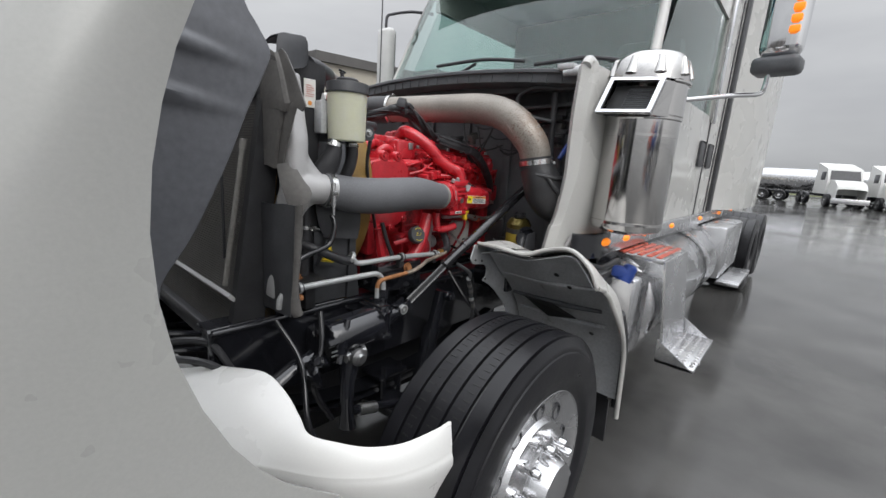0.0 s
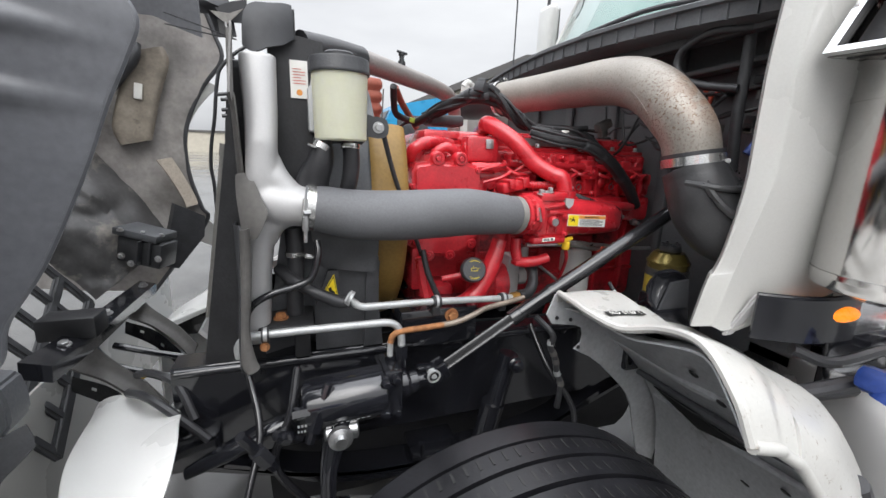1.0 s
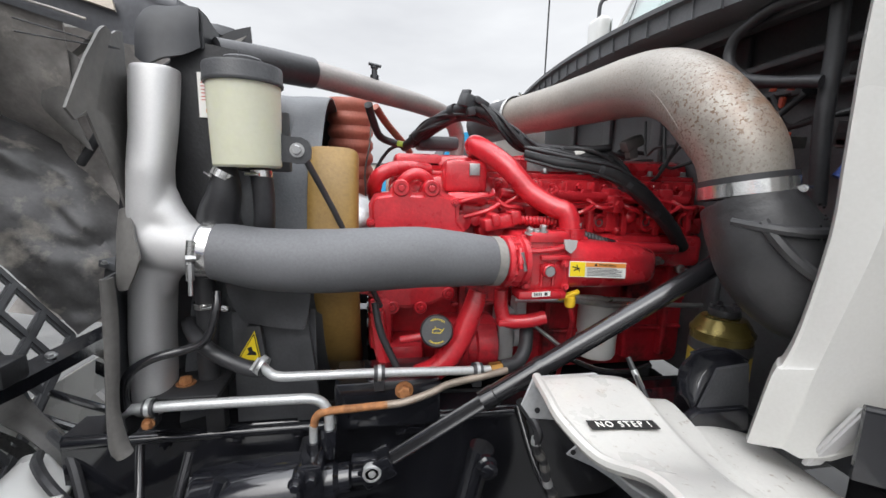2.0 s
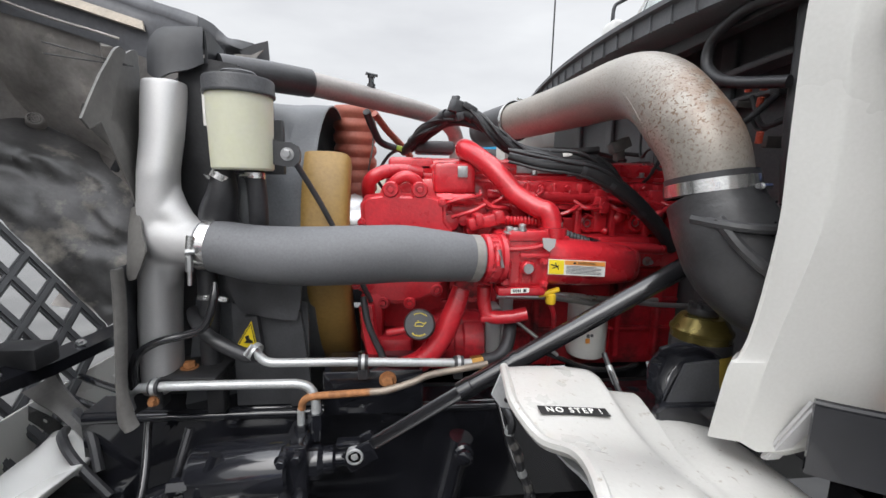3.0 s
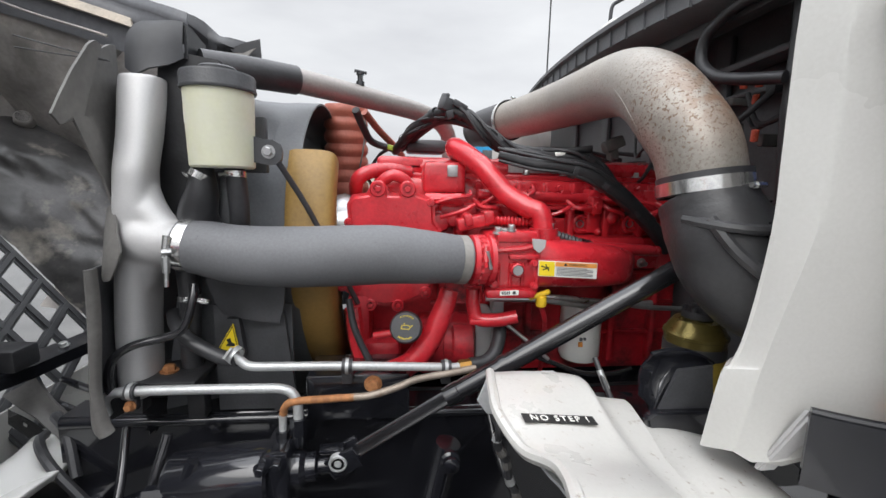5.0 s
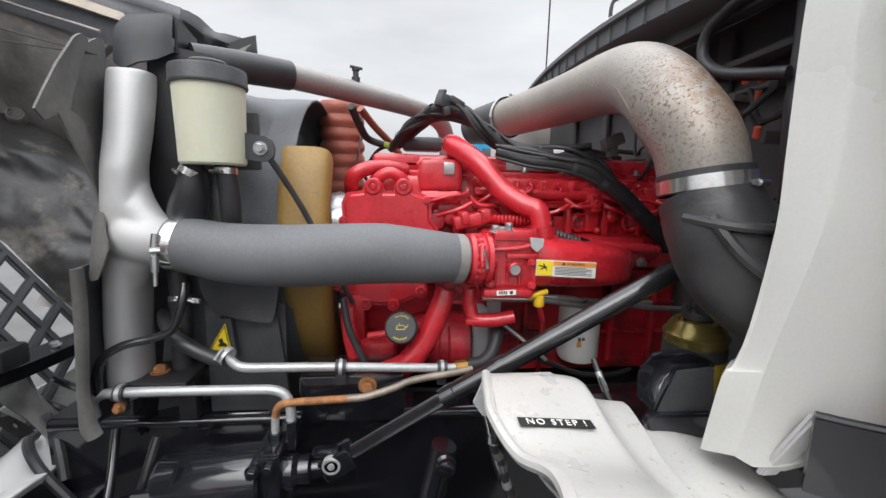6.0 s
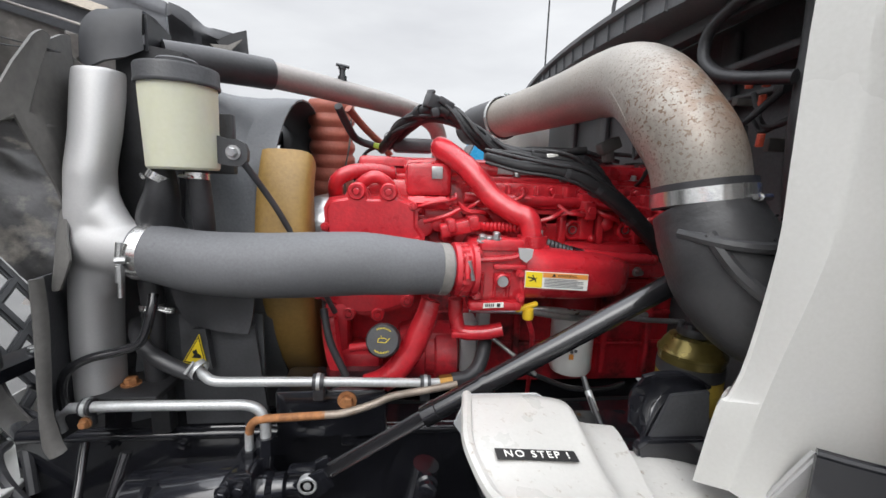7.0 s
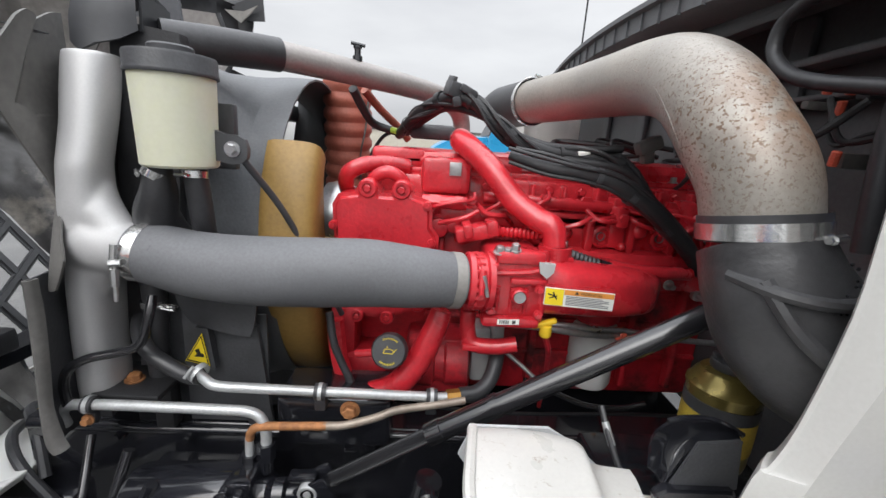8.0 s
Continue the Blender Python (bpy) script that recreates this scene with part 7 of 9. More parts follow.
def moulding(a, b, n, m, swell, seed, lump=0.02, size=7.0):
    """A ruled surface between two edge curves, swollen and dented like a hand-laid composite moulding."""
    ca, cb = spline(a, n), spline(b, n)
    rows = []
    for k in range(m + 1):
        f = k / m
        row = []
        for p, q in zip(ca, cb):
            o = Vector(p).lerp(Vector(q), f)
            d = noise.noise(o * size + V(seed, 0, 0)) * lump + noise.noise(o * size * 2.7 + V(0, seed, 0)) * lump * 0.35
            o += Vector(swell) * (math.sin(f * math.pi) + d * 8)
            row.append(o)
        rows.append(row)
    return rows


def hood():
    t = thing("truck_hood", "white truck hood tilted wide open, dusty black inside", "hood", (0.1, YC, 0.75))

    def arch(x, low):
        """The lower edge of the fender side, cut out over the wheel."""
        d = x - 1.12
        return 0.545 + math.sqrt(max(0.545 ** 2 - d * d, 0)) if abs(d) < 0.545 else low
    xs = [-0.02, 0.10, 0.25, 0.40, 0.50, 0.56, 0.585, 0.62, 0.68, 0.78, 0.90, 1.02, 1.12, 1.22, 1.32, 1.38]
    for s in (-1, 1):
        def y(v):
            return YC + s * (YC - v)
        # fender side: from the crown down to the wheel opening
        outer = []
        for x in (xs if s < 0 else xs[4:]):
            f = min(max((x - 0.0) / 0.5, 0), 1)
            yo = 0.49 + 0.30 * (1 - f) ** 2
            top = 1.20 + 0.04 * math.sin(max(x, 0) * 2.0)
            lo = max(arch(x, 0.64), 0.55) - 0.018 * min(max((x - 0.5) / 0.5, 0), 1)
            lo = min(lo, top - 0.03)
            prof = [(yo + 0.48, top + 0.02), (yo + 0.34, top + 0.05), (yo + 0.18, top + 0.03), (yo + 0.05, top - 0.02 - 0.02 * f), (yo, max(top - 0.10, lo + 0.01)), (yo - 0.004, (max(top - 0.10, lo + 0.01) + lo) / 2), (yo + 0.004, lo)]
            outer.append([opened((x, y(a), b)) for a, b in prof])
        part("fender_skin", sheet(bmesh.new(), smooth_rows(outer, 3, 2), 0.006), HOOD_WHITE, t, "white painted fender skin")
        inner = [[p + V(0.004, -s * 0.016, 0.012) for p in r[:6]] for r in outer]
        part("fender_liner", sheet(bmesh.new(), smooth_rows(inner, 2, 2), 0.004), PLASTIC, t, "black liner")
        # top skin of the hood, now facing forward
        rows = []
        for x in (0.6, 0.8, 1.0, 1.2, 1.5, 1.68):
            zt = 1.46 + 0.24 * x
            w = 1.15 - 0.20 * x / 1.68
            rows.append([opened((x, y(a), b)) for a, b in ((w + 0.03, 1.20), (w + 0.02, 1.35), (w + 0.05, zt - 0.10), (w + 0.12, zt - 0.02), (w + 0.24, zt + 0.02), (YC, zt + 0.05))])
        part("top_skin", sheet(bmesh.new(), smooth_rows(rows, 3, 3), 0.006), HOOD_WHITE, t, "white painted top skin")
        inner = [[p + V(0.014, 0, -0.012) for p in r] for r in rows]
        part("top_liner", sheet(bmesh.new(), smooth_rows(inner, 3, 3), 0.005), DUSTY, t, "dusty black inner skin")
    # near inner wall, with two moulded ridges
    edge = [(0.19, 1.03, 1.10), (0.24, 1.02, 1.15), (0.26, 1.02, 1.22), (0.325, 1.02, 1.32), (0.400, 1.02, 1.475), (0.445, 1.02, 1.585), (0.482, 1.02, 1.665), (0.502, 1.02, 1.72), (0.478, 1.02, 1.765), (0.445, 1.02, 1.82), (0.43, 1.03, 1.95), (0.42, 1.04, 2.10)]
    back = [(x - 0.85 - 0.2 * (z - 1.1), 0.93, z + 0.10) for x, yy, z in edge]
    rows = moulding(edge, back, 12, 16, (0, -0.02, 0), 1, 0.003)
    for row in rows:
        for p in row:
            for z1, x1, h in ((1.685, 0.45, 0.017), (1.585, 0.425, 0.019), (1.40, 0.28, 0.010)):
                d = x1 - p.x
                zr = z1 + 0.10 * max(d, 0) + 0.03 * max(d, 0) ** 2
                p.y -= h * min(max((d - 0.02) / 0.12, 0), 1) * math.exp(-((p.z - zr) / 0.014) ** 2)
    part("near_wall", sheet(bmesh.new(), rows, 0.008), LINER, t, "dusty black inner wall with two moulded ridges")
    # rolled flange of the near wall
    part("wall_flange", tube(bmesh.new(), edge, 0.008, 8), LINER, t)
    # far inner wall with its round cut-out
    edge = [(0.11, 2.26, 0.875), (0.19, 2.25, 0.98), (0.345, 2.25, 1.19), (0.33, 2.25, 1.26), (0.295, 2.25, 1.41), (0.30, 2.25, 1.58), (0.37, 2.25, 1.75), (0.46, 2.25, 1.88), (0.44, 2.25, 1.98), (0.42, 2.24, 2.05)]
    back = [(x - 0.62 - 0.35 * max(z - 1.5, 0), 2.36 - 0.05 * (z - 1), z + 0.04) for x, yy, z in edge]
    part("far_wall", sheet(bmesh.new(), moulding(edge, back, 6, 26, (0, -0.03, 0), 3, 0.035, 6), 0.008), DUSTY, t, "brown-dusted black inner wall")
    part("wall_flange", tube(bmesh.new(), [(p[0], p[1] - 0.004, p[2]) for p in edge], 0.009, 8), PLASTIC, t)
    # moulding between the far wall and the grille, with its bosses and pockets
    O, U, W = V(-0.11, 1.91, 1.06), V(0.070, 0.012, -0.102), V(0.008, -0.088, -0.066)
    low = [O - W * 0.62 + U * k for k in (-5, -3.5, -2, -0.5, 0.8, 1.6)]
    high = [(-0.62, 2.25, 1.90), (-0.45, 2.26, 1.80), (-0.25, 2.26, 1.70), (-0.08, 2.25, 1.55), (0.10, 2.25, 1.30), (0.20, 2.24, 1.12)]
    rows = moulding(low, high, 8, 34, (0.03, -0.05, 0.02), 8, 0.05, 8)
    crest = spline([(-0.46, 0, 1.70), (-0.30, 0, 1.63), (-0.20, 0, 1.59), (-0.09, 0, 1.54), (-0.03, 0, 1.43), (0.0, 0, 1.33)], 6)
    for row in rows:
        for o in row:
            d = min(math.hypot(o.x - c.x, o.z - c.z) for c in crest)
            o.y -= 0.035 * math.exp(-(d / 0.035) ** 2)
            o.y += 0.022 * math.exp(-((d - 0.085) / 0.03) ** 2)
            o.y += 0.012 * noise.noise(o * 19)
    part("inner_moulding", sheet(bmesh.new(), rows, 0.008), SHADED_DUSTY, t, "dusty brown-black moulded panel")
    low2 = [(-0.62, 2.25, 1.90), (-0.45, 2.26, 1.80), (-0.25, 2.26, 1.70), (-0.08, 2.25, 1.60)]
    high2 = [(-0.75, 2.05, 2.30), (-0.5, 2.05, 2.28), (-0.25, 2.05, 2.24), (0.0, 2.10, 2.18)]
    part("crown_moulding", sheet(bmesh.new(), moulding(low2, high2, 5, 14, (0.03, -0.05, -0.02), 5, 0.05, 8), 0.008), DUSTY, t, "dusty brown-black moulded panel")
    for at, r in (((-0.345, 2.194, 1.765), 0.022), ((-0.06, 2.17, 1.80), 0.020)):
        bm = lathe(bmesh.new(), [(r * 1.6, 0.05), (r * 1.35, 0.010), (r * 1.15, 0.002), (r, 0.0)], at, (-0.5, 0.8, -0.3), 24)
        boss = part("moulded_boss", bm, DUSTY, t)
        # the recess's shade is put in as a black disc
        part("pocket", lathe(bmesh.new(), [(r, 0.0), (r * 0.9, 0.016), (0.002, 0.02)], at, (-0.5, 0.8, -0.3), 24), INK_AND_SHADE, boss, "black disc for shade in the moulded boss")
    # dusted bracket plate under the sticker
    left = [(0.128, 2.215, 1.867), (0.084, 2.215, 1.715), (0.049, 2.215, 1.584), (0.071, 2.215, 1.512)]
    right = [(0.259, 2.215, 1.901), (0.274, 2.215, 1.844), (0.23, 2.215, 1.715), (0.183, 2.215, 1.539)]
    rows = [[V(*a), V(*a).lerp(V(*b), 0.12) + V(0, -0.022, 0), V(*a).lerp(V(*b), 0.5) + V(0, -0.016, 0), V(*a).lerp(V(*b), 0.9) + V(0, -0.022, 0), V(*b)] for a, b in zip(left, right)]
    part("bracket_plate", sheet(bmesh.new(), smooth_rows(rows, 4, 3), 0.006), BROWN_DUST, t, "brown-dusted bracket plate")
    # bracket arm across the dusty wall and a small white sticker
    part("brace", tube(bmesh.new(), [(0.17, 2.19, 1.90), (0.15, 2.17, 1.83), (0.02, 2.18, 1.66), (-0.06, 2.20, 1.56)], [0.022, 0.026, 0.018, 0.016], 10), PLASTIC, t)
    bm = bmesh.new()
    box(bm, (0.148, 2.184, 1.695), (0.176, 2.190, 1.755), 0.002, (0, 8, 0))
    part("sticker", bm, LABEL_W, t, "small white sticker", smooth=False)
    # grille, seen from behind: deep bars, open cells
    nn = U.cross(W).normalized()
    uu, ww = U.normalized(), W.normalized()
    for k in range(-6, 3):
        a, b = O + U * (k - 0.5) - W * 0.6, O + U * (k - 0.5) + W * 4.6
        bm = plate(bmesh.new(), [a - uu * 0.018, a + uu * 0.018, b + uu * 0.018, b - uu * 0.018], 0.030, nn)
        bmesh.ops.bevel(bm, geom=bm.edges[:], offset=0.008, segments=3, affect="EDGES")
        part("grille_bar", bm, PLASTIC, t, smooth=False)
    for k in range(0, 6):
        a, b = O + W * (k - 0.5) - U * 6.6 + nn * 0.003, O + W * (k - 0.5) + U * 1.6 + nn * 0.003
        bm = plate(bmesh.new(), [a - ww * 0.017, a + ww * 0.017, b + ww * 0.017, b - ww * 0.017], 0.026, nn)
        bmesh.ops.bevel(bm, geom=bm.edges[:], offset=0.008, segments=3, affect="EDGES")
        part("grille_bar", bm, PLASTIC, t, smooth=False)
    # latch box, cross member and hinge arms
    bm = bmesh.new()
    box(bm, (0.08, 1.99, 1.165), (0.25, 2.12, 1.195), 0.006, (0, 12, -20))
    lp = part("latch_plate", bm, GREYBLACK, t, "grey bolted latch plate")
    for x in (0.10, 0.17, 0.23):
        part("bolt", bolt(bmesh.new(), (x, 2.0 + 0.03 * (x - 0.1), 1.20 - 0.21 * (x - 0.1)), (0.2, -0.2, 1), 0.008, 0.008), STEEL, lp)
    bm = bmesh.new()
    box(bm, (0.08, 2.00, 1.06), (0.25, 2.10, 1.16), 0.006, (0, 12, -20))
    lb = part("latch_box", bm, PLASTIC, t)
    for x, z in ((0.09, 1.10), (0.12, 1.07), (0.22, 1.09)):
        part("bolt", bolt(bmesh.new(), (x, 1.985 - 0.3 * (x - 0.165), z), (-0.3, -1, 0), 0.009, 0.008), STEEL, lb)
    bm = bmesh.new()
    for x in (0.15, 0.19):
        box(bm, (x, 1.975, 1.06), (x + 0.008, 2.01, 1.16), 0.002, (0, 12, -20))
    part("rib", bm, PLASTIC, lb)
    # pale sheet and shoulder behind the latch
    rows = [[(0.20, 2.16, 1.46), (0.23, 2.18, 1.40), (0.27, 2.20, 1.30), (0.28, 2.20, 1.26)], [(0.245, 2.20, 1.47), (0.27, 2.22, 1.41), (0.31, 2.23, 1.31), (0.32, 2.23, 1.27)]]
    part("guide_plate", sheet(bmesh.new(), smooth_rows(rows, 3, 3), 0.006), AGED, t, "pale worn guide plate")
    bm = plate(bmesh.new(), [(0.25, 2.16, 1.28), (0.35, 2.20, 1.22), (0.34, 2.20, 1.13), (0.24, 2.15, 1.00), (0.19, 2.12, 1.02)], 0.05)
    part("shoulder", bm, PLASTIC, t)
    cross = [(0.16, 2.03, 0.945), (0.17, 1.75, 0.965), (0.19, 1.45, 0.99), (0.22, 1.15, 1.04)]
    bm = bmesh.new()
    for a, b in zip(cross, cross[1:]):
        a, b = V(*a), V(*b)
        plate(bm, [a + V(-0.032, 0, 0.008), a + V(0.022, 0, -0.008), b + V(0.022, 0, -0.008), b + V(-0.032, 0, 0.008)], 0.036, (0, 0.2, 1))
    part("cross_member", bm, GLOSS, t, "dark grey hinge cross member", smooth=False)
    for k, (x, yy, z) in enumerate(((0.165, 1.95, 0.972), (0.175, 1.60, 0.995), (0.20, 1.30, 1.03))):
        part("bolt", bolt(bmesh.new(), (x, yy, z + 0.02), (0, -0.2, 1), 0.011, 0.010), STEEL, t)
    bm = bmesh.new()
    box(bm, (0.11, 1.37, 1.030), (0.238, 1.45, 1.090), 0.010)
    part("stop_box", bm, LOOM, t, "dark boxed end of the cross member")
    for yy, w in ((1.86, 0.0), (1.47, -0.03)):
        dy = yy - 1.47
        upper = [(0.172, 1.51 + dy, 0.966), (0.192, 1.50 + dy, 0.935), (0.229, 1.48 + dy, 0.905), (0.296, 1.455 + dy, 0.854), (0.36, 1.42 + dy, 0.79)]
        lower = [(0.095, 1.49 + dy, 0.908), (0.15, 1.46 + dy, 0.893), (0.209, 1.44 + dy, 0.868), (0.28, 1.415 + dy, 0.812), (0.335, 1.39 + dy, 0.745)]
        mid = [(V(*a) + V(*b)) / 2 + V(0, 0.006, -0.006) for a, b in zip(upper, lower)]
        part("hinge_arm", sheet(bmesh.new(), smooth_rows([upper, mid, lower], 4, 5), 0.012), SEAL, t, "dusty grey-brown hinge arm")
        # web under the arm, pierced by a few holes
        top = spline([(0.13, yy - 0.015, 0.893), (0.23, yy - 0.045, 0.855), (0.31, yy - 0.075, 0.775)], 8)
        low = spline([(0.12, yy - 0.01, 0.845), (0.21, yy - 0.04, 0.800), (0.29, yy - 0.07, 0.725)], 8)
        bm = bmesh.new()
        grid = [[bm.verts.new(Vector(p).lerp(Vector(q), j / 6)) for j in range(7)] for p, q in zip(top, low)]
        for i in range(len(grid) - 1):
            for j in range(6):
                if (i, j) in ((4, 2), (10, 3)):
                    continue
                bm.faces.new((grid[i][j], grid[i + 1][j], grid[i + 1][j + 1], grid[i][j + 1]))
        bmesh.ops.solidify(bm, geom=bm.faces[:], thickness=0.006)
        part("gusset", bm, GLOSS, t)
    for pts in ([(0.20, 1.55, 0.93), (0.36, 1.50, 0.90), (0.56, 1.46, 0.86)], [(0.18, 1.50, 0.90), (0.34, 1.46, 0.86), (0.56, 1.42, 0.82)]):
        part("support_rod", tube(bmesh.new(), pts, 0.010, 8), GLOSS, t)
    # headlamp bucket under the near wall: arched rim, dark cavity with an orange bulb, and the block beside it
    rim = [(0.03, 1.03, 1.150), (0.102, 1.04, 1.142), (0.130, 1.04, 1.132), (0.152, 1.04, 1.106), (0.161, 1.04, 1.066), (0.157, 1.04, 0.987)]
    rows = [[(x, y, z) for x, y, z in rim], [(x - 0.012, y - 0.006, z - 0.012) for x, y, z in rim], [(x - 0.030, y + 0.03, z - 0.03) for x, y, z in rim], [(x - 0.05, y + 0.10, z - 0.05) for x, y, z in rim]]
    bk = part("headlamp_bucket", sheet(bmesh.new(), smooth_rows(rows, 3, 3), 0.006), LOOM, t, "black arched headlamp bucket")
    # black sheet put in for the cavity's shade
    part("cavity_shade", plate(bmesh.new(), [(-0.02, 1.11, 1.12), (0.11, 1.12, 1.10), (0.15, 1.12, 1.04), (0.15, 1.12, 0.94), (-0.02, 1.10, 0.92)], 0.006), INK_AND_SHADE, bk)
    part("bulb", lathe(bmesh.new(), [(0.011, 0), (0.011, 0.012), (0.006, 0.02)], (0.100, 1.098, 1.029), (0.3, -1, 0.2), 12), LABEL_O, bk, "orange bulb holder")
    bm = plate(bmesh.new(), [(0.168, 1.05, 1.098), (0.210, 1.055, 1.082), (0.217, 1.055, 1.04), (0.215, 1.055, 1.000), (0.197, 1.052, 0.976), (0.158, 1.05, 0.975)], 0.07, (0, 1, 0))
    bmesh.ops.bevel(bm, geom=bm.edges[:], offset=0.006, segments=2, affect="EDGES")
    part("lamp_block", bm, GREYBLACK, bk, "dark grey ballast block")
    rows = [[(0.236, 1.06, 1.000), (0.195, 1.04, 0.985), (0.144, 1.03, 0.965), (0.09, 1.03, 0.955)], [(0.246, 1.05, 0.960), (0.205, 1.035, 0.935), (0.150, 1.025, 0.915), (0.09, 1.02, 0.905)], [(0.190, 1.05, 0.915), (0.172, 1.035, 0.880), (0.128, 1.025, 0.865), (0.07, 1.02, 0.86)], [(0.160, 1.05, 0.816), (0.140, 1.035, 0.800), (0.098, 1.025, 0.79), (0.05, 1.02, 0.79)]]
    part("lower_flange", sheet(bmesh.new(), smooth_rows(rows, 3, 3), 0.006), PLASTIC, t, "dusty black lower flange")
    part("yellow_tag", lathe(bmesh.new(), [(0.007, 0), (0.007, 0.012)], (0.327, 1.37, 0.913), (0, -1, 0.2), 8), YELLOW, t)
    for pts in ([(0.30, 1.40, 0.90), (0.36, 1.32, 0.94), (0.43, 1.26, 0.93), (0.47, 1.22, 0.85)], [(0.28, 1.38, 0.86), (0.35, 1.28, 0.90), (0.42, 1.22, 0.88), (0.50, 1.2, 0.80)]):
        part("cable", tube(bmesh.new(), pts, 0.011, 8), RUBBER, t)
    # torn sheet on the far wall
    rows = [[(-0.03, 2.14, 1.972), (0.01, 2.135, 1.945), (0.045, 2.13, 1.909)], [(-0.09, 2.135, 1.86), (-0.03, 2.12, 1.85), (0.01, 2.125, 1.84)], [(-0.117, 2.13, 1.778), (-0.06, 2.115, 1.762), (-0.016, 2.12, 1.76)], [(-0.088, 2.13, 1.725), (-0.03, 2.12, 1.70), (0.005, 2.125, 1.69)], [(0.01, 2.13, 1.625), (0.022, 2.126, 1.615), (0.032, 2.128, 1.607)]]
    part("torn_sheet", sheet(bmesh.new(), smooth_rows(rows, 2, 3), 0.005), SEAL, t, "torn dusty rubber sheet")
    # two restraint cables to the radiator top
    for dz in (0.0, -0.02):
        part("restraint_cable", tube(bmesh.new(), [(0.515, 1.15, 1.768 + dz), (0.57, 1.17, 1.757 + dz * 0.6), (0.63, 1.215, 1.748)], 0.0013, 6), LOOM, t)
    # cream weather strip on the rim at the cab end of the hood
    rim = [(-0.45, 2.02, 2.27), (-0.20, 2.03, 2.215), (0.0, 2.03, 2.16), (0.21, 2.02, 2.098)]
    rows = [rim, [(p[0] + 0.01, p[1] - 0.01, p[2] - 0.035) for p in rim]]
    part("weather_strip", sheet(bmesh.new(), smooth_rows(rows, 4, 2), 0.012), AGED, t, "cream rubber weather strip")
    rim = rim + [(0.29, 1.99, 2.085), (0.37, 1.95, 2.045), (0.44, 1.93, 2.02)]
    rise = [0.11, 0.11, 0.11, 0.095, 0.075, 0.085, 0.085]
    rows = [[(p[0], p[1] + 0.02, p[2] + e) for p, e in zip(rim, rise)], [(p[0], p[1] + 0.012, p[2] + e * 0.55) for p, e in zip(rim, rise)], [(p[0], p[1] + 0.016, p[2] + e * 0.45) for p, e in zip(rim, rise)], [(p[0] + 0.005, p[1] + 0.01, p[2] - 0.01) for p in rim], [(p[0] + 0.005, p[1] + 0.03, p[2] - 0.12) for p in rim]]
    part("rim_flange", sheet(bmesh.new(), smooth_rows(rows, 4, 2), 0.008), LINER, t, "black rim flange")
    # the rim's highlight line, drawn as a thin pale tube
    part("rim_highlight", tube(bmesh.new(), [(-0.386, 2.02, 2.185), (-0.254, 2.02, 2.144), (-0.155, 2.02, 2.111), (-0.063, 2.02, 2.085), (0.031, 2.02, 2.062), (0.119, 2.02, 2.038)], 0.005, 8), DUSTY, t, "pale tube for the rim's highlight")

    # pale edge of the rim strip, torn and curled back on itself
    curl = [(0.127, 2.2, 2.163), (0.094, 2.2, 2.136), (0.056, 2.2, 2.108), (0.0, 2.2, 2.075), (0.039, 2.2, 2.072), (0.06, 2.2, 2.064), (0.011, 2.2, 2.009), (-0.047, 2.2, 1.954)]
    rows = [[(p[0] + dx, p[1] + dy, p[2] + dz * w) for p, w in zip(spline(curl, 4), lerp_list([0.7, 1.1, 1.0, 0.5, 0.9, 1.2, 0.9, 0.3], 29))] for dx, dy, dz in ((0, 0, 0.011), (-0.007, -0.008, 0), (0.005, 0.006, -0.011))]
    part("curled_edge", shell(bmesh.new(), rows, 0.003), PALE_RUBBER, t, "curled pale edge of torn rubber", smooth=False)
    # crumpled black sheeting torn loose at the far rear corner, its tip turned over
    rows = [[(-0.086, 2.34, 2.111), (-0.009, 2.34, 2.173), (0.058, 2.34, 2.211), (0.15, 2.34, 2.244), (0.221, 2.34, 2.235), (0.257, 2.34, 2.242), (0.321, 2.34, 2.219), (0.373, 2.34, 2.167), (0.433, 2.34, 2.153), (0.494, 2.34, 2.139)],
            [(-0.072, 2.31, 2.056), (0.004, 2.31, 2.117), (0.07, 2.31, 2.15), (0.161, 2.31, 2.178), (0.226, 2.31, 2.162), (0.279, 2.31, 2.183), (0.336, 2.31, 2.148), (0.39, 2.31, 2.122), (0.447, 2.31, 2.106), (0.514, 2.31, 2.092)],
            [(-0.082, 2.335, 2.003), (-0.011, 2.335, 2.054), (0.056, 2.335, 2.08), (0.141, 2.335, 2.096), (0.212, 2.335, 2.094), (0.266, 2.335, 2.106), (0.329, 2.335, 2.094), (0.382, 2.335, 2.082), (0.442, 2.335, 2.065), (0.509, 2.335, 2.058)],
            [(-0.069, 2.32, 1.916), (-0.007, 2.32, 1.943), (0.06, 2.32, 1.945), (0.136, 2.32, 1.948), (0.214, 2.32, 1.955), (0.271, 2.32, 1.965), (0.332, 2.32, 1.974), (0.386, 2.32, 1.981), (0.451, 2.32, 1.988), (0.518, 2.32, 1.996)]]
    for i, row in enumerate(rows):
        for j, p in enumerate(row):
            row[j] = V(*p) + V(0, 0.028 * math.sin(j * 2.1 + i * 1.3), 0.004 * math.sin(j * 3.7 + i))
    part("torn_sheeting", shell(bmesh.new(), smooth_rows(rows, 2, 3), 0.005), SHEETING, t, "crumpled black rubber sheeting")
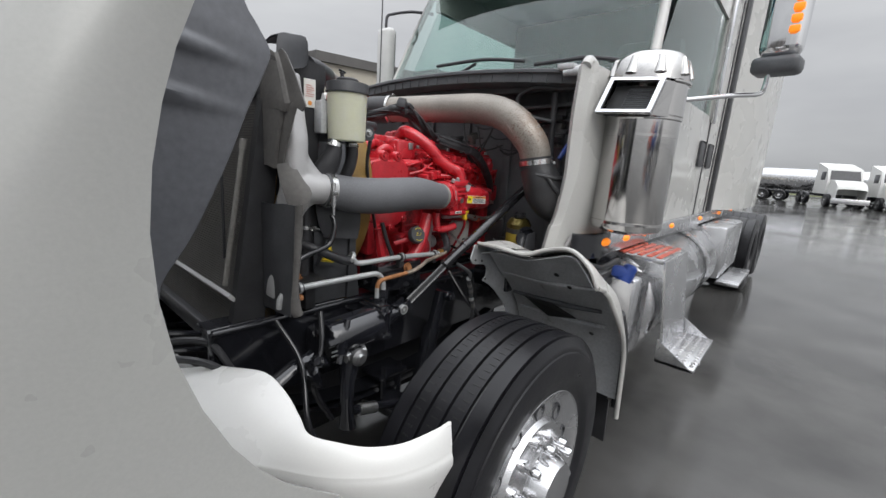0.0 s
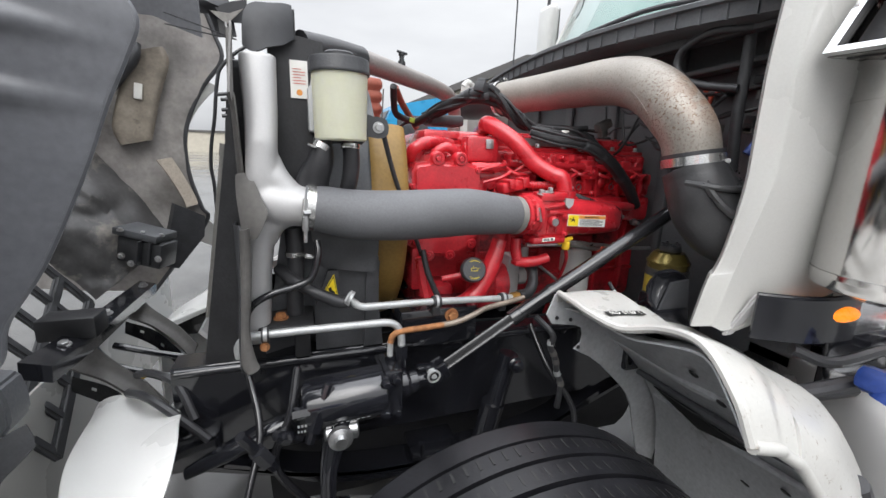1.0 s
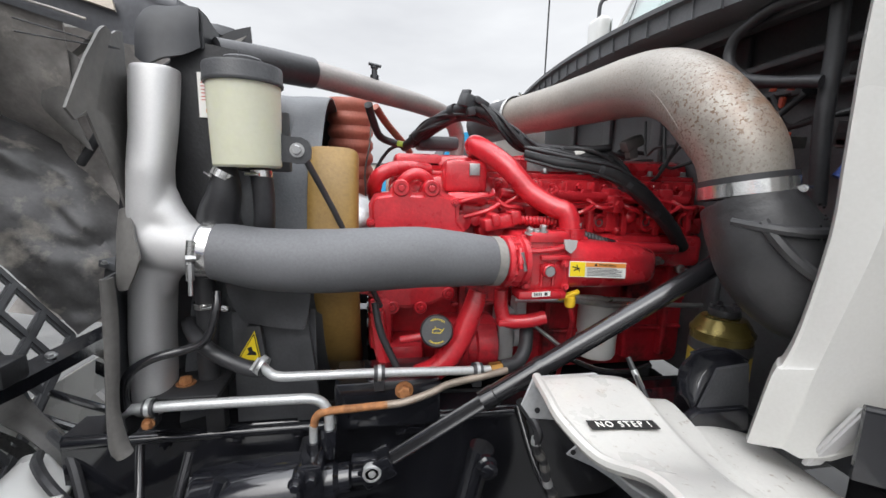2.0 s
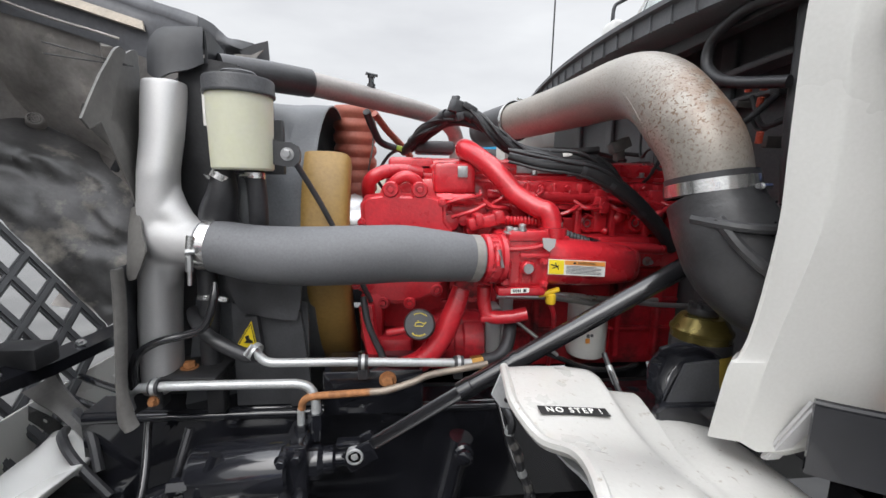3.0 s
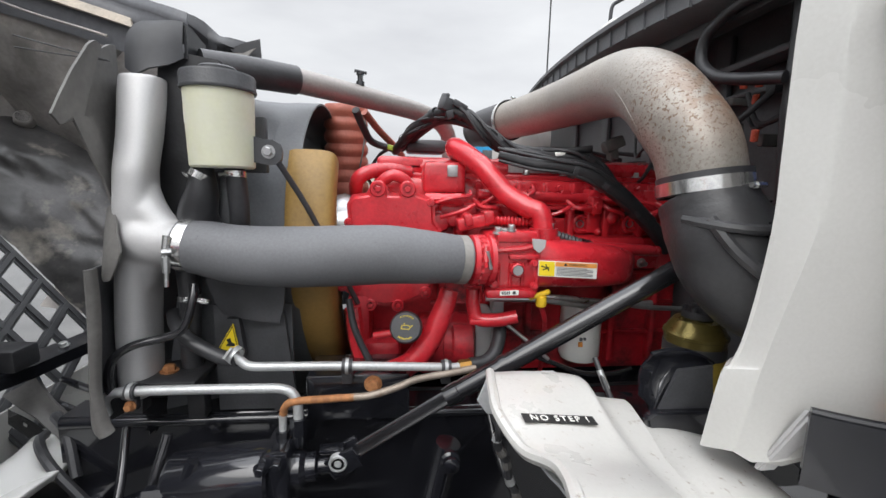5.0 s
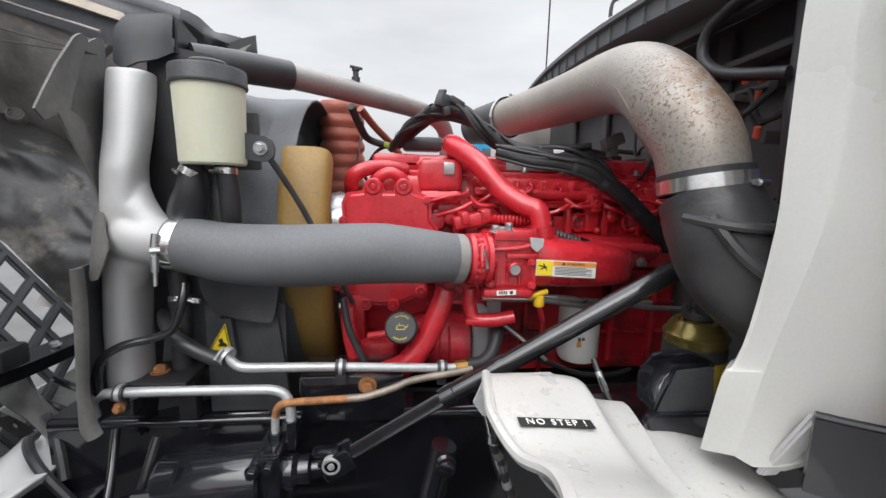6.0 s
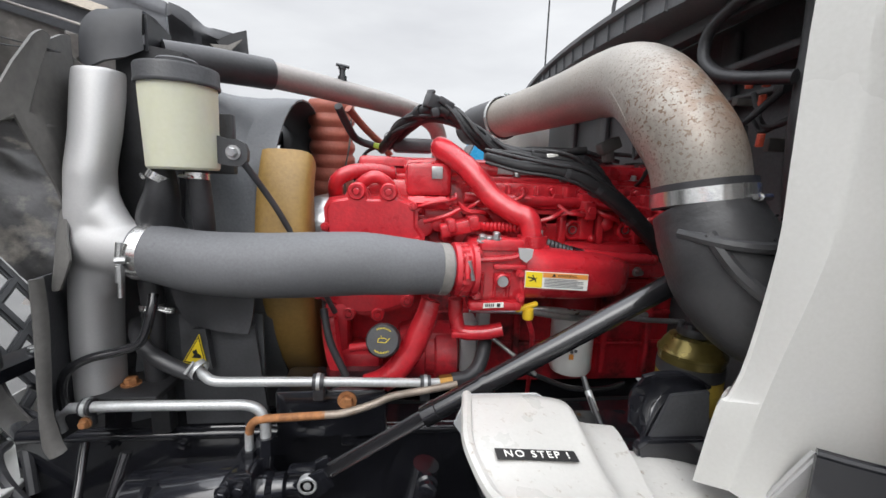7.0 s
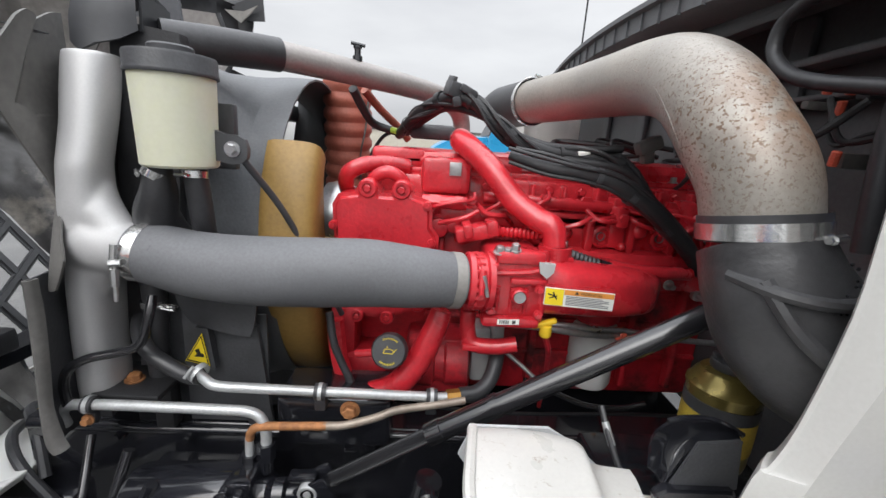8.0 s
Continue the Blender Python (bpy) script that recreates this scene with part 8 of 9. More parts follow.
    for pts, m, lab in (([(0.441, 2.3, 2.098), (0.508, 2.3, 2.127), (0.569, 2.3, 2.144), (0.574, 2.3, 2.049), (0.516, 2.3, 2.046), (0.468, 2.3, 2.066)], SHEETING, "turned-over black tip of the sheeting"),
                        ([(0.426, 2.28, 2.077), (0.5, 2.28, 2.075), (0.557, 2.28, 2.101), (0.519, 2.28, 2.062), (0.488, 2.28, 2.032), (0.46, 2.28, 2.05)], PALE_RUBBER, "pale underside of the turned-over tip"),
                        ([(0.202, 2.28, 2.146), (0.226, 2.28, 2.156), (0.242, 2.28, 2.118), (0.258, 2.28, 2.079), (0.219, 2.28, 2.066), (0.208, 2.28, 2.105)], PALE_RUBBER, "pale fold of the sheeting")):
        part("folded_tip", plate(bmesh.new(), pts, 0.005), m, t, lab)


hood()


# ---- cab ----
def cab():
    t = thing("truck_cab", "white conventional truck cab with a sleeper and tinted windscreen", "truck cab", (4.0, YC, 0.9))
    R, Y0, Y1 = 6.4, 0.74, 2.66
    # bulkhead and cowl
    bm = bmesh.new()
    box(bm, (2.02, 0.80, 0.95), (2.08, 2.60, 1.93), 0.02)
    wall = part("bulkhead", bm, GREYBLACK, t)
    for k in range(5):
        bm = bmesh.new()
        box(bm, (2.0, 1.0 + 0.3 * k, 1.1), (2.019, 1.05 + 0.3 * k, 1.9), 0.008)
        part("stiffener", bm, GREYBLACK, wall)
    # cowl: a sloping tray that ends in a ribbed drip lip over the engine bay
    rows = []
    for back, dx, dz in ((1, 0.0, 0.035), (0, 0.20, 0.020), (0, 0.06, 0.008), (0, 0.012, 0.004), (0, 0.0, -0.002), (0, 0.0, -0.014), (0, 0.014, -0.017), (0, 0.016, -0.055), (0, 0.030, -0.062), (0, 0.10, -0.070)):
        row = []
        for k in range(13):
            Y = 0.84 + 1.72 * k / 12
            u = (Y - YC) / 0.7
            row.append((2.09 if back else 1.745 + 0.05 * u * u + dx, Y, 1.967 - 0.024 * u * u + dz))
        rows.append(row)
    cowl = part("cowl_top", sheet(bmesh.new(), [spline(r, 2) for r in rows], 0.005), GREYBLACK, t, "dark grey plastic cowl with a ribbed lip")
    for k in range(24):
        Y = 0.88 + 1.64 * k / 23
        u = (Y - YC) / 0.7
        x, z = 1.745 + 0.05 * u * u, 1.967 - 0.024 * u * u
        bm = bmesh.new()
        box(bm, (x + 0.010, Y - 0.002, z - 0.058), (x + 0.020, Y + 0.002, z - 0.014), 0)
        part("cowl_rib", bm, GREYBLACK, cowl)
    bm = bmesh.new()
    box(bm, (1.86, 0.84, 1.86), (1.90, 2.56, 1.92), 0.008)
    part("cowl_beam", bm, PLASTIC, t)
    bm = bmesh.new()
    tube(bm, [(1.78, 0.93, 1.915), (1.80, 0.88, 1.925), (1.86, 0.86, 1.94)], [0.012, 0.02, 0.03], 10)
    box(bm, (1.77, 0.88, 1.93), (1.87, 0.96, 1.955), 0.008)
    part("hinge_cap", bm, PALE, t, "pale hinge cap")
    # windscreen with its frame and visor
    z0, z1, xb, xt = 2.005, 2.86, 2.08, 2.48
    glass_ = []
    for f in (0, 0.5, 1.0):
        row = []
        for k in range(9):
            u = (k - 4) / 4
            row.append((xb + (xt - xb) * f + 0.17 * u * u, YC + u * (0.97 - 0.08 * f), z0 + (z1 - z0) * f - 0.07 * u * u * (1 - f)))
        glass_.append(row)
    g = part("windscreen", sheet(bmesh.new(), smooth_rows(glass_, 3, 3), 0.006), GLASS, t, "tinted glass windscreen")
    g.visible_shadow = False
    for s in (-1, 1):
        q = [V(xb + 0.20, YC + s * 0.975, z0 - 0.05), V(xb + 0.20 + 0.2, YC + s * 0.935, (z0 + z1) / 2), V(xt + 0.20, YC + s * 0.89, z1)]
        part("a_pillar", tube(bmesh.new(), q, 0.028, 10), WHITE, t)
    part("screen_seal", tube(bmesh.new(), [V(*p) + V(-0.006, 0, 0) for p in glass_[0]], 0.014, 8), RUBBER, t)
    rows = [[(xt + 0.15 * ((k - 4) / 4) ** 2 - d, YC + (k - 4) / 4 * 0.95, z) for k in range(9)] for d, z in ((0.0, z1 + 0.05), (0.22, z1 - 0.03), (0.30, z1 - 0.13))]
    part("sun_visor", sheet(bmesh.new(), smooth_rows(rows, 3, 2), 0.012), GREYBLACK, t, "dark sun visor")
    for y, d in ((1.15, 0.055), (1.85, 0.0)):
        bm = tube(bmesh.new(), [(2.03, y, 2.01 - d), (2.04, y - 0.10, 2.03 - d), (2.045, y - 0.22, 2.075 - d)], 0.009, 8)
        tube(bm, [(2.035, y + 0.08, 2.086 - d), (2.045, y - 0.18, 2.094 - d), (2.05, y - 0.34, 2.088 - 1.3 * d), (2.06, y - 0.54, 2.062 - 1.6 * d)], 0.010, 8)
        box(bm, (2.0, y - 0.03, 1.99 - d), (2.07, y + 0.05, 2.025 - d), 0.01)
        part("wiper", bm, RUBBER, t)
    # shell: sides, roof, back, floor
    for s, Y in ((-1, Y0), (1, Y1)):
        bm = plate(bmesh.new(), [(x, Y, z) for x, z in ((2.08, 1.18), (2.08, 2.0), (R, 2.0), (R, 1.18))], 0.05, (0, -s, 0))
        plate(bm, [(x, Y, z) for x, z in ((4.0, 2.0), (4.0, 3.05), (R, 3.35), (R, 2.0))], 0.05, (0, -s, 0))
        plate(bm, [(x, Y, z) for x, z in ((2.75, 2.72), (2.75, 2.95), (4.0, 3.05), (4.0, 2.72))], 0.05, (0, -s, 0))
        part("side_panel", bm, WHITE, t)
        bm = plate(bmesh.new(), [(x, Y - s * 0.012, z) for x, z in ((2.42, 2.0), (2.78, 2.74), (4.0, 2.74), (4.0, 2.0))], 0.006, (0, -s, 0))
        w = part("side_window", bm, GLASS, t, "tinted side window")
        w.visible_shadow = False
        for x, top in ((2.40, 2.0), (4.06, 2.0), (4.5, 3.0)):
            bm = bmesh.new()
            box(bm, (x, Y - 0.008, 1.21), (x + 0.012, Y + 0.008, top), 0.002)
            part("door_seam", bm, RUBBER, t)
        for x in (3.80, 4.14):
            bm = bmesh.new()
            box(bm, (x, Y + s * 0.004 - 0.008, 1.60), (x + 0.20, Y + s * 0.004 + 0.008, 1.80), 0.02)
            part("door_handle", bm, PLASTIC, t, "black recessed door handle")
        bm = bmesh.new()
        box(bm, (4.03, Y + s * 0.02 - 0.015, 1.95), (4.09, Y + s * 0.02 + 0.015, 2.9), 0.01)
        part("grab_rail", bm, CHROME, t, "chrome vertical rail")
        bm = sheet(bmesh.new(), [[(4.75, Y + s * 0.012, z), (5.0, Y + s * 0.10, z), (5.35, Y + s * 0.19, z), (6.5, Y + s * 0.22, z)] for z in (1.22, 2.2, 3.25)], 0.012)
        part("sleeper_panel", bm, WHITE, t, "flared white sleeper side panel")
        bm = bmesh.new()
        box(bm, (4.62, Y + s * 0.012 - 0.02, 1.2), (4.74, Y + s * 0.012 + 0.02, 3.2), 0.02)
        part("gap_strip", bm, PLASTIC, t, "dark gap strip before the sleeper")
    bm = bmesh.new()
    box(bm, (2.75, Y0, 2.93), (R, Y1, 3.0), 0.03)
    box(bm, (R - 0.05, Y0, 1.18), (R, Y1, 3.3), 0.02)
    box(bm, (3.5, Y0, 3.0), (R, Y1, 3.35), 0.1)
    part("roof", bm, WHITE, t)
    bm = bmesh.new()
    box(bm, (2.08, Y0 + 0.05, 1.10), (R, Y1 - 0.05, 1.18), 0.01)
    box(bm, (2.10, Y0 + 0.06, 1.75), (2.45, Y1 - 0.06, 1.98), 0.03)
    box(bm, (3.9, Y0 + 0.06, 1.18), (4.0, Y1 - 0.06, 2.9), 0.02)
    for y in (1.2, 2.2):
        box(bm, (3.2, y - 0.25, 1.2), (3.75, y + 0.25, 1.75), 0.06)
        box(bm, (3.65, y - 0.25, 1.7), (3.8, y + 0.25, 2.55), 0.06)
    part("cab_interior", bm, INTERIOR, t, "grey seats and dashboard")
    # aerial
    part("aerial", tube(bmesh.new(), [(1.88, 2.30, 1.95), (1.88, 2.30, 3.0), (1.87, 2.30, 4.2)], 0.004, 6), PLASTIC, t)


cab()


def cowl_panel(mir=False):
    def q(p):
        return (p[0], 2 * YC - p[1], p[2]) if mir else p
    t = thing("cowl_panel", "white painted side cowl panel with a soft crease" if not mir else "far white side cowl panel", "body panel", q((1.8, 0.8, 1.13)), "side cowl panels")
    # columns: free edge, first crease, second crease, cab side
    rows = [[(1.703, 0.805, 1.925), (1.742, 0.775, 1.935), (1.83, 0.752, 1.925), (2.09, 0.735, 1.905)],
            [(1.698, 0.811, 1.756), (1.726, 0.777, 1.743), (1.83, 0.755, 1.74), (2.09, 0.735, 1.74)],
            [(1.7, 0.812, 1.644), (1.731, 0.778, 1.638), (1.825, 0.756, 1.637), (2.09, 0.735, 1.637)],
            [(1.702, 0.812, 1.561), (1.731, 0.778, 1.56), (1.82, 0.756, 1.56), (2.09, 0.735, 1.56)],
            [(1.706, 0.815, 1.467), (1.729, 0.781, 1.47), (1.819, 0.759, 1.473), (2.09, 0.735, 1.473)],
            [(1.708, 0.835, 1.325), (1.716, 0.801, 1.337), (1.818, 0.779, 1.342), (2.09, 0.735, 1.342)],
            [(1.700, 0.846, 1.262), (1.7135, 0.8115, 1.280), (1.8125, 0.788, 1.288), (2.062, 0.7385, 1.27)],
            [(1.689, 0.850, 1.243), (1.7125, 0.8155, 1.256), (1.81, 0.792, 1.264), (2.05, 0.74, 1.24)],
            [(1.692, 0.875, 1.11), (1.713, 0.841, 1.123), (1.735, 0.829, 1.112), (1.763, 0.811, 1.125)]]
    cols = list(zip(*[[q(p) for p in r] for r in rows]))
    cols = [spline(c, 3) for c in cols]
    rows = []
    for e, a, b, d in zip(*cols):
        rows.append([e, e.lerp(a, 0.25), e.lerp(a, 0.90), a, a.lerp(b, 0.06), a.lerp(b, 0.5), a.lerp(b, 0.92), b.lerp(d, 0.06), b.lerp(d, 0.4), d])
    part("panel", shell(bmesh.new(), rows, 0.007), WHITE, t)
    back = V(0.035, -0.03 if mir else 0.03, 0)
    flange = [[r[0], r[0] + back * 0.4 + V(-0.002, 0, 0), r[0] + back] for r in rows]
    part("return_flange", shell(bmesh.new(), flange, 0.005), WHITE, t)
    part("top_knob", tube(bmesh.new(), [q((1.715, 0.80, 1.92)), q((1.74, 0.80, 1.945)), q((1.77, 0.79, 1.93))], 0.022, 10), WHITE, t)
    if not mir:
        bm = bmesh.new()
        plate(bm, [(1.745, 0.838, 1.098), (1.768, 0.832, 1.104), (1.786, 0.782, 1.212), (1.764, 0.790, 1.226)], 0.010, (0.2, -1, -0.3))
        bmesh.ops.bevel(bm, geom=list(bm.edges), offset=0.003, segments=2, affect="EDGES")
        part("corner_clip", bm, CAST, t, "chipped bare aluminium corner clip")


cowl_panel()
cowl_panel(True)


def skirt():
    t = thing("cab_skirt", "dark skirt under the cab with lit amber marker lamps", "skirt panel", (2.5, 0.75, 1.1))
    rows = [[(1.765, 0.784, z), (1.80, 0.758, z), (1.86, 0.722, z + 0.001), (1.93, 0.708, z + 0.002), (2.0, 0.705, z + 0.002)] for z in (1.222, 1.205, 1.165, 1.115)]
    bm = sheet(bmesh.new(), smooth_rows(rows, 3, 1), 0.010)
    tube(bm, [p + V(0, -0.002, 0.002) for p in spline(rows[0], 3)], 0.006, 8, 0)
    part("front_section", bm, GLOSS, t, "dark glossy front section")
    bm = bmesh.new()
    box(bm, (2.0, 0.70, 1.12), (6.4, 0.73, 1.215), 0.008)
    part("panel", bm, BRUSHED, t)
    bm = bmesh.new()
    box(bm, (2.0, 0.73, 0.95), (6.4, 0.75, 1.14), 0.008)
    part("under_panel", bm, GLOSS, t)
    bm = bmesh.new()
    bmesh.ops.create_uvsphere(bm, u_segments=18, v_segments=10, radius=0.032, matrix=Matrix.Translation((1.945, 0.698, 1.187)) @ Matrix.Rotation(radians(-14), 4, "Z") @ Matrix.Diagonal((1.25, 0.45, 0.62, 1)))
    part("amber_lamp", bm, AMBER, t, "large lit amber lamp")
    for x, z in ((2.25, 1.178), (2.58, 1.176), (3.2, 1.176), (4.2, 1.17), (5.2, 1.17), (6.1, 1.17)):
        bm = bmesh.new()
        bmesh.ops.create_uvsphere(bm, u_segments=14, v_segments=8, radius=0.03, matrix=Matrix.Translation((x, 0.70, z)) @ Matrix.Diagonal((1.5, 0.5, 0.6, 1)))
        part("amber_lamp", bm, AMBER, t, "small lit amber lamp")
    part("battery_cable", tube(bmesh.new(), [(1.86, 0.74, 1.09), (1.95, 0.70, 1.06), (2.1, 0.68, 1.08), (2.2, 0.7, 1.05)], 0.014, 8), RUBBER, t)


skirt()


def fuel_tank():
    t = thing("fuel_tank", "polished aluminium fuel tank with steps and straps under the cab", "fuel tank", (3.0, 0.85, 0.5))
    part("tank", lathe(bmesh.new(), [(0.20, 0), (0.275, 0.012), (0.292, 0.03), (0.292, 1.87), (0.275, 1.9), (0.2, 1.91)], (2.28, 0.80, 0.80), (1, 0, 0), 44), BRUSHED, t)
    for x in (2.75, 3.65):
        part("strap", ring(bmesh.new(), (x, 0.80, 0.80), (1, 0, 0), 0.294, 0.05, 0.006, 44), GLOSS, t, "black tank strap")
    bm = bmesh.new()
    box(bm, (2.24, 0.50, 1.075), (2.72, 0.76, 1.10), 0.006)
    st = part("top_step", bm, BRUSHED, t, "tread plate with red worn stripes")
    for k in range(5):
        bm = bmesh.new()
        box(bm, (2.26, 0.52 + 0.045 * k, 1.100), (2.70, 0.545 + 0.045 * k, 1.106), 0.002)
        part("grip_strip", bm, REDLENS, st)
    bm = bmesh.new()
    plate(bm, [(2.24, 0.50, 1.09), (2.72, 0.50, 1.09), (2.72, 0.44, 0.60), (2.24, 0.44, 0.60)], 0.01, (0, -1, 0))
    part("step_riser", bm, BRUSHED, t)
    bm = bmesh.new()
    box(bm, (2.22, 0.28, 0.575), (2.76, 0.46, 0.60), 0.006)
    for k in range(12):
        for j in range(4):
            lathe(bm, [(0.010, 0), (0.009, 0.006), (0.006, 0.006)], (2.26 + 0.041 * k, 0.30 + 0.04 * j, 0.60), (0, 0, 1), 8)
    plate(bm, [(2.22, 0.28, 0.58), (2.22, 0.46, 0.58), (2.22, 0.46, 0.70)], 0.008, (1, 0, 0))
    plate(bm, [(2.75, 0.28, 0.58), (2.75, 0.46, 0.58), (2.75, 0.46, 0.70)], 0.008, (1, 0, 0))
    part("lower_step", bm, BRUSHED, t, "pierced aluminium step")
    bm = bmesh.new()
    box(bm, (2.02, 0.55, 0.62), (2.26, 0.95, 1.02), 0.02)
    part("battery_box", bm, BRUSHED, t)
    bm = bmesh.new()
    box(bm, (1.90, 0.55, 1.03), (1.99, 0.64, 1.09), 0.02, (0, 20, 0))
    lathe(bm, [(0.03, 0), (0.03, 0.07), (0.02, 0.08)], (1.92, 0.58, 1.03), (0.3, -0.2, 0.9), 14)
    part("blue_filler", bm, NAVY, t, "dark blue plastic filler cap")
    bm = bmesh.new()
    tube(bm, [(1.80, 0.70, 1.0), (1.9, 0.66, 1.03), (2.05, 0.62, 1.06)], 0.016, 8)
    tube(bm, [(1.82, 0.74, 0.97), (1.95, 0.70, 0.98), (2.1, 0.66, 1.0)], 0.02, 8)
    part("line", bm, RUBBER, t)
    t = thing("rear_step_box", "bright metal battery box with a step behind the tank", "step box", (4.7, 0.8, 0.5))
    bm = bmesh.new()
    box(bm, (4.4, 0.50, 0.62), (5.5, 1.0, 1.10), 0.03)
    part("box_body", bm, BRUSHED, t)
    bm = bmesh.new()
    box(bm, (4.4, 0.34, 0.58), (5.3, 0.52, 0.61), 0.006)
    part("step", bm, BRUSHED, t)


fuel_tank()


def rear_wheels():
    for k, x in enumerate((6.9, 8.2)):
        for y, s in ((0.72, -1), (2.68, 1)):
            w = part("rear_wheel", tyre_mesh(V(x, y, 0.545), s, half=0.26), TYRE, TRUCK, "dark ribbed rear tyre")
            part("rim", lathe(bmesh.new(), [(0.29, 0.0), (0.29, 0.22), (0.25, 0.15), (0.15, 0.12), (0.1, 0.2), (0.02, 0.21)], (x, y, 0.545), (0, s, 0), 30), BRUSHED, w, "polished rim")


rear_wheels()


def air_cleaner():
    t = thing("air_cleaner", "polished steel air cleaner canister with a slotted rain hood", "air cleaner", (1.96, 0.62, 1.25))
    c = V(1.96, 0.628, 1.265)
    part("canister", lathe(bmesh.new(), [(0.09, -0.02), (0.145, 0.0), (0.150, 0.01), (0.150, 0.46), (0.154, 0.465), (0.154, 0.475), (0.14, 0.48)], c, (0, 0, 1), 56), POLISHED, t)
    bm = lathe(bmesh.new(), [(0.150, 0.475), (0.155, 0.48), (0.155, 0.51), (0.155, 0.54), (0.155, 0.57), (0.155, 0.60), (0.165, 0.605), (0.165, 0.612), (0.160, 0.616), (0.156, 0.64), (0.146, 0.69), (0.125, 0.72), (0.085, 0.735), (0.02, 0.74)], c, (0, 0, 1), 48)
    mouth = [f for f in bm.faces if f.calc_center_median().x < 1.875 and 1.745 < f.calc_center_median().z < 1.874 and 0.5 < f.calc_center_median().y < 0.745]
    bmesh.ops.delete(bm, geom=mouth, context="FACES")
    head = part("dome", bm, POLISHED, t, "bright rain hood")
    # projecting inlet: a slanted frame with a dark slotted mouth
    o = [V(1.76, 0.752, 1.742), V(1.76, 0.538, 1.735), V(1.81, 0.515, 1.868), V(1.81, 0.722, 1.882)]
    back = [V(1.86, 0.74, 1.742), V(1.88, 0.50, 1.735), V(1.90, 0.49, 1.868), V(1.88, 0.73, 1.882)]
    mid = sum(o, V(0, 0, 0)) / 4
    nrm = (o[1] - o[0]).cross(o[3] - o[0]).normalized()
    nrm = nrm if nrm.x < 0 else -nrm
    bm = bmesh.new()
    for k in range(4):
        a, b = o[k], o[(k + 1) % 4]
        ia, ib = mid.lerp(a, 0.84), mid.lerp(b, 0.84)
        plate(bm, [a, b, ib, ia], 0.014, nrm)
    part("inlet_frame", bm, CHROME, head, "chrome inlet frame", smooth=False)
    for k in range(4):
        a, b = o[k] - nrm * 0.006, o[(k + 1) % 4] - nrm * 0.006
        part("inlet_cheek", plate(bmesh.new(), [a, b, back[(k + 1) % 4], back[k]], 0.004), POLISHED, head, smooth=False)
    # dark sheet put in for the shade inside the mouth
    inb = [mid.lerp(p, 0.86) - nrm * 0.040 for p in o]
    part("inlet_shade", plate(bmesh.new(), inb, 0.006, nrm), LOOM, head, "dark sheet for the mouth's shade", smooth=False)
    for k in range(12):
        f = 0.10 + 0.07 * k
        a, b = inb[0].lerp(inb[3], f).lerp(inb[1].lerp(inb[2], f), 0.34), inb[0].lerp(inb[3], f).lerp(inb[1].lerp(inb[2], f), 0.97)
        part("inlet_slat", tube(bmesh.new(), [a + nrm * 0.01, b + nrm * 0.01], 0.0030, 6, 0), GREYBLACK, head)
    for k in range(9):
        a = math.tau * k / 9 + 0.2
        d = V(math.cos(a), math.sin(a), 0)
        bm = tube(bmesh.new(), [c + d * 0.150 + V(0, 0, 0.632), c + d * 0.138 + V(0, 0, 0.70)], [0.024, 0.012], 10, 0)
        part("dome_flute", bm, POLISHED, head)
    for z in (0.40, 0.03):
        part("band", ring(bmesh.new(), c + V(0, 0, z), (0, 0, 1), 0.150, 0.012, 0.002, 52), POLISHED, t)


air_cleaner()


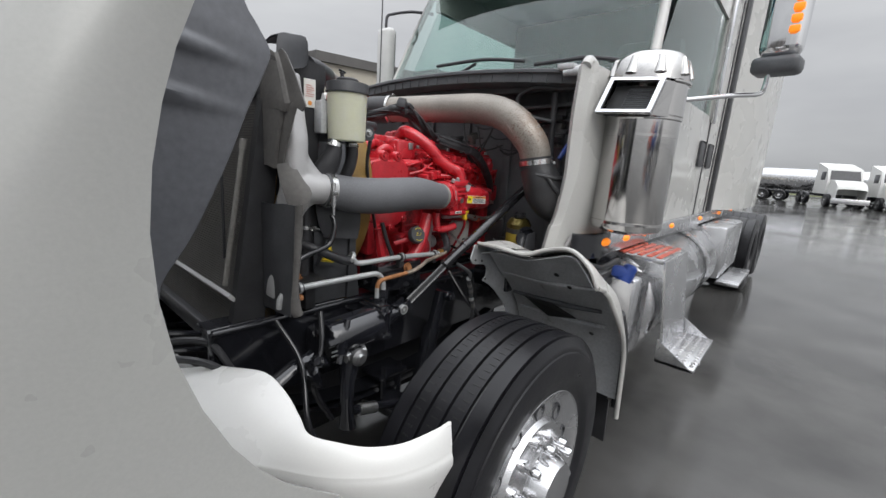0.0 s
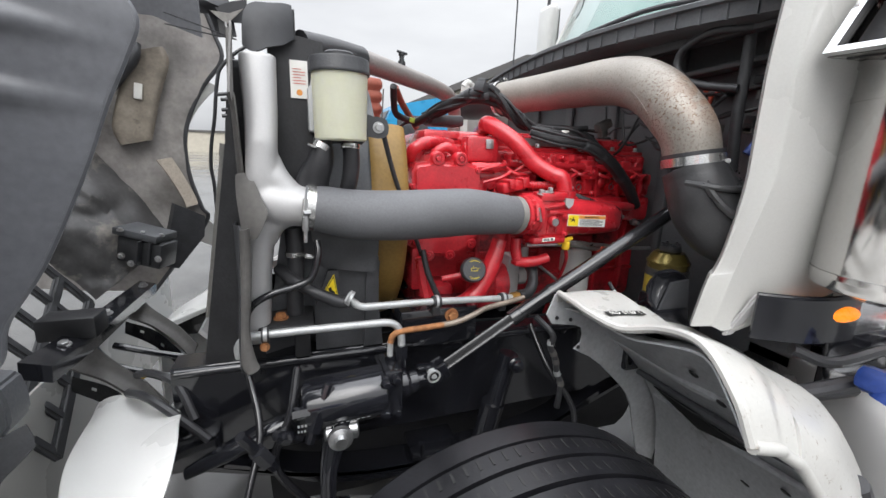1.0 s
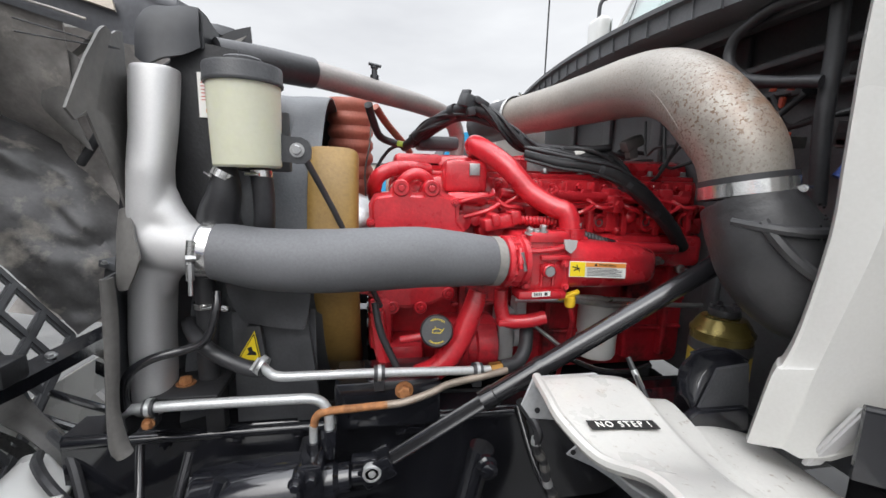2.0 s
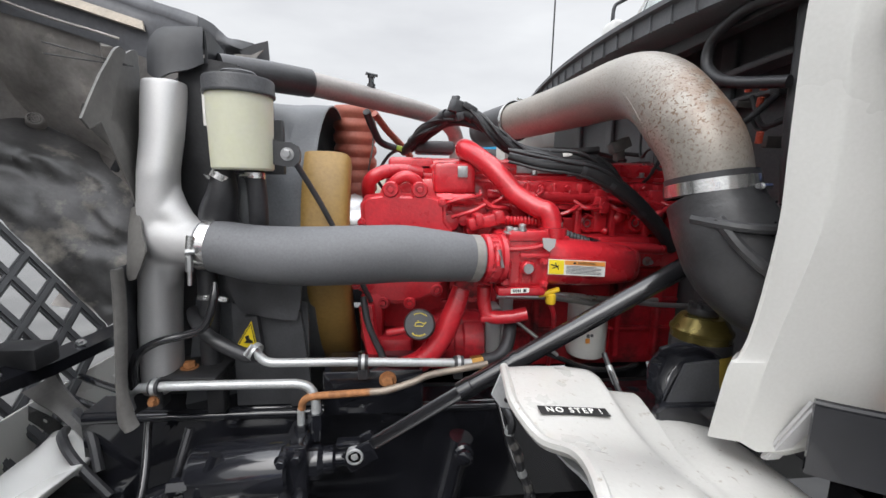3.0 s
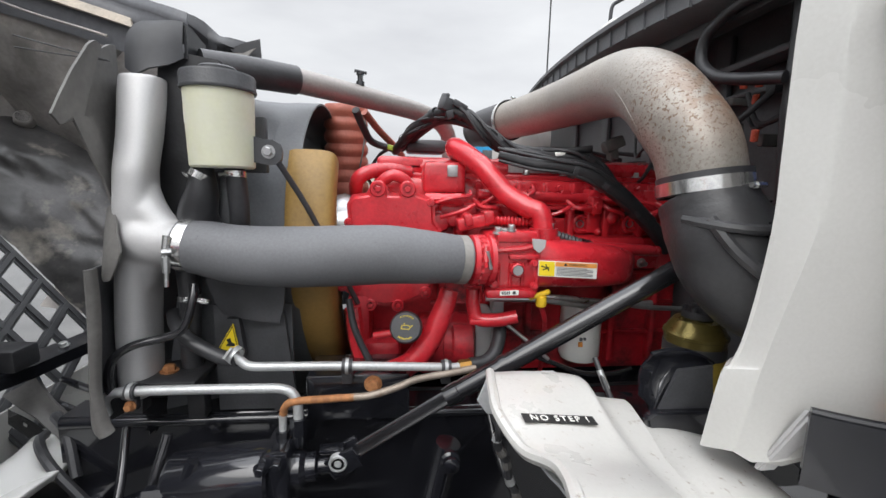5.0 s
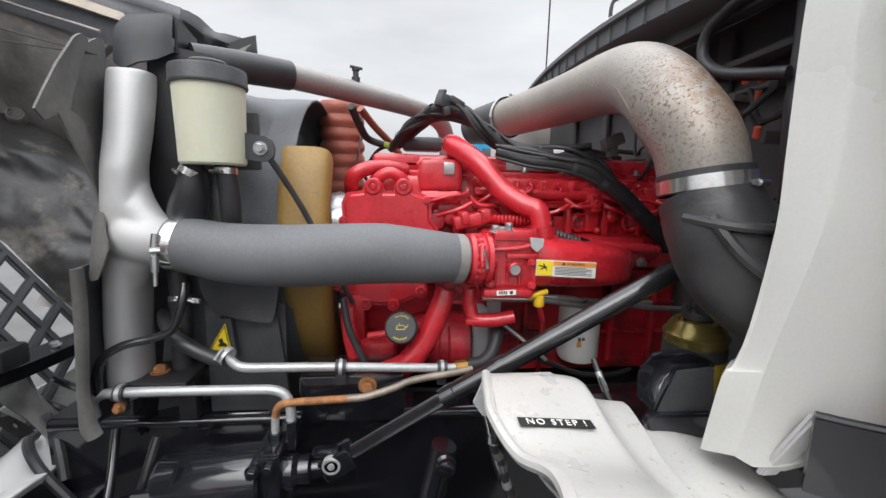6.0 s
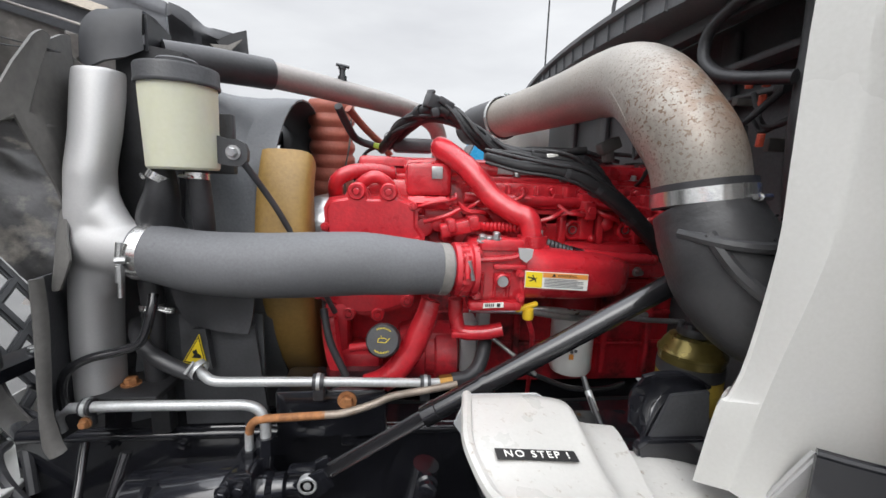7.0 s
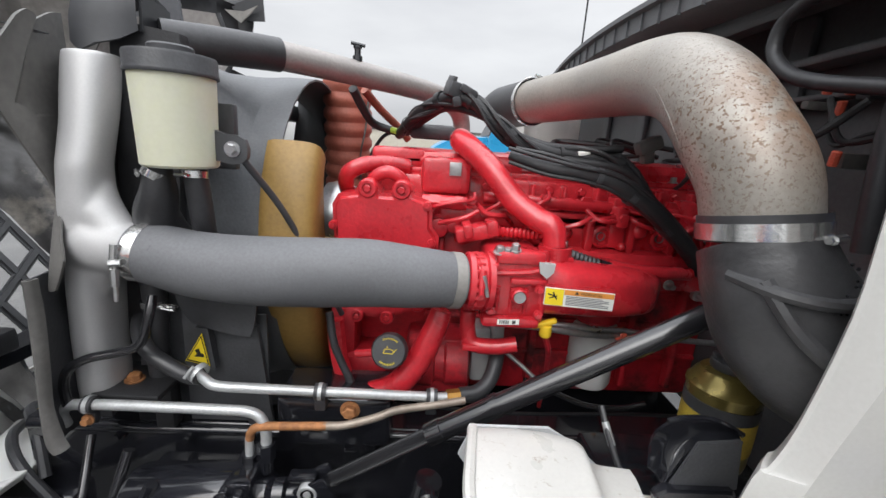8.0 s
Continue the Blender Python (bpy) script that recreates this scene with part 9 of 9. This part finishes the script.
def mirrors():
    t = thing("side_mirror", "chrome west-coast door mirror with amber lamps on its back", "mirror", (2.6, 0.4, 1.9), "door mirrors")
    part("arm", tube(bmesh.new(), [(2.46, 0.735, 1.885), (2.52, 0.62, 1.90), (2.78, 0.44, 1.955), (2.95, 0.345, 1.985), (2.965, 0.325, 2.02), (2.96, 0.32, 2.10)], 0.013, 10), CHROME, t)
    part("bracket", tube(bmesh.new(), [(2.44, 0.76, 1.88), (2.47, 0.69, 1.89)], 0.028, 8, 0), RUBBER, t)
    bm = bmesh.new()
    box(bm, (2.91, 0.195, 2.17), (3.05, 0.385, 2.90), 0.05, (0, 0, -8), segs=4)
    part("housing", bm, CHROME, t)
    bm = bmesh.new()
    box(bm, (2.90, 0.185, 2.085), (3.06, 0.40, 2.175), 0.03, (0, 0, -8), segs=3)
    part("lower_cap", bm, GREYBLACK, t, "dark plastic lower cap")
    for k in range(6):
        bm = bmesh.new()
        box(bm, (2.872, 0.222, 2.27 + 0.052 * k), (2.90, 0.268, 2.305 + 0.052 * k), 0.008, (0, 0, -8))
        part("amber_lamp", bm, AMBER, t, "lit amber lamp")
    t = thing("side_mirror", "white far-side door mirror on a black arm", "mirror", (2.5, 3.0, 2.0), "door mirrors")
    bm = bmesh.new()
    box(bm, (2.50, 2.96, 2.08), (2.59, 3.13, 2.60), 0.035, segs=3)
    part("housing", bm, CAN_WHITE, t)
    part("arm", tube(bmesh.new(), [(2.72, 2.66, 2.70), (2.66, 2.86, 2.735), (2.58, 3.02, 2.72), (2.545, 3.045, 2.69), (2.54, 3.05, 2.58)], 0.012, 8), PLASTIC, t)
    part("glass", plate(bmesh.new(), [(2.594, 2.98, 2.10), (2.594, 3.11, 2.10), (2.594, 3.11, 2.58), (2.594, 2.98, 2.58)], 0.004, (1, 0, 0)), CHROME, t)


mirrors()

# ---- far side of the yard ----
warehouse(19.8, 34.2, 30, 16, 6.3)
warehouse(-10, 115, 20, 150, 4.4)
for x, y, h, lab, tr in ((52, 8.5, -95, "white road tractor with a silver tank trailer", "tank"), (44, -2.4, 18, "white road tractor parked across the yard", None), (45, -5.4, 14, "white road tractor parked across the yard", None), (46.5, -8.6, 12, "white road tractor parked across the yard", None), (48, -12, 10, "white road tractor parked across the yard", None)):
    parked_truck(x, y, h, CAN_WHITE, lab, tr)
parked_truck(1.15, 11.6, 0, BLUE, "bright blue truck parked beside the warehouse", None, low=0.87)
parked_truck(6.6, 14.8, 0, CAN_WHITE, "white road tractor parked before the warehouse", None, low=1.16)
parked_truck(-16, 30, 60, CAN_WHITE, "white road tractor with a long pale trailer", "box")
# unseen trucks behind the camera, added for the chrome to reflect
for x, y, h, paint, lab in ((-4.5, -10.0, -90, NAVY, "unseen dark blue truck added for reflections"), (-8.2, -10.5, -90, REDLENS, "unseen dull red truck added for reflections"), (-0.8, -10.0, -90, GREYBLACK, "unseen dark grey truck added for reflections")):
    parked_truck(x, y, h, paint, lab, None)
